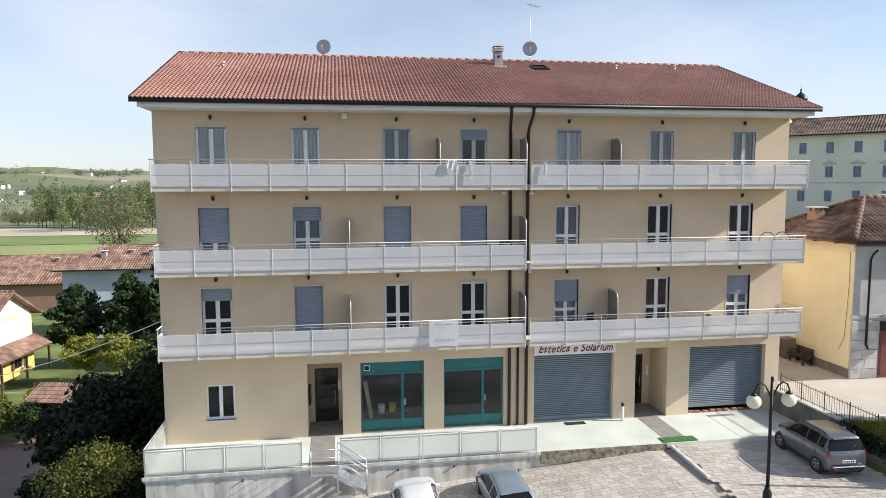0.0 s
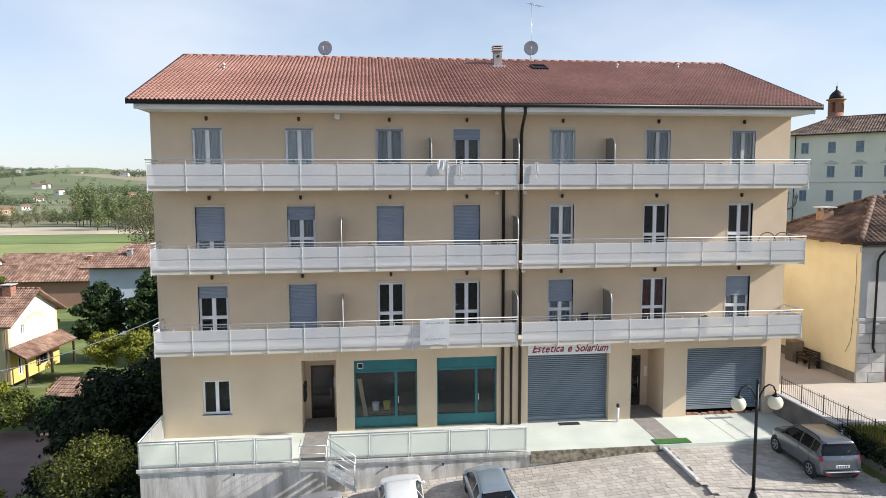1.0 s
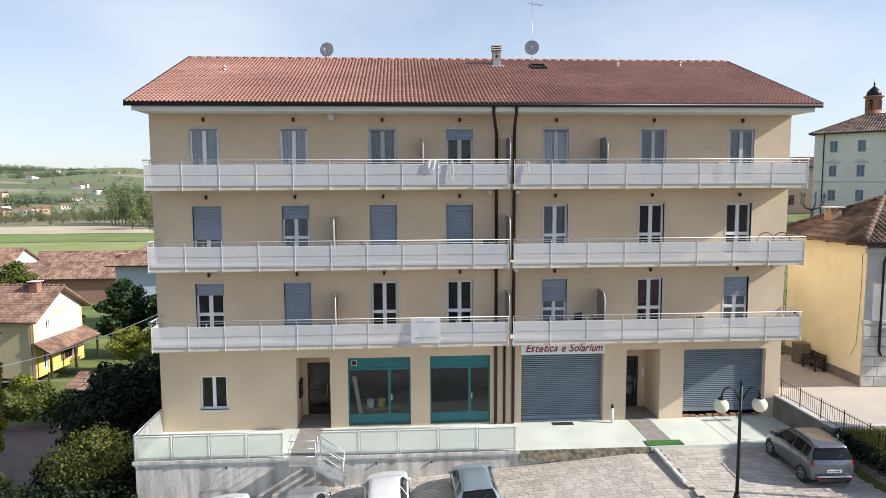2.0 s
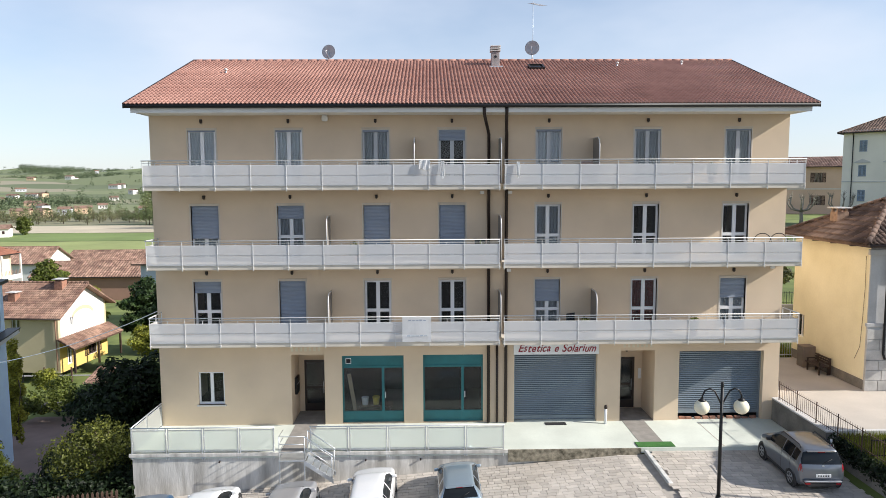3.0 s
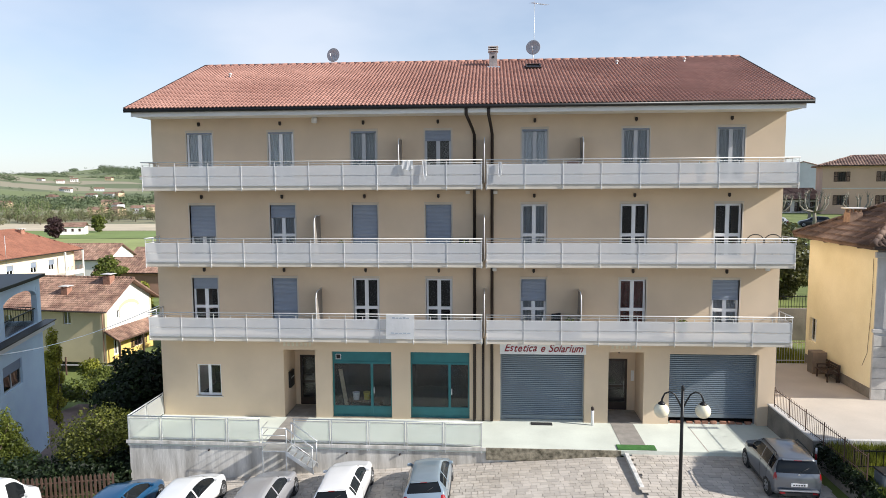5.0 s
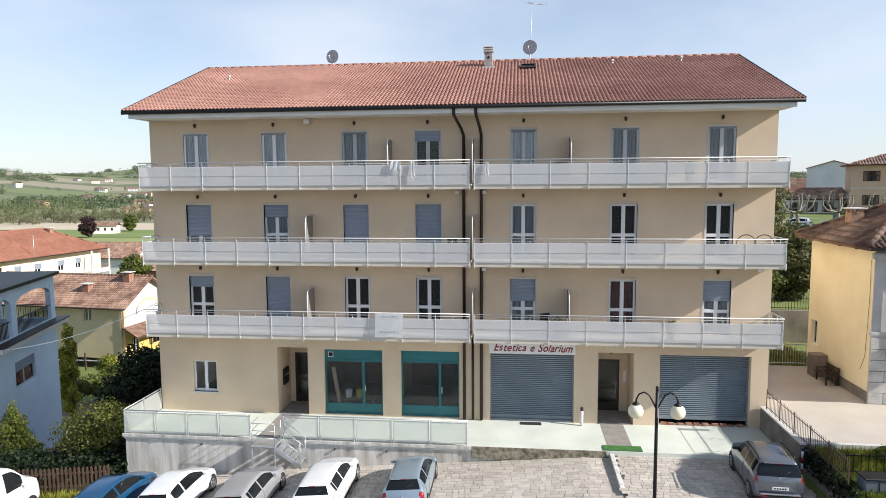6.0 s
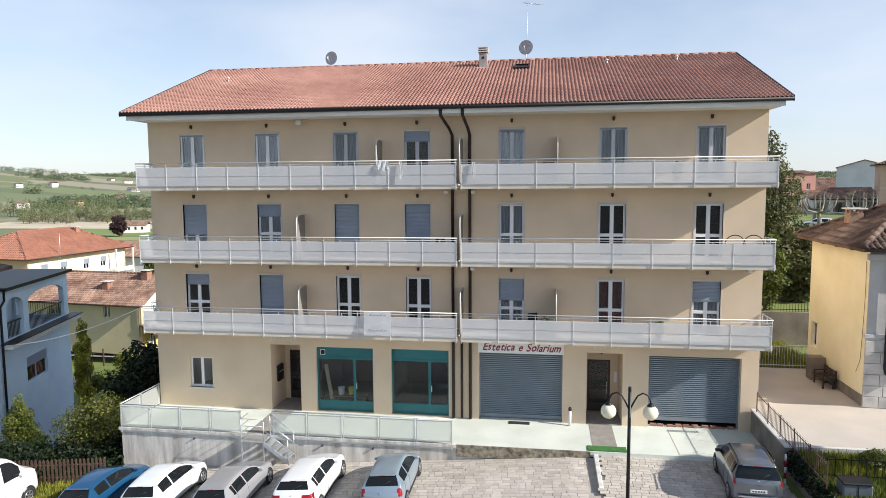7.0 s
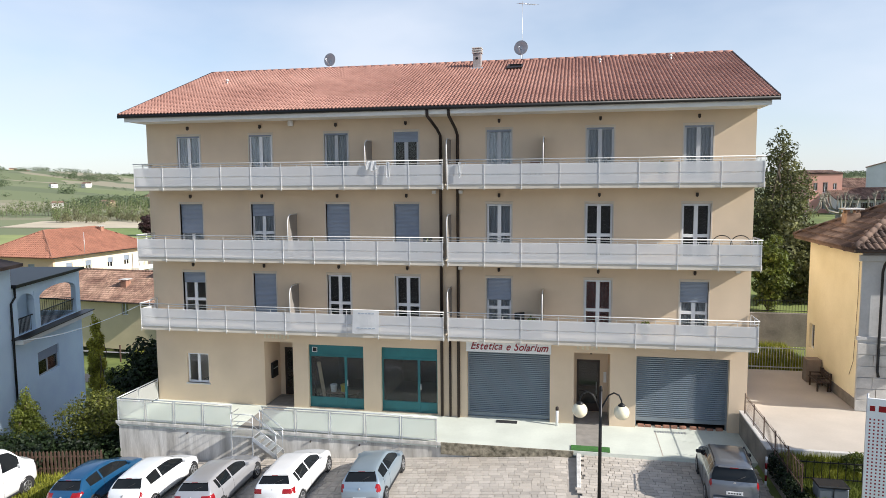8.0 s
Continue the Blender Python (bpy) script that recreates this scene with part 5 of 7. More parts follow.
# Grey paint darkened to stand in for tree shade over this car.
parked(car("crossover_car", "silver-grey compact crossover with roof rails in the yard", paint("shade_darkened_grey_paint", (0.14, 0.155, 0.18), 0.45), "boxy", 3.65, 1.66, 1.54, rails=True, lamp="slim"), 16.8, 20.95, -3, 0.9)


# ---- neighbouring houses ----
def dwelling(name, label, x, y, z0, w, d, ze, turn, wall, roofmat, rise=2.0, over=0.5, ridge="x", hip=0.0, openings=(), chimneys=(), east=None, tile=(0.3, 0.45), gutter=True, category="house"):
    """A house with its near left corner at (x, y), w wide along its own x and d deep, eaves at ze; openings: (wall, u, z, width, height, style)."""
    h = thing(name, label, category, (x, y, z0))
    base = Matrix.Translation((x, y, 0)) @ pose(0, 0, 0, 0, 0, turn)
    sides = {"S": (base, w), "E": (base @ pose(w, 0, 0, 0, 0, 90), d), "N": (base @ pose(w, d, 0, 0, 0, 180), w), "W": (base @ pose(0, d, 0, 0, 0, -90), d)}
    for key, (pl, length) in sides.items():
        mine = [o for o in openings if o[0] == key]
        t = 0.3
        inner = (0.0, length) if key in "SN" else (t, length - t)
        part("wall", pierced(inner[0], inner[1], z0, ze, t, [(o[1], o[2], o[1] + o[3], o[2] + o[4]) for o in mine], pl), east if east and key == "E" else wall, h)
        for o in mine:
            style = o[5]
            if style == "shutters":
                window(h, pl, o[1], o[2], o[1] + o[3], o[2] + o[4], shutters="closed", inset=0.14, sill=True)
            elif style == "brown":
                window(h, pl, o[1], o[2], o[1] + o[3], o[2] + o[4], frame=M_SHUTBROWN, shutters="open", inset=0.1)
            elif style == "roller":
                window(h, pl, o[1], o[2], o[1] + o[3], o[2] + o[4], shut=0.5, inset=0.1)
            else:
                window(h, pl, o[1], o[2], o[1] + o[3], o[2] + o[4], inset=0.12)
    part("ceiling", moved(box(0.31, 0.31, ze - 0.2, w - 0.31, d - 0.31, ze - 0.02), base), M_ROOMUNLIT, h)
    if ridge == "y":
        rm, rw, rd = base @ pose(w, 0, 0, 0, 0, 90), d, w
    else:
        rm, rw, rd = base, w, d
    o = over
    half = rd / 2 + o
    drop = rise * o / (rd / 2)
    zr, zl = ze + rise, ze - drop
    k = hip * half
    bm = bmesh.new()
    v = [bm.verts.new(rm @ Vector(p)) for p in ((-o, -o, zl), (rw + o, -o, zl), (rw + o, rd + o, zl), (-o, rd + o, zl), (-o + k, rd / 2, zr), (rw + o - k, rd / 2, zr))]
    lo = [bm.verts.new(p.co - Vector((0, 0, 0.12))) for p in v]
    for f in ((0, 1, 5, 4), (1, 2, 5), (2, 3, 4, 5), (3, 0, 4)):
        if hip or len(f) == 4:
            bm.faces.new([v[i] for i in f])
            bm.faces.new([lo[i] for i in reversed(f)])
    for a, b in ((0, 1), (2, 3)) + (((1, 2), (3, 0)) if hip else ((1, 5), (5, 2), (3, 4), (4, 0))):
        bm.faces.new((v[a], lo[a], lo[b], v[b]))
    bmesh.ops.recalc_face_normals(bm, faces=bm.faces[:])
    roof = part("roof", bm, roofmat, h)
    if not hip:
        for u, s in ((0.0, 1), (rw, -1)):
            tri = [(0.0, ze), (rd, ze), (rd / 2, zr - 0.13)]
            m = rm @ pose(u + (0.3 if s > 0 else 0), 0, 0, 0, 0, 90)
            part("gable", prism(tri, 0.3, m), east if east and ridge == "x" and s < 0 else wall, h)
    R3 = rm.to_3x3()
    planes = [((-o, -o, zl), (1, 0, 0), (0, half, zr - zl), rw + 2 * o, "t"), ((rw + o, rd + o, zl), (-1, 0, 0), (0, -half, zr - zl), rw + 2 * o, "t")]
    if hip:
        planes += [((rw + o, -o, zl), (0, 1, 0), (-k, 0, zr - zl), rd + 2 * o, "h"), ((-o, rd + o, zl), (0, -1, 0), (k, 0, zr - zl), rd + 2 * o, "h")]
    for i, (org, al, up, width, typ) in enumerate(planes):
        ln = Vector(up).length
        kk = k if typ == "t" else half
        keep = (lambda u, q, ln=ln, width=width, kk=kk: kk * q / ln - 0.12 <= u <= width - kk * q / ln + 0.12) if hip else None
        part("roof_tiles", tiles("roof_tiles", rm @ Vector(org), R3 @ Vector(al), R3 @ Vector(up), width, ln, roofmat, tile[0], tile[1], tile[0] * 0.25, keep, 3 + i), roofmat, roof, kind="stuff")
    lines = [((-o + k, rd / 2, zr), (rw + o - k, rd / 2, zr))]
    if hip:
        lines += [((rw + o, -o, zl), (rw + o - k, rd / 2, zr)), ((-o, -o, zl), (-o + k, rd / 2, zr)), ((rw + o, rd + o, zl), (rw + o - k, rd / 2, zr)), ((-o, rd + o, zl), (-o + k, rd / 2, zr))]
    bm = bmesh.new()
    for a, b in lines:
        a, b = rm @ Vector(a), rm @ Vector(b)
        n = max(2, int((b - a).length / 0.42))
        for i in range(n):
            tube([a.lerp(b, i / n) + Vector((0, 0, 0.05)), a.lerp(b, (i + 1.05) / n) + Vector((0, 0, 0.07))], 0.12, 6, bm)
    part("ridge_tiles", bm, roofmat, roof, kind="stuff")
    if gutter:
        part("gutter", tube([rm @ Vector((-o, -o - 0.05, zl - 0.05)), rm @ Vector((rw + o, -o - 0.05, zl - 0.05))], 0.07, 8), M_DARKMETAL, h)
    for cx, cy, cw, ch, cm in chimneys:
        q = min(cy + o, rd + o - cy) / half
        if hip:
            q = min(q, (cx + o) / k, (rw + o - cx) / k)
        zc = zl + (zr - zl) * q - 0.25
        c = part("chimney", moved(box(cx - cw / 2, cy - cw / 2, zc, cx + cw / 2, cy + cw / 2, zc + ch, 0.01), rm), cm, h)
        part("chimney_cap", moved(box(cx - cw * 0.68, cy - cw * 0.68, zc + ch + 0.16, cx + cw * 0.68, cy + cw * 0.68, zc + ch + 0.22, 0.01), rm), M_STONE, c)
        for sx in (-1, 1):
            for sy in (-1, 1):
                part("cap_pier", moved(box(cx + sx * cw * 0.35 - 0.05, cy + sy * cw * 0.35 - 0.05, zc + ch, cx + sx * cw * 0.35 + 0.05, cy + sy * cw * 0.35 + 0.05, zc + ch + 0.16), rm), cm, c)
    return h, base


# the yellow house beside the courtyard
yh, yb = dwelling("yellow_house", "old yellow-washed house with a dark tiled hip roof", 22.65, 26.45, 0.55, 12.0, 5.8, 7.13, 0, M_YELLOW, M_TILE_DARK, 1.5, 0.55, "x", 0.95,
                  openings=(("W", 0.35, 1.75, 0.7, 1.15, "plain"), ("S", 1.75, 3.75, 1.25, 2.35, "shutters")),
                  chimneys=((0.9, 3.8, 0.55, 0.62, M_BRICKPALE), (5.2, 2.6, 0.6, 0.6, M_BRICKPALE), (4.4, 3.6, 0.6, 0.6, M_BRICKPALE)), tile=(0.24, 0.42))
YM = Matrix.Translation((22.65, 26.45, 0)) @ Matrix.Translation((-22.5, -26.2, 0))
part("street_facing", moved(box(22.44, 26.14, 3.5, 30, 26.19, 6.7), YM), M_GREYPLASTER, yh, "grey weathered plaster front")
part("cornice", moved(box(22.3, 26.0, 6.38, 34.6, 26.14, 6.62, 0.02), YM), M_GREYPLASTER, yh)
part("string_course", moved(box(22.36, 26.06, 3.36, 34.6, 26.19, 3.5, 0.01), YM), M_GREYPLASTER, yh)
part("stone_base", moved(box(22.42, 26.1, 0.5, 34.6, 26.19, 3.36), YM), M_GREYPLASTER, yh)
rq = random.Random(4)
zq = 0.62
for k in range(6):
    hq = 0.44
    for n_, (a, b) in enumerate(((22.40, 22.95 + 0.14 * (k % 2)), (22.965 + 0.14 * (k % 2), 23.72))):
        part("stone_block", moved(box(a, 26.05 + rq.uniform(0, 0.015), zq, b, 26.099, zq + hq - 0.02, 0.008), YM), M_QUOIN, yh)
    zq += hq
dy = part("house_door", moved(box(23.82, 26.06, 0.62, 24.95, 26.099, 2.75, 0.006), YM), mat("dark_red_door", (0.16, 0.045, 0.03), 0.6, var=0.15, scale=3), yh, "dark red-brown double door")
for a in (23.9, 24.42):
    for z in (0.75, 1.75):
        part("door_panel", moved(box(a, 26.045, z, a + 0.42, 26.059, z + 0.85, 0.005), YM), dy.data.materials[0], dy)
part("transom", moved(box(23.82, 26.06, 2.77, 24.95, 26.099, 3.2), YM), M_BLACK, yh)
part("downpipe", moved(tube([(23.1, 25.62, 6.5), (23.1, 25.9, 6.25), (23.1, 26.02, 6.0), (23.1, 26.02, 2.2), (23.1, 25.9, 2.0)], 0.05, 8), YM), M_BLACK, yh)
bal = part("balcony", moved(box(23.9, 25.2, 3.42, 26.2, 26.05, 3.56, 0.01), YM), M_STONE, yh)
for i in range(20):
    part("baluster", moved(box(23.94 + 0.115 * i, 25.24, 3.56, 23.96 + 0.115 * i, 25.26, 4.5), YM), M_BLACK, bal)
part("rail", moved(box(23.9, 25.22, 4.5, 26.2, 25.28, 4.54), YM), M_BLACK, bal)
for i in range(4):
    y = 27.0 + 1.4 * i
    part("rafter_end", moved(box(22.1, y, 6.66, 22.48, y + 0.09, 6.74), YM), M_WOODDARK, yh)
part("cable", moved(tube([(22.47, 26.5, 6.3), (22.47, 26.46, 5.0), (22.47, 26.52, 3.6), (22.47, 26.6, 2.4), (22.46, 26.9, 1.8)], 0.009, 5), YM), M_WOOD, yh)

# ---- courtyard ----
court = solo("courtyard", box(18.42, 21.96, 0.3, 40, 31.9, 0.6), M_COURT, "pale paved courtyard beside the building", "courtyard", kind="structure")
solo("courtyard_wall_cap", box(18.22, 21.75, 0.58, 18.5, 25.55, 0.64, 0.01), M_STONE, "pale coping of the driveway wall", "coping", kind="structure")
solo("courtyard_wall_foot", box(18.3, 18.2, -0.9, 18.48, 21.79, 0.1, 0.01), M_OLDCONC, "low dark kerb wall under the fence", "wall", kind="structure")
# Dark concrete colour here stands in for shadow on the driveway face.
solo("courtyard_wall", box(18.25, 21.8, -0.9, 18.48, 25.55, 0.58, 0.01), M_OLDCONC, "low concrete wall beside the driveway", "wall", kind="structure")
solo("courtyard_edge", box(18.5, 21.8, -0.3, 40, 21.95, 0.63, 0.01), M_STONE, "pale stone edge of the courtyard", "edge", kind="structure")
fr = thing("wire_fence", "thin rusty metal picket fence on the low driveway wall", "fence", (18.35, 22, 0.62))
for i in range(6):
    y = 25.2 - 1.3 * i
    part("post", box(18.335, y - 0.015, 0.6, 18.365, y + 0.015, 1.42), M_WOOD, fr)
for z in (0.74, 1.3):
    part("rail", box(18.342, 18.7, z, 18.358, 25.2, z + 0.02), M_WOOD, fr)
for i in range(50):
    part("picket", tube([(18.35, 25.07 - 0.13 * i, 0.66), (18.35, 25.07 - 0.13 * i, 1.4)], 0.007, 5), M_WOOD, fr)
gt = thing("metal_gate", "pale metal bar fence before the garden", "gate", (20.5, 31.9, 0.6))
for z in (0.72, 1.62):
    part("rail", box(18.6, 31.88, z, 22.5, 31.91, z + 0.04), M_GALV, gt)
for i in range(33):
    part("bar", tube([(18.65 + 0.12 * i, 31.895, 0.6), (18.65 + 0.12 * i, 31.895, 1.72)], 0.011, 5), M_GALV, gt)
be = thing("bench", "dark wooden slatted bench against the yellow wall", "bench", (22.0, 28.6, 0.6))
for y in (28.68, 29.62):
    for x in (22.0, 22.4):
        part("leg", box(x, y, 0.6, x + 0.06, y + 0.06, 0.98), M_WOODDARK, be)
    part("arm_rest", box(21.98, y, 1.16, 22.46, y + 0.06, 1.2, 0.006), M_WOODDARK, be)
    part("arm_post", box(22.0, y + 0.005, 0.98, 22.05, y + 0.055, 1.16), M_WOODDARK, be)
    part("back_post", box(22.49, y, 0.6, 22.55, y + 0.06, 1.38), M_WOODDARK, be)
for i in range(4):
    part("seat_slat", box(21.97 + 0.13 * i, 28.58, 0.98, 22.07 + 0.13 * i, 29.78, 1.015, 0.006), M_WOODDARK, be)
for i in range(3):
    part("back_slat", box(22.45, 28.58, 1.08 + 0.11 * i, 22.485, 29.78, 1.17 + 0.11 * i, 0.006), M_WOODDARK, be)
solo("house_plinth", box(22.615, 26.47, 0.6, 22.648, 32.2, 1.02, 0.006), M_OLDCONC, "stained render plinth at the foot of the yellow wall", "plinth", kind="structure")
ac = thing("wooden_cabinet", "tall brown weathered cabinet box beside the bench", "cabinet", (22.0, 30.2, 0.6))
part("body", box(22.0, 30.0, 0.6, 22.6, 30.55, 1.62, 0.015), mat("brown_board", (0.23, 0.18, 0.14), 0.8, scale=3), ac)
part("door", box(21.985, 30.04, 0.66, 21.999, 30.51, 1.56), mat("grey_board", (0.16, 0.14, 0.12), 0.8, scale=3), ac)
gw = solo("garden_wall", box(17.5, 37.0, 0.3, 30, 37.3, 2.35, 0.02), M_OLDCONC, "dark stained concrete garden wall", "wall", kind="structure")
gf_ = thing("garden_railing", "dark iron railing on the garden wall", "railing", (22, 37.15, 2.35))
for z in (2.45, 3.0):
    part("rail", box(17.6, 37.13, z, 29.9, 37.16, z + 0.03), M_BLACK, gf_)
for i in range(82):
    part("bar", box(17.6 + 0.15 * i, 37.137, 2.35, 17.618 + 0.15 * i, 37.155, 3.1), M_BLACK, gf_)
rp = thing("barrier_post", "red and white striped warning post", "post", (18.08, 21.2, -0.43))
for i in range(5):
    part("band", tube([(18.08, 21.2, -0.43 + 0.2 * i), (18.08, 21.2, -0.23 + 0.2 * i)], 0.035, 10), M_TAIL if i % 2 else M_WHITE, rp)
bn = thing("waste_container", "dark grey lidded waste container by the fence", "bin", (18.95, 19.0, 0.4))
part("body", box(18.75, 18.6, 0.38, 19.55, 19.1, 0.80, 0.04), mat("slate_blue_plastic", (0.11, 0.13, 0.155), 0.5, var=0.1, scale=3), bn)
part("lid", box(18.73, 18.56, 0.80, 19.57, 19.12, 0.86, 0.025), M_BLACK, bn)
part("lid_joint", box(19.14, 18.59, 0.42, 19.16, 18.6, 0.78), M_BLACK, bn)
lf = thing("iron_fence", "low dark iron fence before the weeds", "fence", (20.5, 19.9, 0.4))
for i in range(24):
    part("bar", box(18.6 + 0.22 * i, 19.9, 0.38, 18.618 + 0.22 * i, 19.918, 1.08), M_BLACK, lf)
for z in (0.5, 1.0):
    part("rail", box(18.6, 19.895, z, 23.8, 19.93, z + 0.03), M_BLACK, lf)
bd = thing("notice_board", "tall white board with a red header and dot rows", "sign board", (20.2, 18.0, 0.4))
bm_ = Matrix.Translation((19.7, 17.9, 0)) @ pose(0, 0, 0, 0, 0, -12)
part("panel", moved(box(-0.1, 0, 0.75, 0.95, 0.05, 3.65, 0.006), bm_), M_CLOTH, bd)
part("header", moved(box(0.16, -0.006, 3.3, 0.9, 0, 3.46), bm_), M_TAIL, bd)
part("header_mark", moved(box(-0.04, -0.006, 3.31, 0.08, 0, 3.45), bm_), M_TAIL, bd)
for s in (-0.1, 0.91):
    part("post", moved(tube([(s + 0.02, 0.09, 0.38), (s + 0.02, 0.09, 3.75)], 0.025, 8), bm_), M_GALV, bd)
bm = bmesh.new()
for i in range(10):
    for j in range(24):
        cx, cz = -0.02 + 0.096 * i, 0.85 + 0.097 * j
        box(cx - 0.019, -0.005, cz - 0.022, cx + 0.019, 0, cz + 0.022, bm=bm)
part("dots", moved(bm, bm_), M_PRINT, bd, kind="stuff")

# ---- the pale blue house down the lane ----
bl = thing("blue_house", "pale blue house with an arched loggia and dark roof", "house", (-16, 26, -6))
B0 = Matrix.Translation((-19.9, 37.1, 0.55)) @ pose(0, 0, 0, 0, 0, 16.2) @ pose(0, -13.5, 0)
BE = B0 @ pose(0, 0, 0, 0, 0, 90)
part("wall", pierced(0, 13.5, -7, 0.5, 0.3, [(7.7, -2.15, 10.2, -0.7)], BE), M_BLUEWALL, bl)
window(bl, BE, 7.7, -2.15, 10.2, -0.7, frame=M_GREYFRAME, shut=0.4, inset=0.12)
part("wall", moved(box(-10, 0, -7, -0.31, 0.3, 4.5), B0), M_BLUEWALL, bl)
part("wall", moved(box(-10, 13.2, -7, -0.31, 13.5, 0.75), B0), M_BLUEWALL, bl)
part("wall", moved(box(-10, 13.2, 0.752, -3.0, 13.5, 3.4), B0), M_BLUEWALL, bl)
part("lintel", moved(box(-2.998, 13.2, 2.75, -0.31, 13.5, 3.4), B0), M_BLUEWALL, bl)
for i in range(18):
    part("baluster", moved(box(-2.9 + 0.14 * i, 13.34, 0.752, -2.88 + 0.14 * i, 13.36, 1.55), B0), M_BLACK, bl)
part("loggia_rail", moved(box(-2.99, 13.32, 1.55, -0.32, 13.38, 1.6), B0), M_BLACK, bl)
part("wall", moved(box(-10, 0.31, -7, -9.7, 13.19, 3.4), B0), M_BLUEWALL, bl)
part("wall", pierced(0, 5.4, 0.5, 4.6, 0.3, [], BE), M_BLUEWALL, bl)
part("inner_wall", moved(box(-3.4, 5.1, 0.5, -3.2, 13.2, 3.4), B0), M_BLUEWALL, bl)
part("inner_wall", moved(box(-3.2, 5.1, 0.5, -0.31, 5.38, 4.6), B0), M_BLUEWALL, bl)
part("loggia_floor", moved(box(-9.7, 0.3, 0.3, -0.31, 13.2, 0.5), B0), M_STONE, bl)
part("ledge", moved(box(0.0, 5.2, 0.35, 0.55, 14.0, 0.62, 0.02), B0), M_FASCIA, bl)
part("ledge_cover", moved(box(-0.05, 5.1, 0.62, 0.62, 14.1, 0.68), B0), M_DARKMETAL, bl)
arches = ((5.9, 7.7), (8.3, 12.9))
part("loggia_wall", pierced(5.4, 13.5, 0.7, 3.4, 0.3, [(a, 0.72, b, 2.9) for a, b in arches], BE), M_BLUEWALL, bl)
for a, b in arches:
    m, r, rz = (a + b) / 2, (b - a) / 2, 0.5
    for s in (-1, 1):
        out = [(m + s * r, 2.9)] + [(m + s * r * math.cos(t), 2.4 + rz * math.sin(t)) for t in (0, 0.3, 0.6, 0.9, 1.2, 1.4)] + [(m, 2.9)]
        part("arch_spandrel", prism(out, 0.26, BE @ pose(0, 0.02, 0)), M_BLUEWALL, bl)
    n = int((b - a) / 0.14)
    for i in range(n):
        part("baluster", moved(box(a + 0.05 + 0.14 * i, 0.14, 0.72, a + 0.07 + 0.14 * i, 0.16, 1.55), BE), M_BLACK, bl)
    part("loggia_rail", moved(box(a, 0.12, 1.55, b, 0.18, 1.6), BE), M_BLACK, bl)
part("loggia_roof", moved(prism([(-3.6, 3.42), (0.28, 3.4), (0.28, 3.58), (-3.6, 3.62)], 8.3, pose(0, 5.4, 0)), B0), M_BLACK, bl)
part("main_roof", moved(prism([(-10.6, 4.5), (-5, 5.7), (0.5, 4.55), (0.5, 4.72), (-5, 5.9), (-10.6, 4.7)], 6.4, pose(0, -0.6, 0)), B0), M_TILE_DARK, bl)
part("back_roof", moved(box(-10.3, 6.9, 3.4, -3.3, 13.8, 3.6), B0), M_TILE_DARK, bl)
part("downpipe", moved(tube([(0.1, 5.55, 3.4), (0.1, 5.55, 2.9), (0.08, 5.15, 2.6), (0.08, 5.15, -6)], 0.06, 8), B0), M_BLACK, bl)

# ---- the cream house, the red-roofed flats and the roofs beyond ----
cr, cb = dwelling("cream_house", "cream house with weathered tile roof and white gable", -44.5, 59.7, -7.2, 16.0, 7.2, -1.75, -6, M_CREAM, M_TILE_OLD, 2.1, 0.7, "x", 0,
                  openings=(("S", 5.2, -4.0, 0.9, 1.1, "plain"), ("E", 1.6, -3.3, 0.55, 0.8, "plain"), ("S", 11.6, -3.6, 0.8, 1.2, "plain"), ("E", 4.2, -6.6, 1.3, 1.3, "brown"), ("E", 1.0, -6.7, 0.7, 1.5, "plain")),
                  chimneys=((10.9, 1.5, 0.7, 0.75, M_BRICK), (14.4, 3.0, 0.75, 0.9, M_BRICK)), east=M_WHITEWALL, tile=(0.2, 0.33))
cE = cb @ pose(16.0, 0, 0, 0, 0, 90)
part("ochre_band", pierced(0.02, 7.18, -7.2, -4.5, 0.03, [(4.2, -6.6, 5.5, -5.3), (1.0, -6.7, 1.7, -5.2)], cE @ pose(0, -0.034, 0)), M_OCHRE, cr)
part("porch_roof", tiles("porch_roof", cE @ Vector((-0.2, -1.5, -4.95)), cE.to_3x3() @ Vector((1, 0, 0)), cE.to_3x3() @ Vector((0, 1.5, 0.85)), 7.8, 1.75, M_TILE_OLD, 0.26, 0.42), M_TILE_OLD, cr, kind="stuff")
part("porch_deck", moved(prism([(0, 0), (1.5, 0.85), (1.5, 0.75), (0, -0.1)], 7.6, pose(0, 0, 0, 0, 0, 90)), cE @ pose(7.4, -1.5, -4.99)), M_WOOD, cr)
for u in (0.1, 3.7, 7.3):
    part("porch_post", moved(box(u - 0.08, -1.4, -7.2, u + 0.08, -1.25, -4.95), cE), M_WOODDARK, cr)
arc = [(3.6 + 1.7 * math.cos(t), -2.7 + 1.0 * math.sin(t)) for t in [math.pi * k / 12 for k in range(1, 12)]]
arc += [(3.6 + 1.45 * math.cos(t), -2.75 + 0.72 * math.sin(t)) for t in [math.pi * k / 12 for k in range(11, 0, -1)]]
part("painted_arch", prism(arc, 0.012, cE @ pose(0, -0.013, 0)), M_PEACH, cr)
part("downpipe", moved(tube([(15.8, -0.4, -2.0), (15.8, -0.08, -2.4), (15.8, -0.08, -7)], 0.05, 6), cb), M_BROWNWALL, cr)

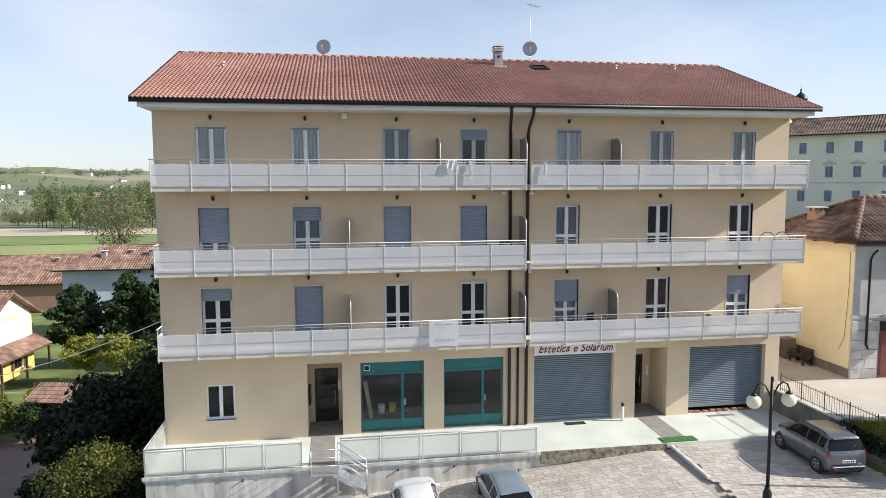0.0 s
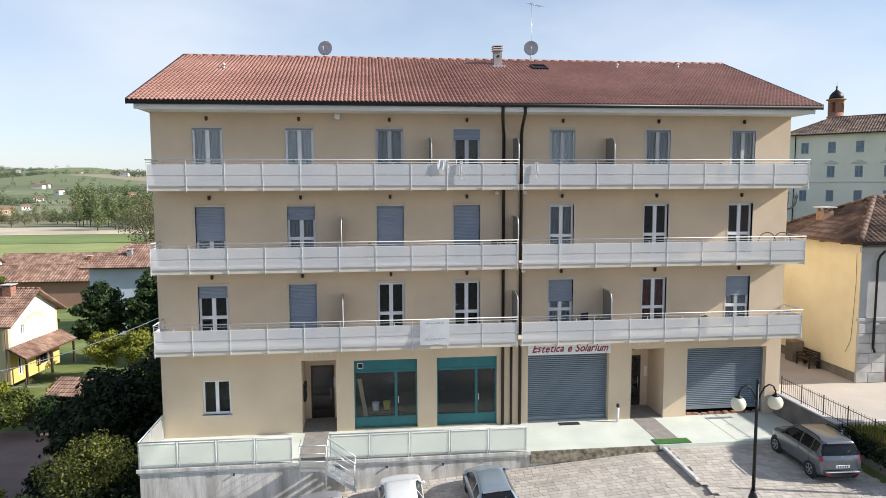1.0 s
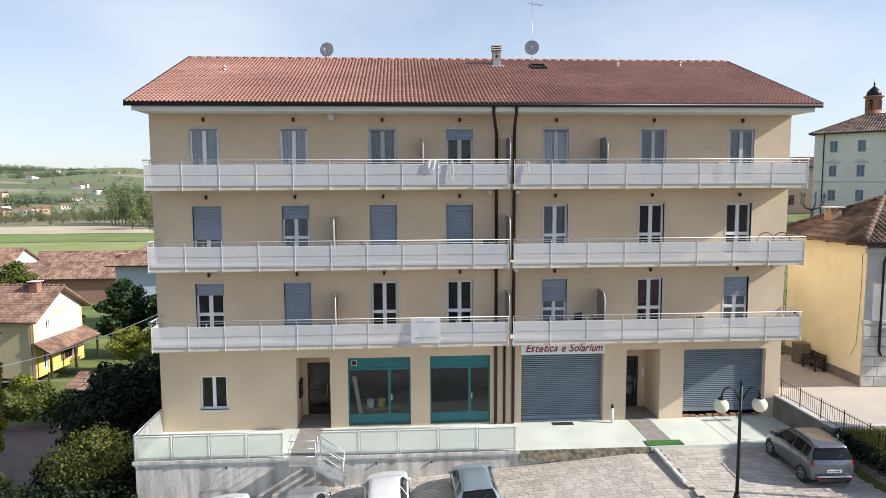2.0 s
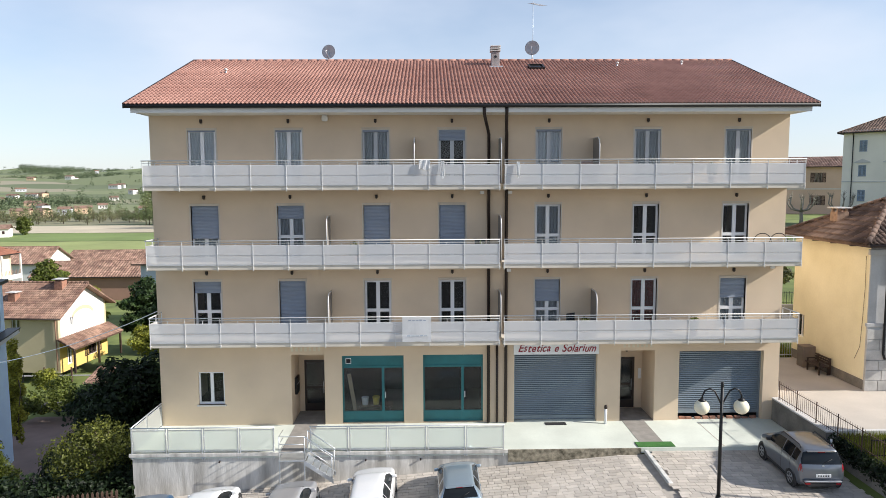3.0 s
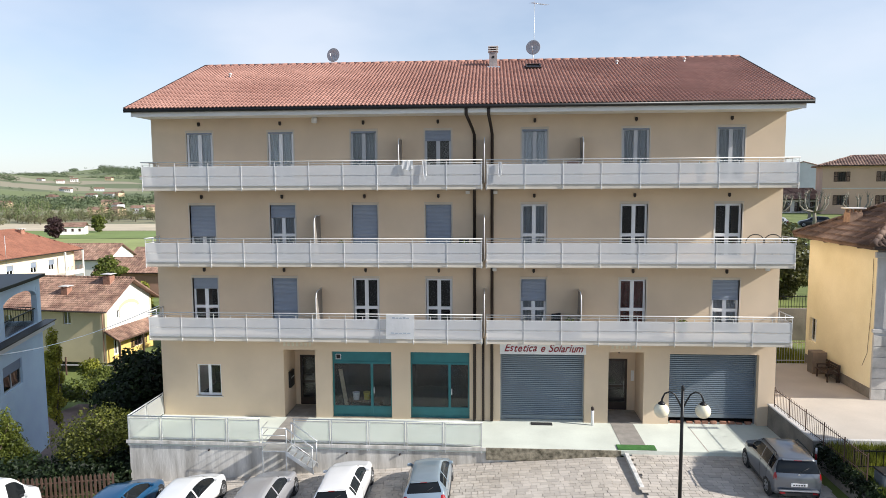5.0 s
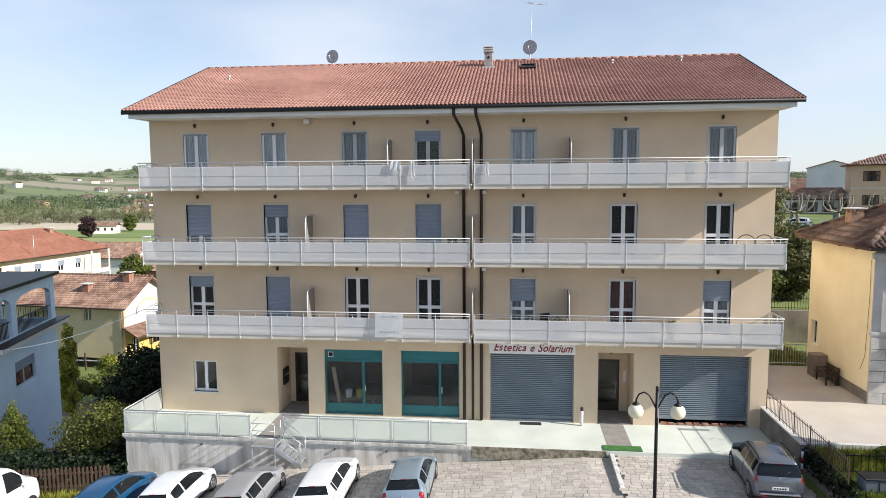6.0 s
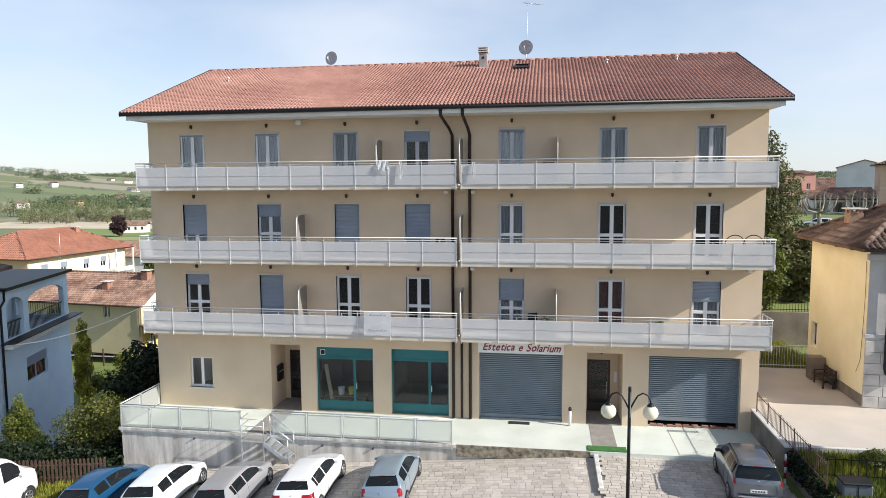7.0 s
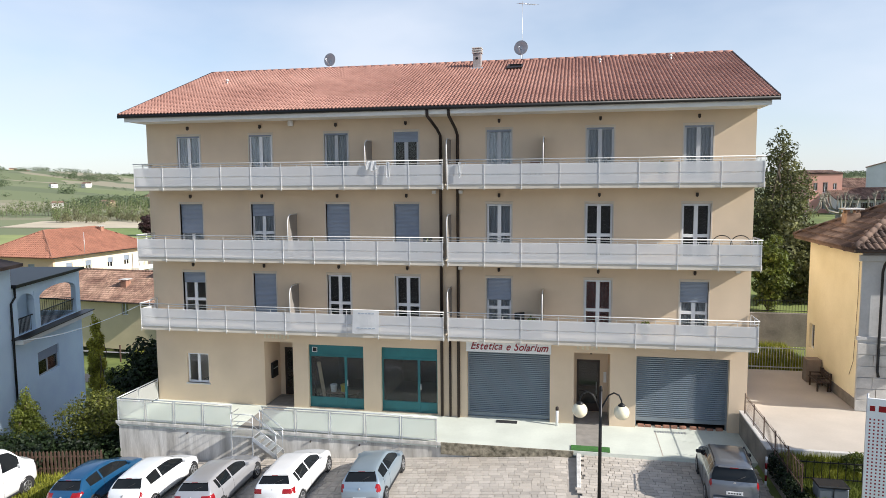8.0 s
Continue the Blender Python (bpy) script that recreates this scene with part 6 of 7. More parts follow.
fl, fb = dwelling("apartment_house", "cream apartment house with a broad red hip roof", -71.2, 80.4, -9.5, 12.5, 18.5, 0.05, -6, M_PEACH, M_TILE_RED, 2.9, 0.9, "y", 0.75,
                  openings=tuple(("E", u, z, 1.1, 1.5, "roller") for u in (2.2, 5.6, 9.8, 13.2) for z in (-2.9, -6.3)) + (("S", 3.0, -2.9, 1.2, 1.5, "roller"), ("S", 8.0, -2.9, 1.2, 1.5, "roller")),
                  chimneys=((14.0, 5.0, 0.7, 0.8, M_BRICK),), tile=(0.4, 0.5), east=mat("warm_cream_plaster", (0.80, 0.68, 0.52), 0.9, var=0.08, scale=0.4, bump=0.15))
fE = fb @ pose(12.5, 0, 0, 0, 0, 90)
for z in (-3.6, -6.8):
    b = part("balcony", moved(box(14.6, -1.6, z - 0.3, 18.6, -0.01, z), fE), M_WHITEWALL, fl)
    part("balcony_wall", moved(box(14.6, -1.6, z, 18.6, -1.5, z + 0.35), fE), M_WHITEWALL, b)
    for i in range(14):
        part("bar", moved(box(14.7 + 0.28 * i, -1.57, z + 0.35, 14.74 + 0.28 * i, -1.53, z + 1.0), fE), M_BROWNWALL, b)
for u in (14.7, 18.4):
    part("balcony_post", moved(box(u, -1.6, -9, u + 0.2, -1.4, -0.4), fE), M_WHITEWALL, fl)
part("mast", moved(tube([(5.0, -0.6, -1.0), (5.0, -0.6, 2.8)], 0.04, 6), fE), M_GALV, fl)

dwelling("grey_blue_house", "pale grey-blue house with brown tile roof and chimneys", -31.8, 82.8, -8.5, 15.1, 10.0, 0.0, 0, mat("pale_grey_blue_plaster", (0.52, 0.58, 0.68), 0.9, var=0.1, scale=0.4), M_TILE_OLD, 2.0, 0.8, "x", 0.7,
         openings=(("S", 7.6, -1.0, 1.1, 1.0, "plain"),), chimneys=((4.0, 2.2, 0.6, 0.8, M_CHIM), (7.0, 3.0, 0.5, 0.5, M_CHIM), (9.4, 2.4, 0.6, 0.8, M_CHIM)), tile=(0.3, 0.5))
dwelling("long_barn", "long low brown barn with red-brown tile roof", -66.0, 118.0, -11.0, 26.0, 9.0, -6.4, 0, M_BROWNWALL, M_TILE_OLD, 2.0, 0.6, "x", 0, tile=(0.5, 0.7), category="barn")
dwelling("barn", "brown barn with weathered red roof", -76.0, 146.0, -12.5, 34.0, 12.0, -8.0, 0, M_BROWNWALL, M_TILE_OLD, 2.8, 0.6, "x", 0, openings=(("S", 16.0, -11.0, 3.0, 1.6, "plain"),), chimneys=((18, 3.5, 0.7, 0.9, M_BRICK),), tile=(0.5, 0.7), category="barn")
dwelling("village_house", "white gabled village house with a grey-brown roof", -87.0, 132.0, -12.0, 15.0, 10.0, -5.6, 0, M_WHITEWALL, M_TILE_OLD, 2.6, 0.6, "x", 0, openings=(("E", 2.8, -6.8, 0.7, 0.9, "plain"), ("E", 6.2, -6.8, 0.7, 0.9, "plain")), chimneys=((4, 3, 0.7, 0.8, M_BRICK),), tile=(0.5, 0.7))
cp = thing("carport", "small tiled carport on wooden posts", "carport", (-19, 46, -6.6))
CP = Matrix.Translation((-20.7, 47.6, 0)) @ pose(0, 0, 0, 0, 0, -14)
for u in (0.2, 3.8):
    for v in (0.2, 2.8):
        part("post", moved(box(u - 0.08, v - 0.08, -7.2, u + 0.08, v + 0.08, -4.95), CP), M_WOODDARK, cp)
part("roof_deck", moved(prism([(-0.3, -5.1), (1.5, -4.3), (3.3, -5.1), (3.3, -5.0), (1.5, -4.2), (-0.3, -5.0)], 4.6, pose(4.3, 0, 0, 0, 0, 90)), CP), M_WOOD, cp)
C3 = CP.to_3x3()
part("roof_tiles", tiles("roof_tiles", CP @ Vector((-0.35, -0.35, -5.0)), C3 @ Vector((1, 0, 0)), C3 @ Vector((0, 1.85, 0.82)), 4.7, 2.02, M_TILE_OLD, 0.22, 0.4), M_TILE_OLD, cp, kind="stuff")

# ---- the old town on the higher side ----
pz, pb = dwelling("palazzo", "pale green three-storey palazzo with grey-blue shutters and dark roof", 62.3, 92.9, 2.6, 43.0, 10.7, 16.5, -48, M_PALAZZO, M_TILE_DARK, 2.4, 0.62, "x", 0.9,
                  openings=tuple(("S", 2.0 + 3.44 * i, z, 0.96, 1.53, "shutters") for i in range(12) for z in (6.8, 10.2, 13.6)), tile=(0.36, 0.55))
for i in range(12):
    u = 2.0 + 3.44 * i + 0.48
    part("pediment", prism([(u - 0.95, 12.05), (u + 0.95, 12.05), (u + 0.95, 12.17), (u, 12.6), (u - 0.95, 12.17)], 0.14, pb @ pose(0, -0.14, 0)), M_STONE, pz)
part("string_course", moved(box(0, -0.08, 9.4, 43, -0.002, 9.55), pb), M_STONE, pz)
part("cornice", moved(box(-0.15, -0.24, 16.2, 43.15, -0.002, 16.5), pb), M_STONE, pz)
part("downpipe", moved(tube([(1.25, -0.12, 16.2), (1.25, -0.12, 2.8)], 0.07, 6), pb), M_BLACK, pz)
TX, TYY = 174.0, 235.0
tw = thing("bell_turret", "brick bell turret with open arches and a small dark dome", "tower", (TX, TYY, 7))
part("drum", lathe([(2.6, 7.0), (2.6, 33.2), (3.0, 33.4), (3.0, 33.9), (2.6, 34.0), (2.6, 35.2)], (TX, TYY, 0), 8), M_BRICK, tw)
for k in range(4):
    a = math.pi / 4 + math.pi / 2 * k + 0.5
    part("pier", moved(box(-0.75, -0.5, 35.2, 0.75, 0.5, 39.6), pose(TX + 2.0 * math.cos(a), TYY + 2.0 * math.sin(a), 0, 0, 0, math.degrees(a) + 90)), M_BRICK, tw)
    a += math.pi / 4
    part("arch_head", moved(prism([(-1.1, 0), (-0.95, 0.5), (-0.5, 0.9), (0, 1.0), (0.5, 0.9), (0.95, 0.5), (1.1, 0), (1.1, 1.6), (-1.1, 1.6)], 0.6, pose(0, -0.3, 38.0)), pose(TX + 1.85 * math.cos(a), TYY + 1.85 * math.sin(a), 0, 0, 0, math.degrees(a) + 90)), M_BRICK, tw)
part("cornice", lathe([(2.5, 0), (3.3, 0.2), (3.3, 0.6), (2.7, 0.7)], (TX, TYY, 39.6), 16), M_BRICK, tw)
part("dome", lathe([(2.3, 0), (2.45, 0.6), (2.2, 1.4), (1.5, 2.3), (0.7, 3.0), (0.32, 3.4), (0.25, 3.9)], (TX, TYY, 40.3), 16), M_BLACK, tw)
part("spire", lathe([(0.22, 0), (0.34, 0.5), (0.08, 0.9), (0.03, 2.4)], (TX, TYY, 44.2), 8), M_BLACK, tw)
br_, bb = dwelling("peach_house", "long peach house with dark brown shutters and tiled roof", 71.5, 134.5, 2.5, 36.0, 13.0, 12.7, -20, mat("rosy_brown_plaster", (0.58, 0.41, 0.31), 0.9, var=0.08, scale=0.3, bump=0.15), M_TILE_OLD, 1.8, 0.9, "x", 0.9,
         openings=tuple(("S", 2.6 + 7.0 * i, z, 1.35, 1.9, "brown") for i in range(5) for z in (4.9, 9.4)), tile=(0.5, 0.8))
part("string_course", moved(box(0, -0.06, 8.0, 36, -0.002, 8.2), bb), M_STONE, br_)
dwelling("salmon_house", "salmon-pink town house with a flat white parapet", 57.2, 142.0, 2.5, 6.2, 9.0, 11.0, 6, M_PINK, M_TILE_OLD, 0.5, 0.1, "x", 0, openings=(("S", 0.8, 7.6, 0.8, 1.5, "plain"), ("S", 2.6, 7.2, 0.9, 2.0, "plain"), ("S", 4.5, 7.8, 0.7, 1.2, "plain"), ("S", 2.6, 4.0, 0.9, 2.0, "plain")), tile=(0.5, 0.8))
dwelling("tall_grey_house", "tall blank grey-white house end with a tiled roof", 86.6, 192.0, 2.5, 12.6, 16.0, 13.0, -23, M_PALEGREY, M_TILE_OLD, 1.9, 0.2, "y", 0, tile=(0.5, 0.8))
dwelling("white_row_house", "low white row house with a red-brown tiled roof", 61.5, 139.0, 2.5, 13.0, 9.0, 6.2, 6, M_WHITEWALL, M_TILE_OLD, 1.8, 0.7, "x", 0, openings=tuple(("S", 1.5 + 3.2 * i, 3.4, 1.1, 1.9, "brown") for i in range(4)), tile=(0.4, 0.6))
dwelling("town_house", "red-brown roofed white town house", 73.0, 205.0, 2.5, 34.0, 10.0, 7.6, 8, M_WHITEWALL, M_TILE_OLD, 2.6, 0.6, "x", 0, openings=tuple(("S", 2.0 + 4.2 * i, 5.2, 1.2, 1.8, "brown") for i in range(6)), tile=(0.6, 0.9))
solo("road", moved(box(-6, -4, 0, 45, 4, 0.06), pose(42, 100, 3.0, 0, 0, -20)), M_ASPHALT, "grey asphalt street under the pollarded trees", "street", kind="structure")



# ---- plants ----
def leaf_mesh(name, clumps, count, size, material, seed=1, shell=0.55, droop=0.0):
    """Many small bent leaves scattered through overlapping clumps (x, y, z, rx, rz)."""
    rng = np.random.default_rng(seed)
    cl = np.array(clumps, dtype=float)
    wgt = cl[:, 3] ** 2 * cl[:, 4]
    pick = rng.choice(len(cl), count, p=wgt / wgt.sum())
    v = rng.normal(size=(count, 3))
    v /= np.linalg.norm(v, axis=1)[:, None]
    rad = shell + (1.08 - shell) * rng.random(count) ** 0.7
    rad *= 1 + 0.18 * np.sin(v[:, 0] * 7 + pick) * np.cos(v[:, 2] * 6 + 2 * pick)
    p = cl[pick, :3] + v * rad[:, None] * np.stack([cl[pick, 3], cl[pick, 3], cl[pick, 4]], 1)
    n = v * 0.8 + rng.normal(size=(count, 3)) * 0.6 + np.array([0, 0, 0.35])
    n /= np.linalg.norm(n, axis=1)[:, None]
    a = np.cross(n, rng.normal(size=(count, 3)))
    a /= np.linalg.norm(a, axis=1)[:, None] + 1e-9
    a[:, 2] -= droop
    b = np.cross(n, a)
    s = size * rng.uniform(0.6, 1.35, count)[:, None]
    tip, base = p + a * s, p - a * s
    l, r = p + b * s * 0.55 + n * s * 0.12, p - b * s * 0.55 + n * s * 0.12
    verts = np.stack([base, r, tip, l], 1).reshape(-1, 3)
    faces = np.arange(count * 4).reshape(-1, 4)
    return arrays_mesh(name, verts, faces, material)


def limbs(base, r0, targets, bm=None, seed=1):
    rng = random.Random(seed)
    bm = bm or bmesh.new()
    base = Vector(base)
    for t in targets:
        t = Vector(t)
        mid = base.lerp(t, 0.5) + Vector((rng.uniform(-0.15, 0.15), rng.uniform(-0.15, 0.15), 0.12)) * (t - base).length
        tube([base, base.lerp(mid, 0.5), mid, mid.lerp(t, 0.6), t], r0, 6, bm, r1=r0 * 0.25)
    return bm


def tree(name, label, x, y, z0, h, r, material, leaves, size, seed, shape="round", trunk=0.12, clear=0.2, category="tree", bark=None, n=14, group=""):
    rng = random.Random(seed)
    t = thing(name, label, category, (x, y, z0), group)
    clumps = []
    for i in range(n):
        f = (i + 0.5) / n
        zz = z0 + h * (clear + (1 - clear) * f)
        if shape == "cone":
            rr = r * (1.05 - f) ** 0.8
        elif shape == "taper":
            rr = r * min(1.0, (1.08 - f) ** 0.75 * 1.25) * (0.85 + 0.3 * (i % 3 == 0))
        elif shape == "column":
            rr = r * math.sin(math.pi * (0.12 + 0.83 * f)) ** 0.6
        else:
            rr = r * math.sin(math.pi * (0.1 + 0.8 * f)) ** 0.7
        a = i * 2.4 + rng.uniform(-0.4, 0.4)
        off = rr * rng.uniform(0.25, 0.65)
        clumps.append((x + off * math.cos(a), y + off * math.sin(a), zz, rr * rng.uniform(0.45, 0.65), max(0.25 * r, h * (1 - clear) / n * rng.uniform(1.0, 1.8))))
    bm = tube([(x, y, z0 - 0.2), (x + 0.03 * h, y, z0 + h * 0.3), (x - 0.02 * h, y + 0.02 * h, z0 + h * 0.62), (x, y, z0 + h * 0.9)], trunk, 8, r1=trunk * 0.2)
    limbs((x, y, z0 + h * clear * 0.8), trunk * 0.55, [c[:3] for c in clumps[::2]], bm, seed)
    part("trunk", bm, bark or M_BARK, t)
    part("crown", leaf_mesh("crown", clumps, leaves, size, material, seed), material, t)
    return t


tree("garden_tree", "small yellow-green tree with an open leafy crown", -8.6, 24.3, -2.5, 2.75, 1.65, leafmat("olive_leaf", (0.06, 0.072, 0.010), (0.13, 0.14, 0.024)), 6000, 0.06, 11, clear=0.3, trunk=0.06, n=20)
tree("laurel_tree", "large dark evergreen bush beside the building", -9.7, 31.0, -4.6, 5.6, 2.9, M_LEAFSHADED, 15000, 0.13, 12, clear=0.03, trunk=0.2, n=22)
tree("laurel_tree", "large dark evergreen bush beside the building", -12.2, 34.8, -5.4, 4.9, 2.7, M_LEAFSHADED, 9000, 0.14, 13, clear=0.03, trunk=0.2, n=18)
tree("laurel_tree", "dark evergreen bush behind the building's corner", -9.4, 37.0, -5.2, 5.8, 2.6, M_LEAFSHADED, 8000, 0.14, 14, clear=0.05, trunk=0.2, n=18)
tree("yew_tree", "dark dense evergreen tree in the garden", -25.6, 69.8, -6.9, 6.2, 2.6, M_LEAFYEW, 9000, 0.2, 15, clear=0.05, trunk=0.25, n=20)
tree("yew_tree", "dark dense evergreen tree in the garden", -20.6, 69.0, -6.9, 7.4, 2.5, M_LEAFYEW, 9000, 0.2, 16, clear=0.05, trunk=0.25, n=20)
tree("yew_tree", "tall dark conifer behind the building", -17.4, 68.0, -6.9, 9.4, 2.6, M_LEAFYEW, 8000, 0.22, 17, "cone", clear=0.05, trunk=0.25, n=20)
tree("garden_shrub", "fresh green rounded garden shrub on the lawn", -22.6, 62.6, -6.8, 2.8, 1.9, M_LEAFYEL, 4200, 0.13, 18, clear=0.05, trunk=0.08, category="shrub")
tree("garden_shrub", "fresh green rounded garden shrub on the lawn", -19.4, 61.5, -6.8, 3.2, 1.9, M_LEAFYEL, 3600, 0.13, 19, clear=0.05, trunk=0.08, category="shrub")
tree("garden_shrub", "fresh green rounded garden shrub on the lawn", -16.8, 58.5, -6.8, 3.0, 1.7, M_LEAF, 3600, 0.13, 33, clear=0.05, trunk=0.08, category="shrub")
tree("fruit_tree", "fresh green fruit tree in the village garden", -33.0, 72.0, -7.2, 5.2, 2.2, M_LEAFYEL, 3600, 0.2, 20, clear=0.25, trunk=0.12)
tree("fruit_tree", "bright green leafy tree among the roofs", -55.5, 104.0, -9.2, 6.9, 2.6, M_LEAF, 3600, 0.26, 22, clear=0.2, trunk=0.15)
tree("thuja", "yellow-green clipped conical thuja by the fence", -13.7, 25.6, -3.8, 3.5, 1.45, leafmat("thuja_leaf", (0.06, 0.085, 0.010), (0.14, 0.16, 0.022)), 30000, 0.05, 23, "cone", clear=0.0, trunk=0.08, category="conifer", n=22)
# Yellow leaf colour brightened to stand in for sun on the cypress.
tree("slim_cypress", "slim yellow-green cypress at the blue house corner", -22.2, 41.2, -6.6, 6.5, 0.62, leafmat("sun_brightened_cypress_leaf", (0.30, 0.28, 0.03), (0.44, 0.40, 0.06)), 6500, 0.1, 24, "column", clear=0.0, trunk=0.08, category="conifer", n=18)
tree("magnolia", "tall glossy evergreen magnolia behind the garden wall", 27.4, 54.0, relief(27.4, 54.0) - 0.1, 10.8, 3.0, M_LEAFMAG, 19000, 0.115, 25, "taper", clear=0.06, trunk=0.22, n=34)
tree("garden_shrub", "reddish green shrub behind the garden railing", 22.6, 38.6, 2.1, 4.2, 1.2, M_LEAF, 3600, 0.11, 26, clear=0.05, trunk=0.06, category="shrub")
tree("evergreen_bush", "dense glossy evergreen bush behind the garden railing", 25.2, 42.0, relief(25.2, 42.0) - 0.1, 4.6, 2.3, M_LEAFMAG, 9000, 0.14, 34, clear=0.03, trunk=0.1, category="shrub", n=18)
# Never in view: added to cast the round shadow across the yard.
rt = thing("unseen_shade_tree", "unseen flat-headed tree beyond the courtyard, shaped to cast the yard's round shadow", "tree", (28.1, 18.9, 0.3))
part("trunk", limbs((28.1, 18.9, 5.6), 0.08, [(28.1 + 0.6 * math.cos(k), 18.9 + 0.6 * math.sin(k), 6.9) for k in range(6)], tube([(28.1, 18.9, 0.2), (28.15, 18.85, 3.0), (28.1, 18.9, 5.7)], 0.13, 8, r1=0.09)), M_BARK, rt)
part("crown", leaf_mesh("crown", [(28.1 + 0.7 * math.cos(k * 0.9), 18.9 + 0.7 * math.sin(k * 0.9), 6.95 + 0.08 * (k % 3), 0.55, 0.42) for k in range(7)] + [(28.1, 18.9, 7.05, 0.85, 0.5)], 42000, 0.24, M_LEAF, 27, 0.1), M_LEAF, rt)
tree("purple_plum", "dark purple-leaved plum tree by the fields", -189.0, 288.0, -14.0, 9.0, 4.4, M_LEAFPURPLE, 2600, 0.5, 28, clear=0.1, trunk=0.25)
tree("flowering_shrub", "small green shrub with red blossom in the lane", -15.2, 36.6, -5.4, 1.7, 0.75, M_LEAF, 1500, 0.08, 29, clear=0.1, trunk=0.04, category="shrub")
part("blossom", leaf_mesh("blossom", [(-15.2, 36.6, -3.95, 0.45, 0.3)], 160, 0.07, M_BLOOM, 30), M_BLOOM, bpy.data.objects["flowering_shrub"])
tree("broad_tree", "broad budding brownish tree beyond the roofs", -62.5, 205.0, -13.2, 20.0, 9.5, M_LEAFTAN, 4600, 0.30, 31, clear=0.2, trunk=0.5, n=24)
tree("broad_tree", "dense dark green round tree by the fields", -195.0, 332.0, -14.0, 8.0, 4.0, M_LEAF, 2600, 0.45, 32, clear=0.02, trunk=0.3)


def hedge(name, label, x0, y0, x1, y1, z, h, w, material, count, size, seed):
    n = max(3, int(math.hypot(x1 - x0, y1 - y0) / (w * 0.9)))
    cl = [(lerp(x0, x1, i / (n - 1)), lerp(y0, y1, i / (n - 1)), z + h * 0.5, w, h * 0.55) for i in range(n)]
    solo(name, leaf_mesh(name, cl, count, size, material, seed), material, label, "hedge")


hedge("hedge", "low green hedge along the picket fence", -13.5, 21.6, -9.5, 22.0, -2.7, 1.3, 0.7, M_LEAFSHADED, 5200, 0.08, 41)
tree("garden_shrub", "round green shrub in the garden below the cream house", -23.8, 49.6, -6.9, 1.7, 1.2, M_LEAF, 2600, 0.1, 61, clear=0.05, trunk=0.05, category="shrub")
tree("garden_shrub", "round green shrub in the garden below the cream house", -20.4, 47.2, -6.9, 1.9, 1.3, M_LEAFYEW, 2600, 0.1, 62, clear=0.05, trunk=0.05, category="shrub")
tree("garden_shrub", "yellow-green shrub in the garden below the cream house", -26.6, 52.4, -6.9, 1.5, 1.1, M_LEAFYEL, 2200, 0.1, 63, clear=0.05, trunk=0.05, category="shrub")
hedge("ivy", "dark ivy and weeds over the kerb wall by the fence", 18.42, 18.4, 18.45, 21.6, -0.15, 0.7, 0.24, M_LEAFSHADED, 2600, 0.06, 48)
# Two added leaf masses stand in for the black shade behind the fence.
hedge("hedge", "added dark leaf mass standing in for shade behind the picket fence", -13.5, 22.6, -7.3, 23.2, -2.75, 1.5, 0.9, M_LEAFSHADED, 7000, 0.09, 46)
hedge("hedge", "added dark leaf mass standing in for shade at the terrace end", -7.6, 23.6, -7.9, 26.8, -2.8, 1.5, 0.8, M_LEAFSHADED, 4200, 0.09, 47)
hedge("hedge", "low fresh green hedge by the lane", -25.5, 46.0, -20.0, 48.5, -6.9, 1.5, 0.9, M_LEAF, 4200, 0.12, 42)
hedge("hedge", "dark hedge along the shaded lane", -12.0, 28.0, -10.5, 26.0, -3.9, 1.8, 0.9, M_LEAFSHADED, 3600, 0.1, 43)
hedge("hedge", "yellow-green hedge beside the lawn", -22.5, 53.0, -14.0, 49.5, -6.9, 1.3, 0.9, M_LEAFYEL, 4200, 0.13, 44)
hedge("hedge", "dark hedge bordering the sports field", -82.0, 190.0, -40.0, 196.0, -13.2, 2.6, 1.6, M_LEAFSHADED, 3200, 0.4, 45)

pf = thing("picket_fence", "brown wooden picket fence at the lawn's edge", "fence", (-10, 21, -2.2))
for i in range(44):
    f = i / 43
    x, y = lerp(-13.4, -6.75, f), lerp(20.7, 21.9, f)
    z = relief(x, y)
    part("picket", moved(prism([(-0.04, 0), (0.04, 0), (0.04, 1.0), (0, 1.07), (-0.04, 1.0)], 0.02), pose(x, y, z - 0.05, 0, 0, 10)), M_WOOD, pf)
for k in range(2):
    part("rail", tube([(-13.4, 20.74, relief(-13.4, 20.7) + 0.25 + 0.5 * k), (-10, 21.35, relief(-10, 21.3) + 0.25 + 0.5 * k), (-6.75, 21.94, relief(-6.75, 21.9) + 0.25 + 0.5 * k)], 0.03, 5), M_WOOD, pf)


def patch(name, label, x0, x1, y0, y1, material, lift=0.035, category="lane"):
    nx, ny = int((x1 - x0) / 0.8) + 2, int((y1 - y0) / 0.8) + 2
    vs = [(lerp(x0, x1, i / (nx - 1)), lerp(y0, y1, j / (ny - 1)), 0) for j in range(ny) for i in range(nx)]
    vs = [(x, y, relief(x, y) + lift) for x, y, _ in vs]
    fs = [(j * nx + i, j * nx + i + 1, (j + 1) * nx + i + 1, (j + 1) * nx + i) for j in range(ny - 1) for i in range(nx - 1)]
    return solo(name, arrays_mesh(name, vs, fs, material, True), material, label, category, kind="structure")


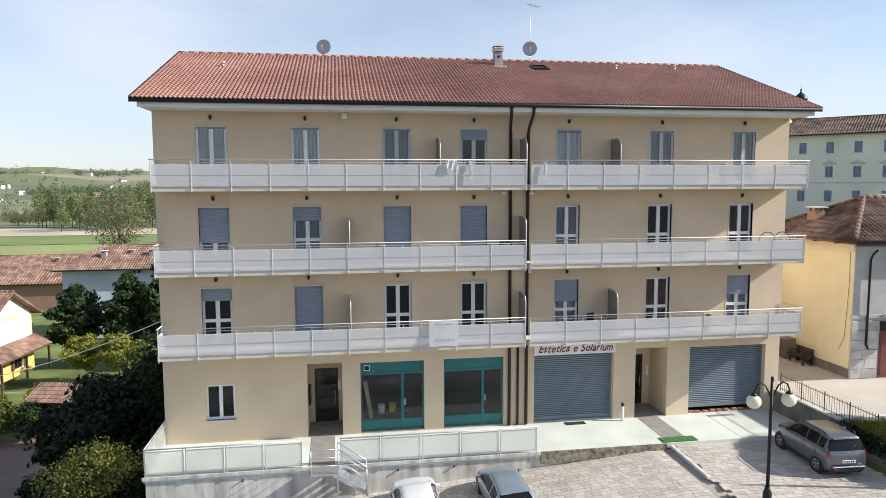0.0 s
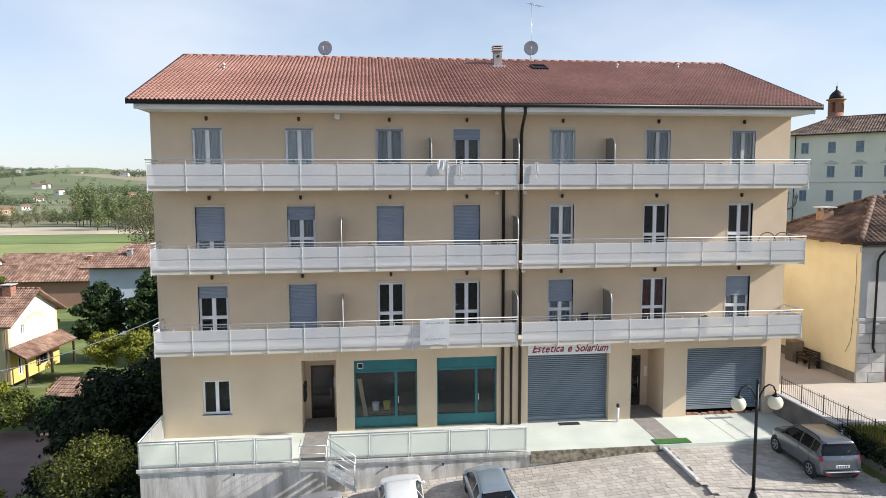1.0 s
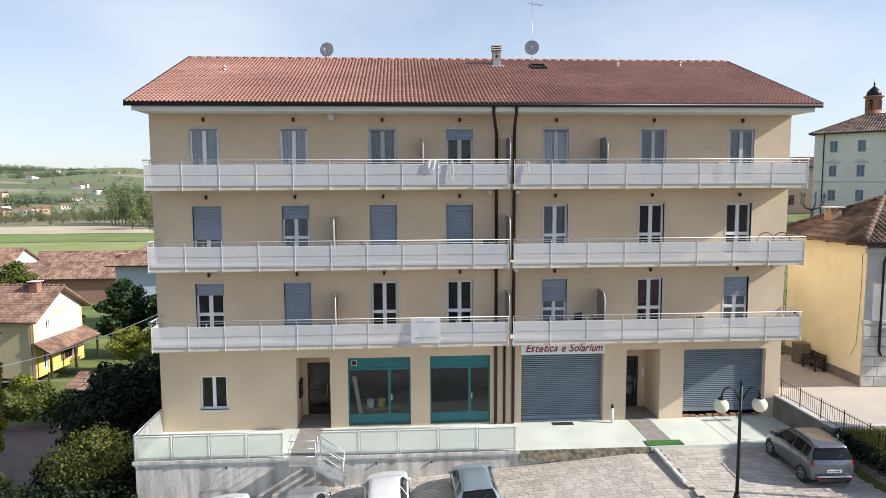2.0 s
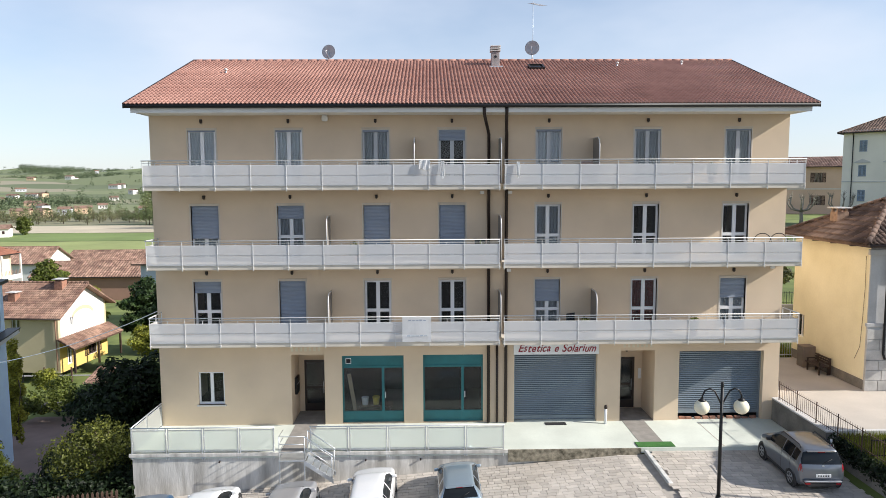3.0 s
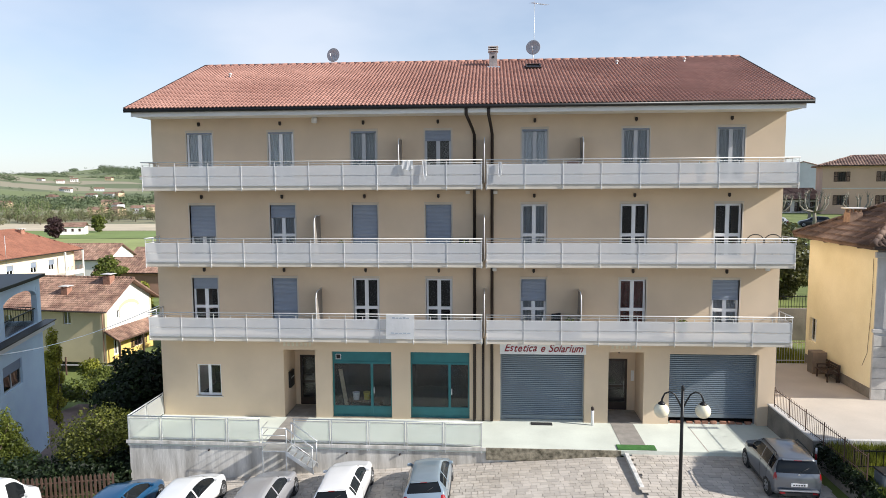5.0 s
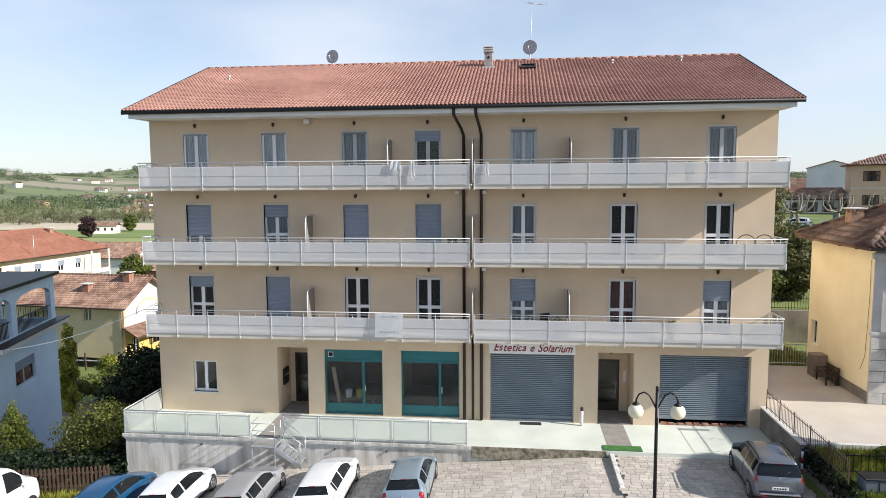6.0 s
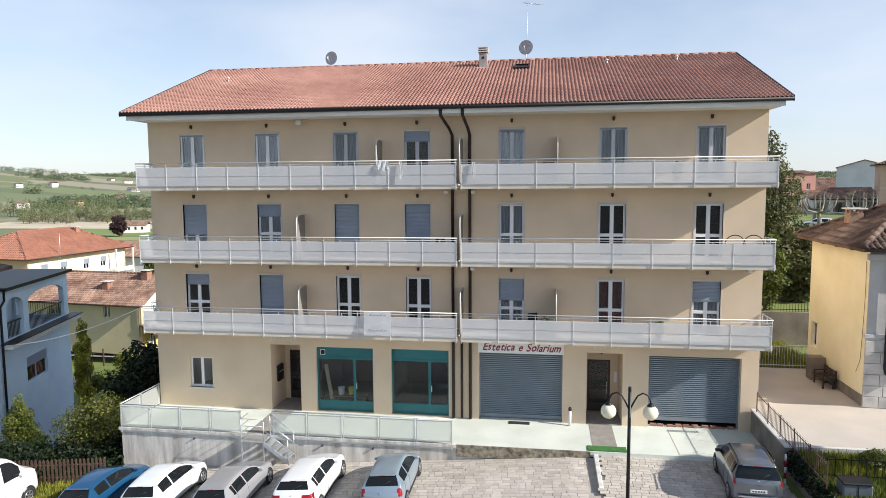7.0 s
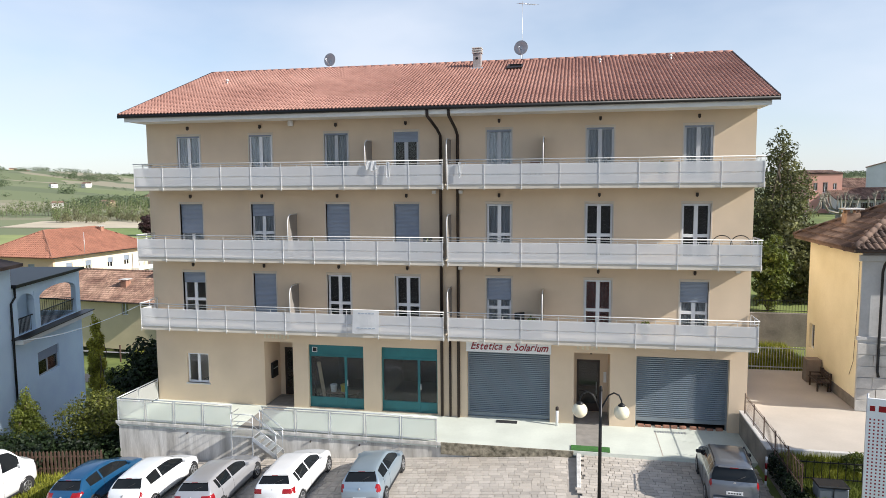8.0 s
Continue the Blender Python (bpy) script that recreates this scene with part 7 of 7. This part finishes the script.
# Reddish paving colour lowered to hold the shadow lying on the lane.
patch("lane", "paved lane down beside the blue house", -25.0, -11.5, 27, 48, mat("shaded_reddish_lane", (0.24, 0.165, 0.135), 0.9, var=0.15, scale=0.6, bump=0.3), 0.06)
patch("village_road", "grey village road before the cream house", -45, -14, 49.5, 52.5, M_ASPHALT, 0.06)
lf2 = thing("lane_fence", "grey post and rail fence along the village road", "fence", (-24, 53, -6.8))
for i in range(9):
    part("post", box(-34 + 2.2 * i, 53.4, -7.0, -33.9 + 2.2 * i, 53.5, -5.4), M_WOOD, lf2)
part("rail", box(-34, 53.43, -6.15, -16.3, 53.47, -6.05), M_STONE, lf2)


def blades(name, label, x0, x1, y0, y1, zf, count, h, material, seed):
    rng = np.random.default_rng(seed)
    x, y = rng.uniform(x0, x1, count), rng.uniform(y0, y1, count)
    z = np.array([zf(a, b) for a, b in zip(x, y)])
    ang, hh = rng.uniform(0, 6.28, count), h * rng.uniform(0.4, 1.3, count)
    dx, dy = np.cos(ang), np.sin(ang)
    w = 0.02
    a = np.stack([x - dx * w, y - dy * w, z], 1)
    b = np.stack([x + dx * w, y + dy * w, z], 1)
    lean = rng.uniform(-0.35, 0.35, (count, 2)) * hh[:, None]
    c = np.stack([x + lean[:, 0], y + lean[:, 1], z + hh], 1)
    vs = np.stack([a, b, c], 1).reshape(-1, 3)
    solo(name, arrays_mesh(name, vs, np.arange(count * 3).reshape(-1, 3), material), material, label, "grass", kind="stuff")


blades("weeds", "tall green and yellow weeds below the courtyard", 18.6, 25, 19.95, 21.75, lambda a, b: 0.4, 9000, 0.24, M_LEAFYEL, 51)
tree("garden_shrub", "low yellow-green weed bush below the courtyard", 20.6, 20.8, 0.35, 0.6, 0.55, M_LEAF, 1500, 0.05, 64, clear=0.02, trunk=0.02, category="shrub")
tree("garden_shrub", "low yellow-green weed bush below the courtyard", 22.4, 21.1, 0.35, 0.55, 0.6, M_LEAFYEL, 1500, 0.05, 65, clear=0.02, trunk=0.02, category="shrub")
blades("rank_grass", "rough grass round the waste container", 18.5, 21.5, 18.2, 19.9, lambda a, b: 0.38, 5000, 0.16, M_LEAF, 54)
# Yellow-green leaf colour stands in for sunlight on this grass.
blades("garden_grass", "long green grass between gate and garden wall", 18.4, 23, 32.1, 36.9, relief, 11000, 0.35, M_LEAFYEL, 52)
blades("yard_grass", "green grass strip at the yard's edge", -13.5, -6.95, 16.0, 21.6, relief, 14000, 0.2, M_LEAFYEL, 53)


def pollard(x, y, z, h, seed):
    rng = random.Random(seed)
    t = thing("pollarded_plane", "leafless pollarded plane tree with knobbly pale limbs", "tree", (x, y, z), group="pollarded street trees")
    part("trunk", tube([(x, y, z - 0.2), (x + 0.1, y, z + h * 0.3), (x, y, z + h * 0.55)], 0.27, 8, r1=0.2), M_BARKPALE, t)
    for i in range(6):
        a = i * 1.05 + rng.uniform(-0.3, 0.3)
        q = Vector((math.cos(a), math.sin(a), 0))
        p0 = Vector((x, y, z + h * 0.52))
        p1 = p0 + q * rng.uniform(0.9, 1.4) + Vector((0, 0, 0.3))
        p2 = p1 + q * 0.5 + Vector((0, 0, rng.uniform(0.5, 0.9)))
        p3 = p2 + q * rng.uniform(-0.2, 0.3) + Vector((0, 0, rng.uniform(0.5, 1.1)))
        bm = tube([p0, p1, p2, p3], 0.13, 7, r1=0.07)
        lathe([(0.05, -0.12), (0.13, -0.04), (0.14, 0.06), (0.05, 0.15)], p3, 8, bm)
        for k in range(8):
            e = p3 + Vector((rng.uniform(-0.4, 0.4), rng.uniform(-0.4, 0.4), rng.uniform(0.3, 0.8)))
            tube([p3, e], 0.03, 5, bm, r1=0.01)
        part("limb", bm, M_BARKPALE, t)


for k, (x, y) in enumerate(((43.0, 86), (48.2, 87), (54.0, 88), (60.5, 90), (46.5, 97), (53.5, 100), (38.5, 84))):
    pollard(x, y, relief(x, y), 4.6, 60 + k)
for x, y, tn, c in ((45.5, 93.0, 70, (0.7, 0.7, 0.7)), (52.0, 95.0, 70, (0.02, 0.02, 0.025)), (33.5, 60.0, 20, (0.6, 0.62, 0.63))):
    cc = car("street_car", "small car parked in the old town street", paint("street_car_paint", c))
    cc.matrix_basis = Matrix.Translation((x, y, relief(x, y) + 0.03)) @ pose(0, 0, 0, 0, 0, tn)

# ---- far fields, groves, woods and farmhouses ----
def field(label, x0, x1, y0, y1, color):
    """A sheet of crop or soil that follows the lie of the land."""
    a, b, c, d = (Vector(p) for p in ((x0 + 0.12 * (y0 - 300), y0, 0), (x1, y0 + 6, 0), (x1 - 10, y1 + 4, 0), (x0 - 20, y1, 0)))
    nx, ny = 40, 14
    vs = []
    for j in range(ny + 1):
        for i in range(nx + 1):
            p = a.lerp(b, i / nx).lerp(d.lerp(c, i / nx), j / ny)
            vs.append((p.x, p.y, relief(p.x, p.y) + 0.3))
    fs = [(j * (nx + 1) + i, j * (nx + 1) + i + 1, (j + 1) * (nx + 1) + i + 1, (j + 1) * (nx + 1) + i) for j in range(ny) for i in range(nx)]
    solo("field", arrays_mesh("field", vs, fs, mat("field_soil", color, 0.95, var=0.14, scale=0.05, fine=0.6, bump=0.2), True), None, label, "field", kind="structure")


field("pale tan ploughed field before the tree line", -330, -60, 340, 404, (0.50, 0.43, 0.31))
field("bright green young crop field in the valley", -235, -50, 289, 340, (0.165, 0.22, 0.062))
field("yellow-green meadow below the village", -250, -50, 205, 288, (0.27, 0.305, 0.105))

def grove(name, label, spots, h, r, material, per, size, seed, trunkmat=None):
    rng = random.Random(seed)
    cl, bm = [], bmesh.new()
    for x, y in spots:
        z, hh = relief(x, y), h * rng.uniform(0.75, 1.15)
        for k in range(4):
            cl.append((x + rng.uniform(-0.4, 0.4) * r, y + rng.uniform(-0.4, 0.4) * r, z + hh * (0.28 + 0.18 * k), r * rng.uniform(0.8, 1.25) * (1 - 0.13 * k), hh * 0.17))
        tube([(x, y, z - 0.5), (x, y, z + hh * 0.8)], 0.28, 5, bm, r1=0.08)
    g = thing(name, label, "grove", (spots[0][0], spots[0][1], relief(*spots[0])), kind="stuff")
    part("trunks", bm, trunkmat or M_BARK, g, kind="stuff")
    part("crowns", leaf_mesh("crowns", cl, per * len(spots), size, material, seed, 0.3), material, g, kind="stuff")


def polar(r, az):
    return r * math.sin(radians(az)), r * math.cos(radians(az))


rg = random.Random(5)
grove("poplar_grove", "row of tall spring-green poplars across the fields", [polar(rg.uniform(395, 470), az) for az in np.linspace(-22.3, -11.5, 46)], 25, 3.6, M_LEAFPOPLAR, 1150, 0.46, 71)
grove("poplar_plantation", "long line of young poplars below the hills", [polar(rg.uniform(600, 640), az) for az in np.linspace(-50, -34, 80)], 13, 2.2, M_LEAFPOPLAR, 240, 0.4, 72, M_BARKPALE)
grove("field_trees", "hedgerow trees along the far side of the fields", [polar(rg.uniform(470, 540), az) for az in np.linspace(-40, -22, 46)], 8, 3.2, M_LEAFTAN, 460, 0.36, 73)
grove("field_trees", "hedgerow trees along the far side of the fields", [polar(rg.uniform(480, 560), az) for az in np.linspace(-40, -16, 36)], 10, 3.4, M_LEAFPOPLAR, 480, 0.4, 74)
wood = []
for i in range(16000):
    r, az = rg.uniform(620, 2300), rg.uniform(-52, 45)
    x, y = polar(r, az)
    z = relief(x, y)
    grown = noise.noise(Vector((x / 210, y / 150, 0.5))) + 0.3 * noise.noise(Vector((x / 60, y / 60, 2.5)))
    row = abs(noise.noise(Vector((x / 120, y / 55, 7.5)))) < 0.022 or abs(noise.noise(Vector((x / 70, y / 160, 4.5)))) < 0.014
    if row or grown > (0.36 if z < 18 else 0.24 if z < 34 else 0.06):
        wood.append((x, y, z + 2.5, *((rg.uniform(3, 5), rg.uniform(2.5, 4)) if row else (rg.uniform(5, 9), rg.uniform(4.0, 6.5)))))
solo("hill_woods", leaf_mesh("hill_woods", wood, 300000, 1.05, M_LEAFHAZED, 75, 0.5), M_LEAFHAZED, "woods and hedges scattered over the far hills, leaf colour paled for haze", "woods", kind="stuff")
for i in range(56):
    r, az = (rg.uniform(560, 1700), rg.uniform(-47, -14)) if i > 7 else (rg.uniform(580, 680), rg.uniform(-30, -20))
    x, y = polar(r, az) if i else (-203.0, 312.0)
    w, dd, hh = rg.uniform(8, 15), rg.uniform(6, 9), rg.uniform(4, 6)
    z = relief(x, y) - 0.5
    f = thing("farmhouse", "small pale farmhouse with a tiled roof on the far slopes", "house", (x, y, z), group="farmhouses on the hills")
    m = pose(x, y, z, 0, 0, rg.uniform(-40, 40))
    part("wall", moved(box(0, 0, 0, w, dd, hh), m), rg.choice((M_WHITEWALL, M_WHITEWALL, M_PALEGREY, M_PEACH)) if i else M_WHITEWALL, f)
    part("roof", prism([(-0.5, hh - 0.1), (dd / 2, hh + 2.0), (dd + 0.5, hh - 0.1), (dd / 2, hh + 1.7)], w + 1, m @ pose(w + 0.5, 0, 0, 0, 0, 90)), M_TILE_OLD, f)
    for k in range(3):
        part("window", moved(box(w * (0.2 + 0.28 * k), -0.05, hh * 0.5, w * (0.2 + 0.28 * k) + 1.0, 0.05, hh * 0.5 + 1.4), m), M_SHUTBROWN, f)

# ---- things on the balconies ----
def laundry(x, z, w, h, material, label, seed):
    bm = bmesh.new()
    rows = [[bm.verts.new((x + w * i / 8, 24.27 - 0.02 * math.sin(i * 1.7 + j * 0.5) - 0.02 * j / 5, z - h * j / 5 * (1 - 0.12 * math.sin(i)))) for i in range(9)] for j in range(6)]
    for j in range(5):
        for i in range(8):
            bm.faces.new((rows[j][i], rows[j + 1][i], rows[j + 1][i + 1], rows[j][i + 1]))
    bmesh.ops.solidify(bm, geom=bm.faces[:], thickness=0.006)
    solo("hanging_cloth", bm, material, label, "laundry", group="laundry on the rail")


laundry(3.9, 10.27, 0.42, 0.34, M_CLOTH, "white cloth hung over the top balcony rail", 1)
laundry(4.72, 10.24, 0.13, 0.62, M_CLOTH, "narrow white towel hung over the balcony rail", 2)
laundry(7.55, 10.2, 0.12, 0.55, M_CLOTH, "narrow white towel hung over the balcony rail", 3)
rk = thing("drying_rack", "thin metal drying rack on the top balcony", "drying rack", (4.4, 24.9, 9.38))
for x in (4.15, 4.65):
    part("leg", tube([(x, 24.6, 9.38), (x, 25.1, 10.3)], 0.012, 5), M_GALV, rk)
    part("leg", tube([(x, 25.1, 9.38), (x, 24.6, 10.3)], 0.012, 5), M_GALV, rk)
for i in range(6):
    part("line", tube([(4.15, 24.6 + 0.1 * i, 10.3), (4.65, 24.6 + 0.1 * i, 10.3)], 0.006, 5), M_GALV, rk)
for x in (17.3, 17.95):
    bi = thing("wire_hoop", "dark round wire hoop plant frame on the balcony", "plant frame", (x, 25.0, 6.39), group="hoops on the balcony")
    part("hoop", tube([(x + 0.36 * math.cos(t), 25.0, 7.05 + 0.36 * math.sin(t)) for t in [2 * math.pi * k / 20 for k in range(21)]], 0.018, 6), M_DARKMETAL, bi)
    part("stand", tube([(x, 25.0, 6.39), (x, 25.0, 6.7)], 0.03, 6), M_DARKMETAL, bi)


def potted(x, y, z, seed, label="green potted plant standing on the balcony"):
    p = thing("potted_plant", label, "plant", (x, y, z), group="balcony plants")
    part("pot", lathe([(0.1, 0), (0.14, 0.22), (0.155, 0.23), (0.15, 0.25)], (x, y, z), 12), M_BRICK, p)
    part("foliage", leaf_mesh("foliage", [(x, y, z + 0.5, 0.2, 0.28)], 220, 0.06, M_LEAF, seed, 0.2), M_LEAF, p)


for i, (x, f) in enumerate(((1.35, 1), (6.2, 1), (14.6, 0), (15.1, 2), (10.3, 0))):
    potted(x, 24.75, SLABS[f], 80 + i)


def garden_chair(x, y, z, turn, material, label):
    c = thing("balcony_chair", label, "chair", (0, 0, 0), group="balcony chairs")
    part("seat", box(-0.22, -0.22, 0.42, 0.22, 0.22, 0.45, 0.01), material, c)
    part("backrest", box(-0.22, 0.2, 0.47, 0.22, 0.23, 0.86, 0.01), material, c)
    for sx in (-0.2, 0.2):
        for sy in (-0.2, 0.2):
            part("leg", tube([(sx, sy, 0), (sx * 0.95, sy * 0.95, 0.42)], 0.015, 6), M_DARKMETAL, c)
    c.matrix_basis = pose(x, y, z, 0, 0, turn)


garden_chair(9.95, 25.0, SLABS[0], 30, M_TRIM, "dark plastic chair on the first balcony")
garden_chair(10.35, 25.05, SLABS[2], -20, M_BROWNWALL, "brown chair on the top balcony")
garden_chair(6.3, 25.0, SLABS[1], 160, M_TRIM, "dark plastic chair beside the downpipe")
sr = thing("alarm_siren", "white alarm siren box under the eave", "alarm", (0.25, FY, 11.9))
part("box", lathe([(0.08, 0), (0.12, 0.03), (0.12, 0.16), (0.09, 0.22), (0.03, 0.24)], (0.25, FY - 0.12, 11.82), 14), M_WHITE, sr)
for x, z in ((6.35, 8.98), (7.45, 8.98), (7.42, 5.9), (18.0, 5.95)):
    sp = thing("flood_lamp", "small white flood lamp on the facade", "lamp", (x, FY, z), group="flood lamps")
    part("housing", box(x - 0.08, FY - 0.16, z, x + 0.08, FY - 0.05, z + 0.13, 0.015), M_WHITE, sp)
    part("bracket", box(x - 0.02, FY - 0.05, z + 0.04, x + 0.02, FY, z + 0.08), M_GALV, sp)
cb2 = thing("overhead_cable", "pale overhead cable slung from the building to the house", "cable", (-6.5, 25.7, 4.2))
part("wire", tube([Vector((-6.55, 25.75, 4.4)).lerp(Vector((-17.2, 29.0, 1.2)), t) - Vector((0, 0, 1.6 * t * (1 - t))) for t in [k / 14 for k in range(15)]], 0.016, 5), M_WHITE, cb2)

# ---- stone pavers ----
tops = {}
for ln in (0.2, 0.3, 0.4):
    tops[ln] = mesh_from("paver", box(-ln / 2 + 0.004, -0.096, -0.03, ln / 2 - 0.004, 0.096, 0.0, 0.004), M_PAVER_ONE)
pvv, pvf = [], []
rp_ = random.Random(9)
row = 0
y = 15.2
while y < TY - 0.14:
    x = -6.9 + rp_.uniform(0, 0.3)
    while x < 18.0:
        ln = rp_.choice((0.2, 0.3, 0.3, 0.4))
        cx, cy, dz = x + ln / 2, y + 0.1, rp_.uniform(-0.004, 0.003)
        sl = 0.085 if cx < 11.2 else 0.0
        if not (12.09 < cx < 12.24 and cy > 20.15):
            if 7.4 < cx < 11.9 and cy > 19.9:
                ob = new("paver", tops[ln])
                ob.parent = yard
                ob.matrix_basis = Matrix.Translation((cx, cy, park(cx, cy) + dz)) @ pose(0, 0, 0, rp_.uniform(-0.6, 0.6), -math.degrees(sl) + rp_.uniform(-0.6, 0.6), rp_.uniform(-1, 1))
            else:
                b = len(pvv)
                hx, hy = ln / 2 - 0.004, 0.096
                z = park(cx, cy) + dz
                for ox, oy, oz in ((-hx, -hy, -0.03), (hx, -hy, -0.03), (hx, hy, -0.03), (-hx, hy, -0.03), (-hx + 0.004, -hy + 0.004, 0), (hx - 0.004, -hy + 0.004, 0), (hx - 0.004, hy - 0.004, 0), (-hx + 0.004, hy - 0.004, 0)):
                    pvv.append((cx + ox, cy + oy, z + oz + ox * sl))
                pvf += [(b + 4, b + 5, b + 6, b + 7), (b, b + 1, b + 5, b + 4), (b + 1, b + 2, b + 6, b + 5), (b + 2, b + 3, b + 7, b + 6), (b + 3, b, b + 4, b + 7)]
        x += ln
    y += 0.2
part("pavers", arrays_mesh("pavers", pvv, pvf, M_PAVER), M_PAVER, yard, kind="stuff")
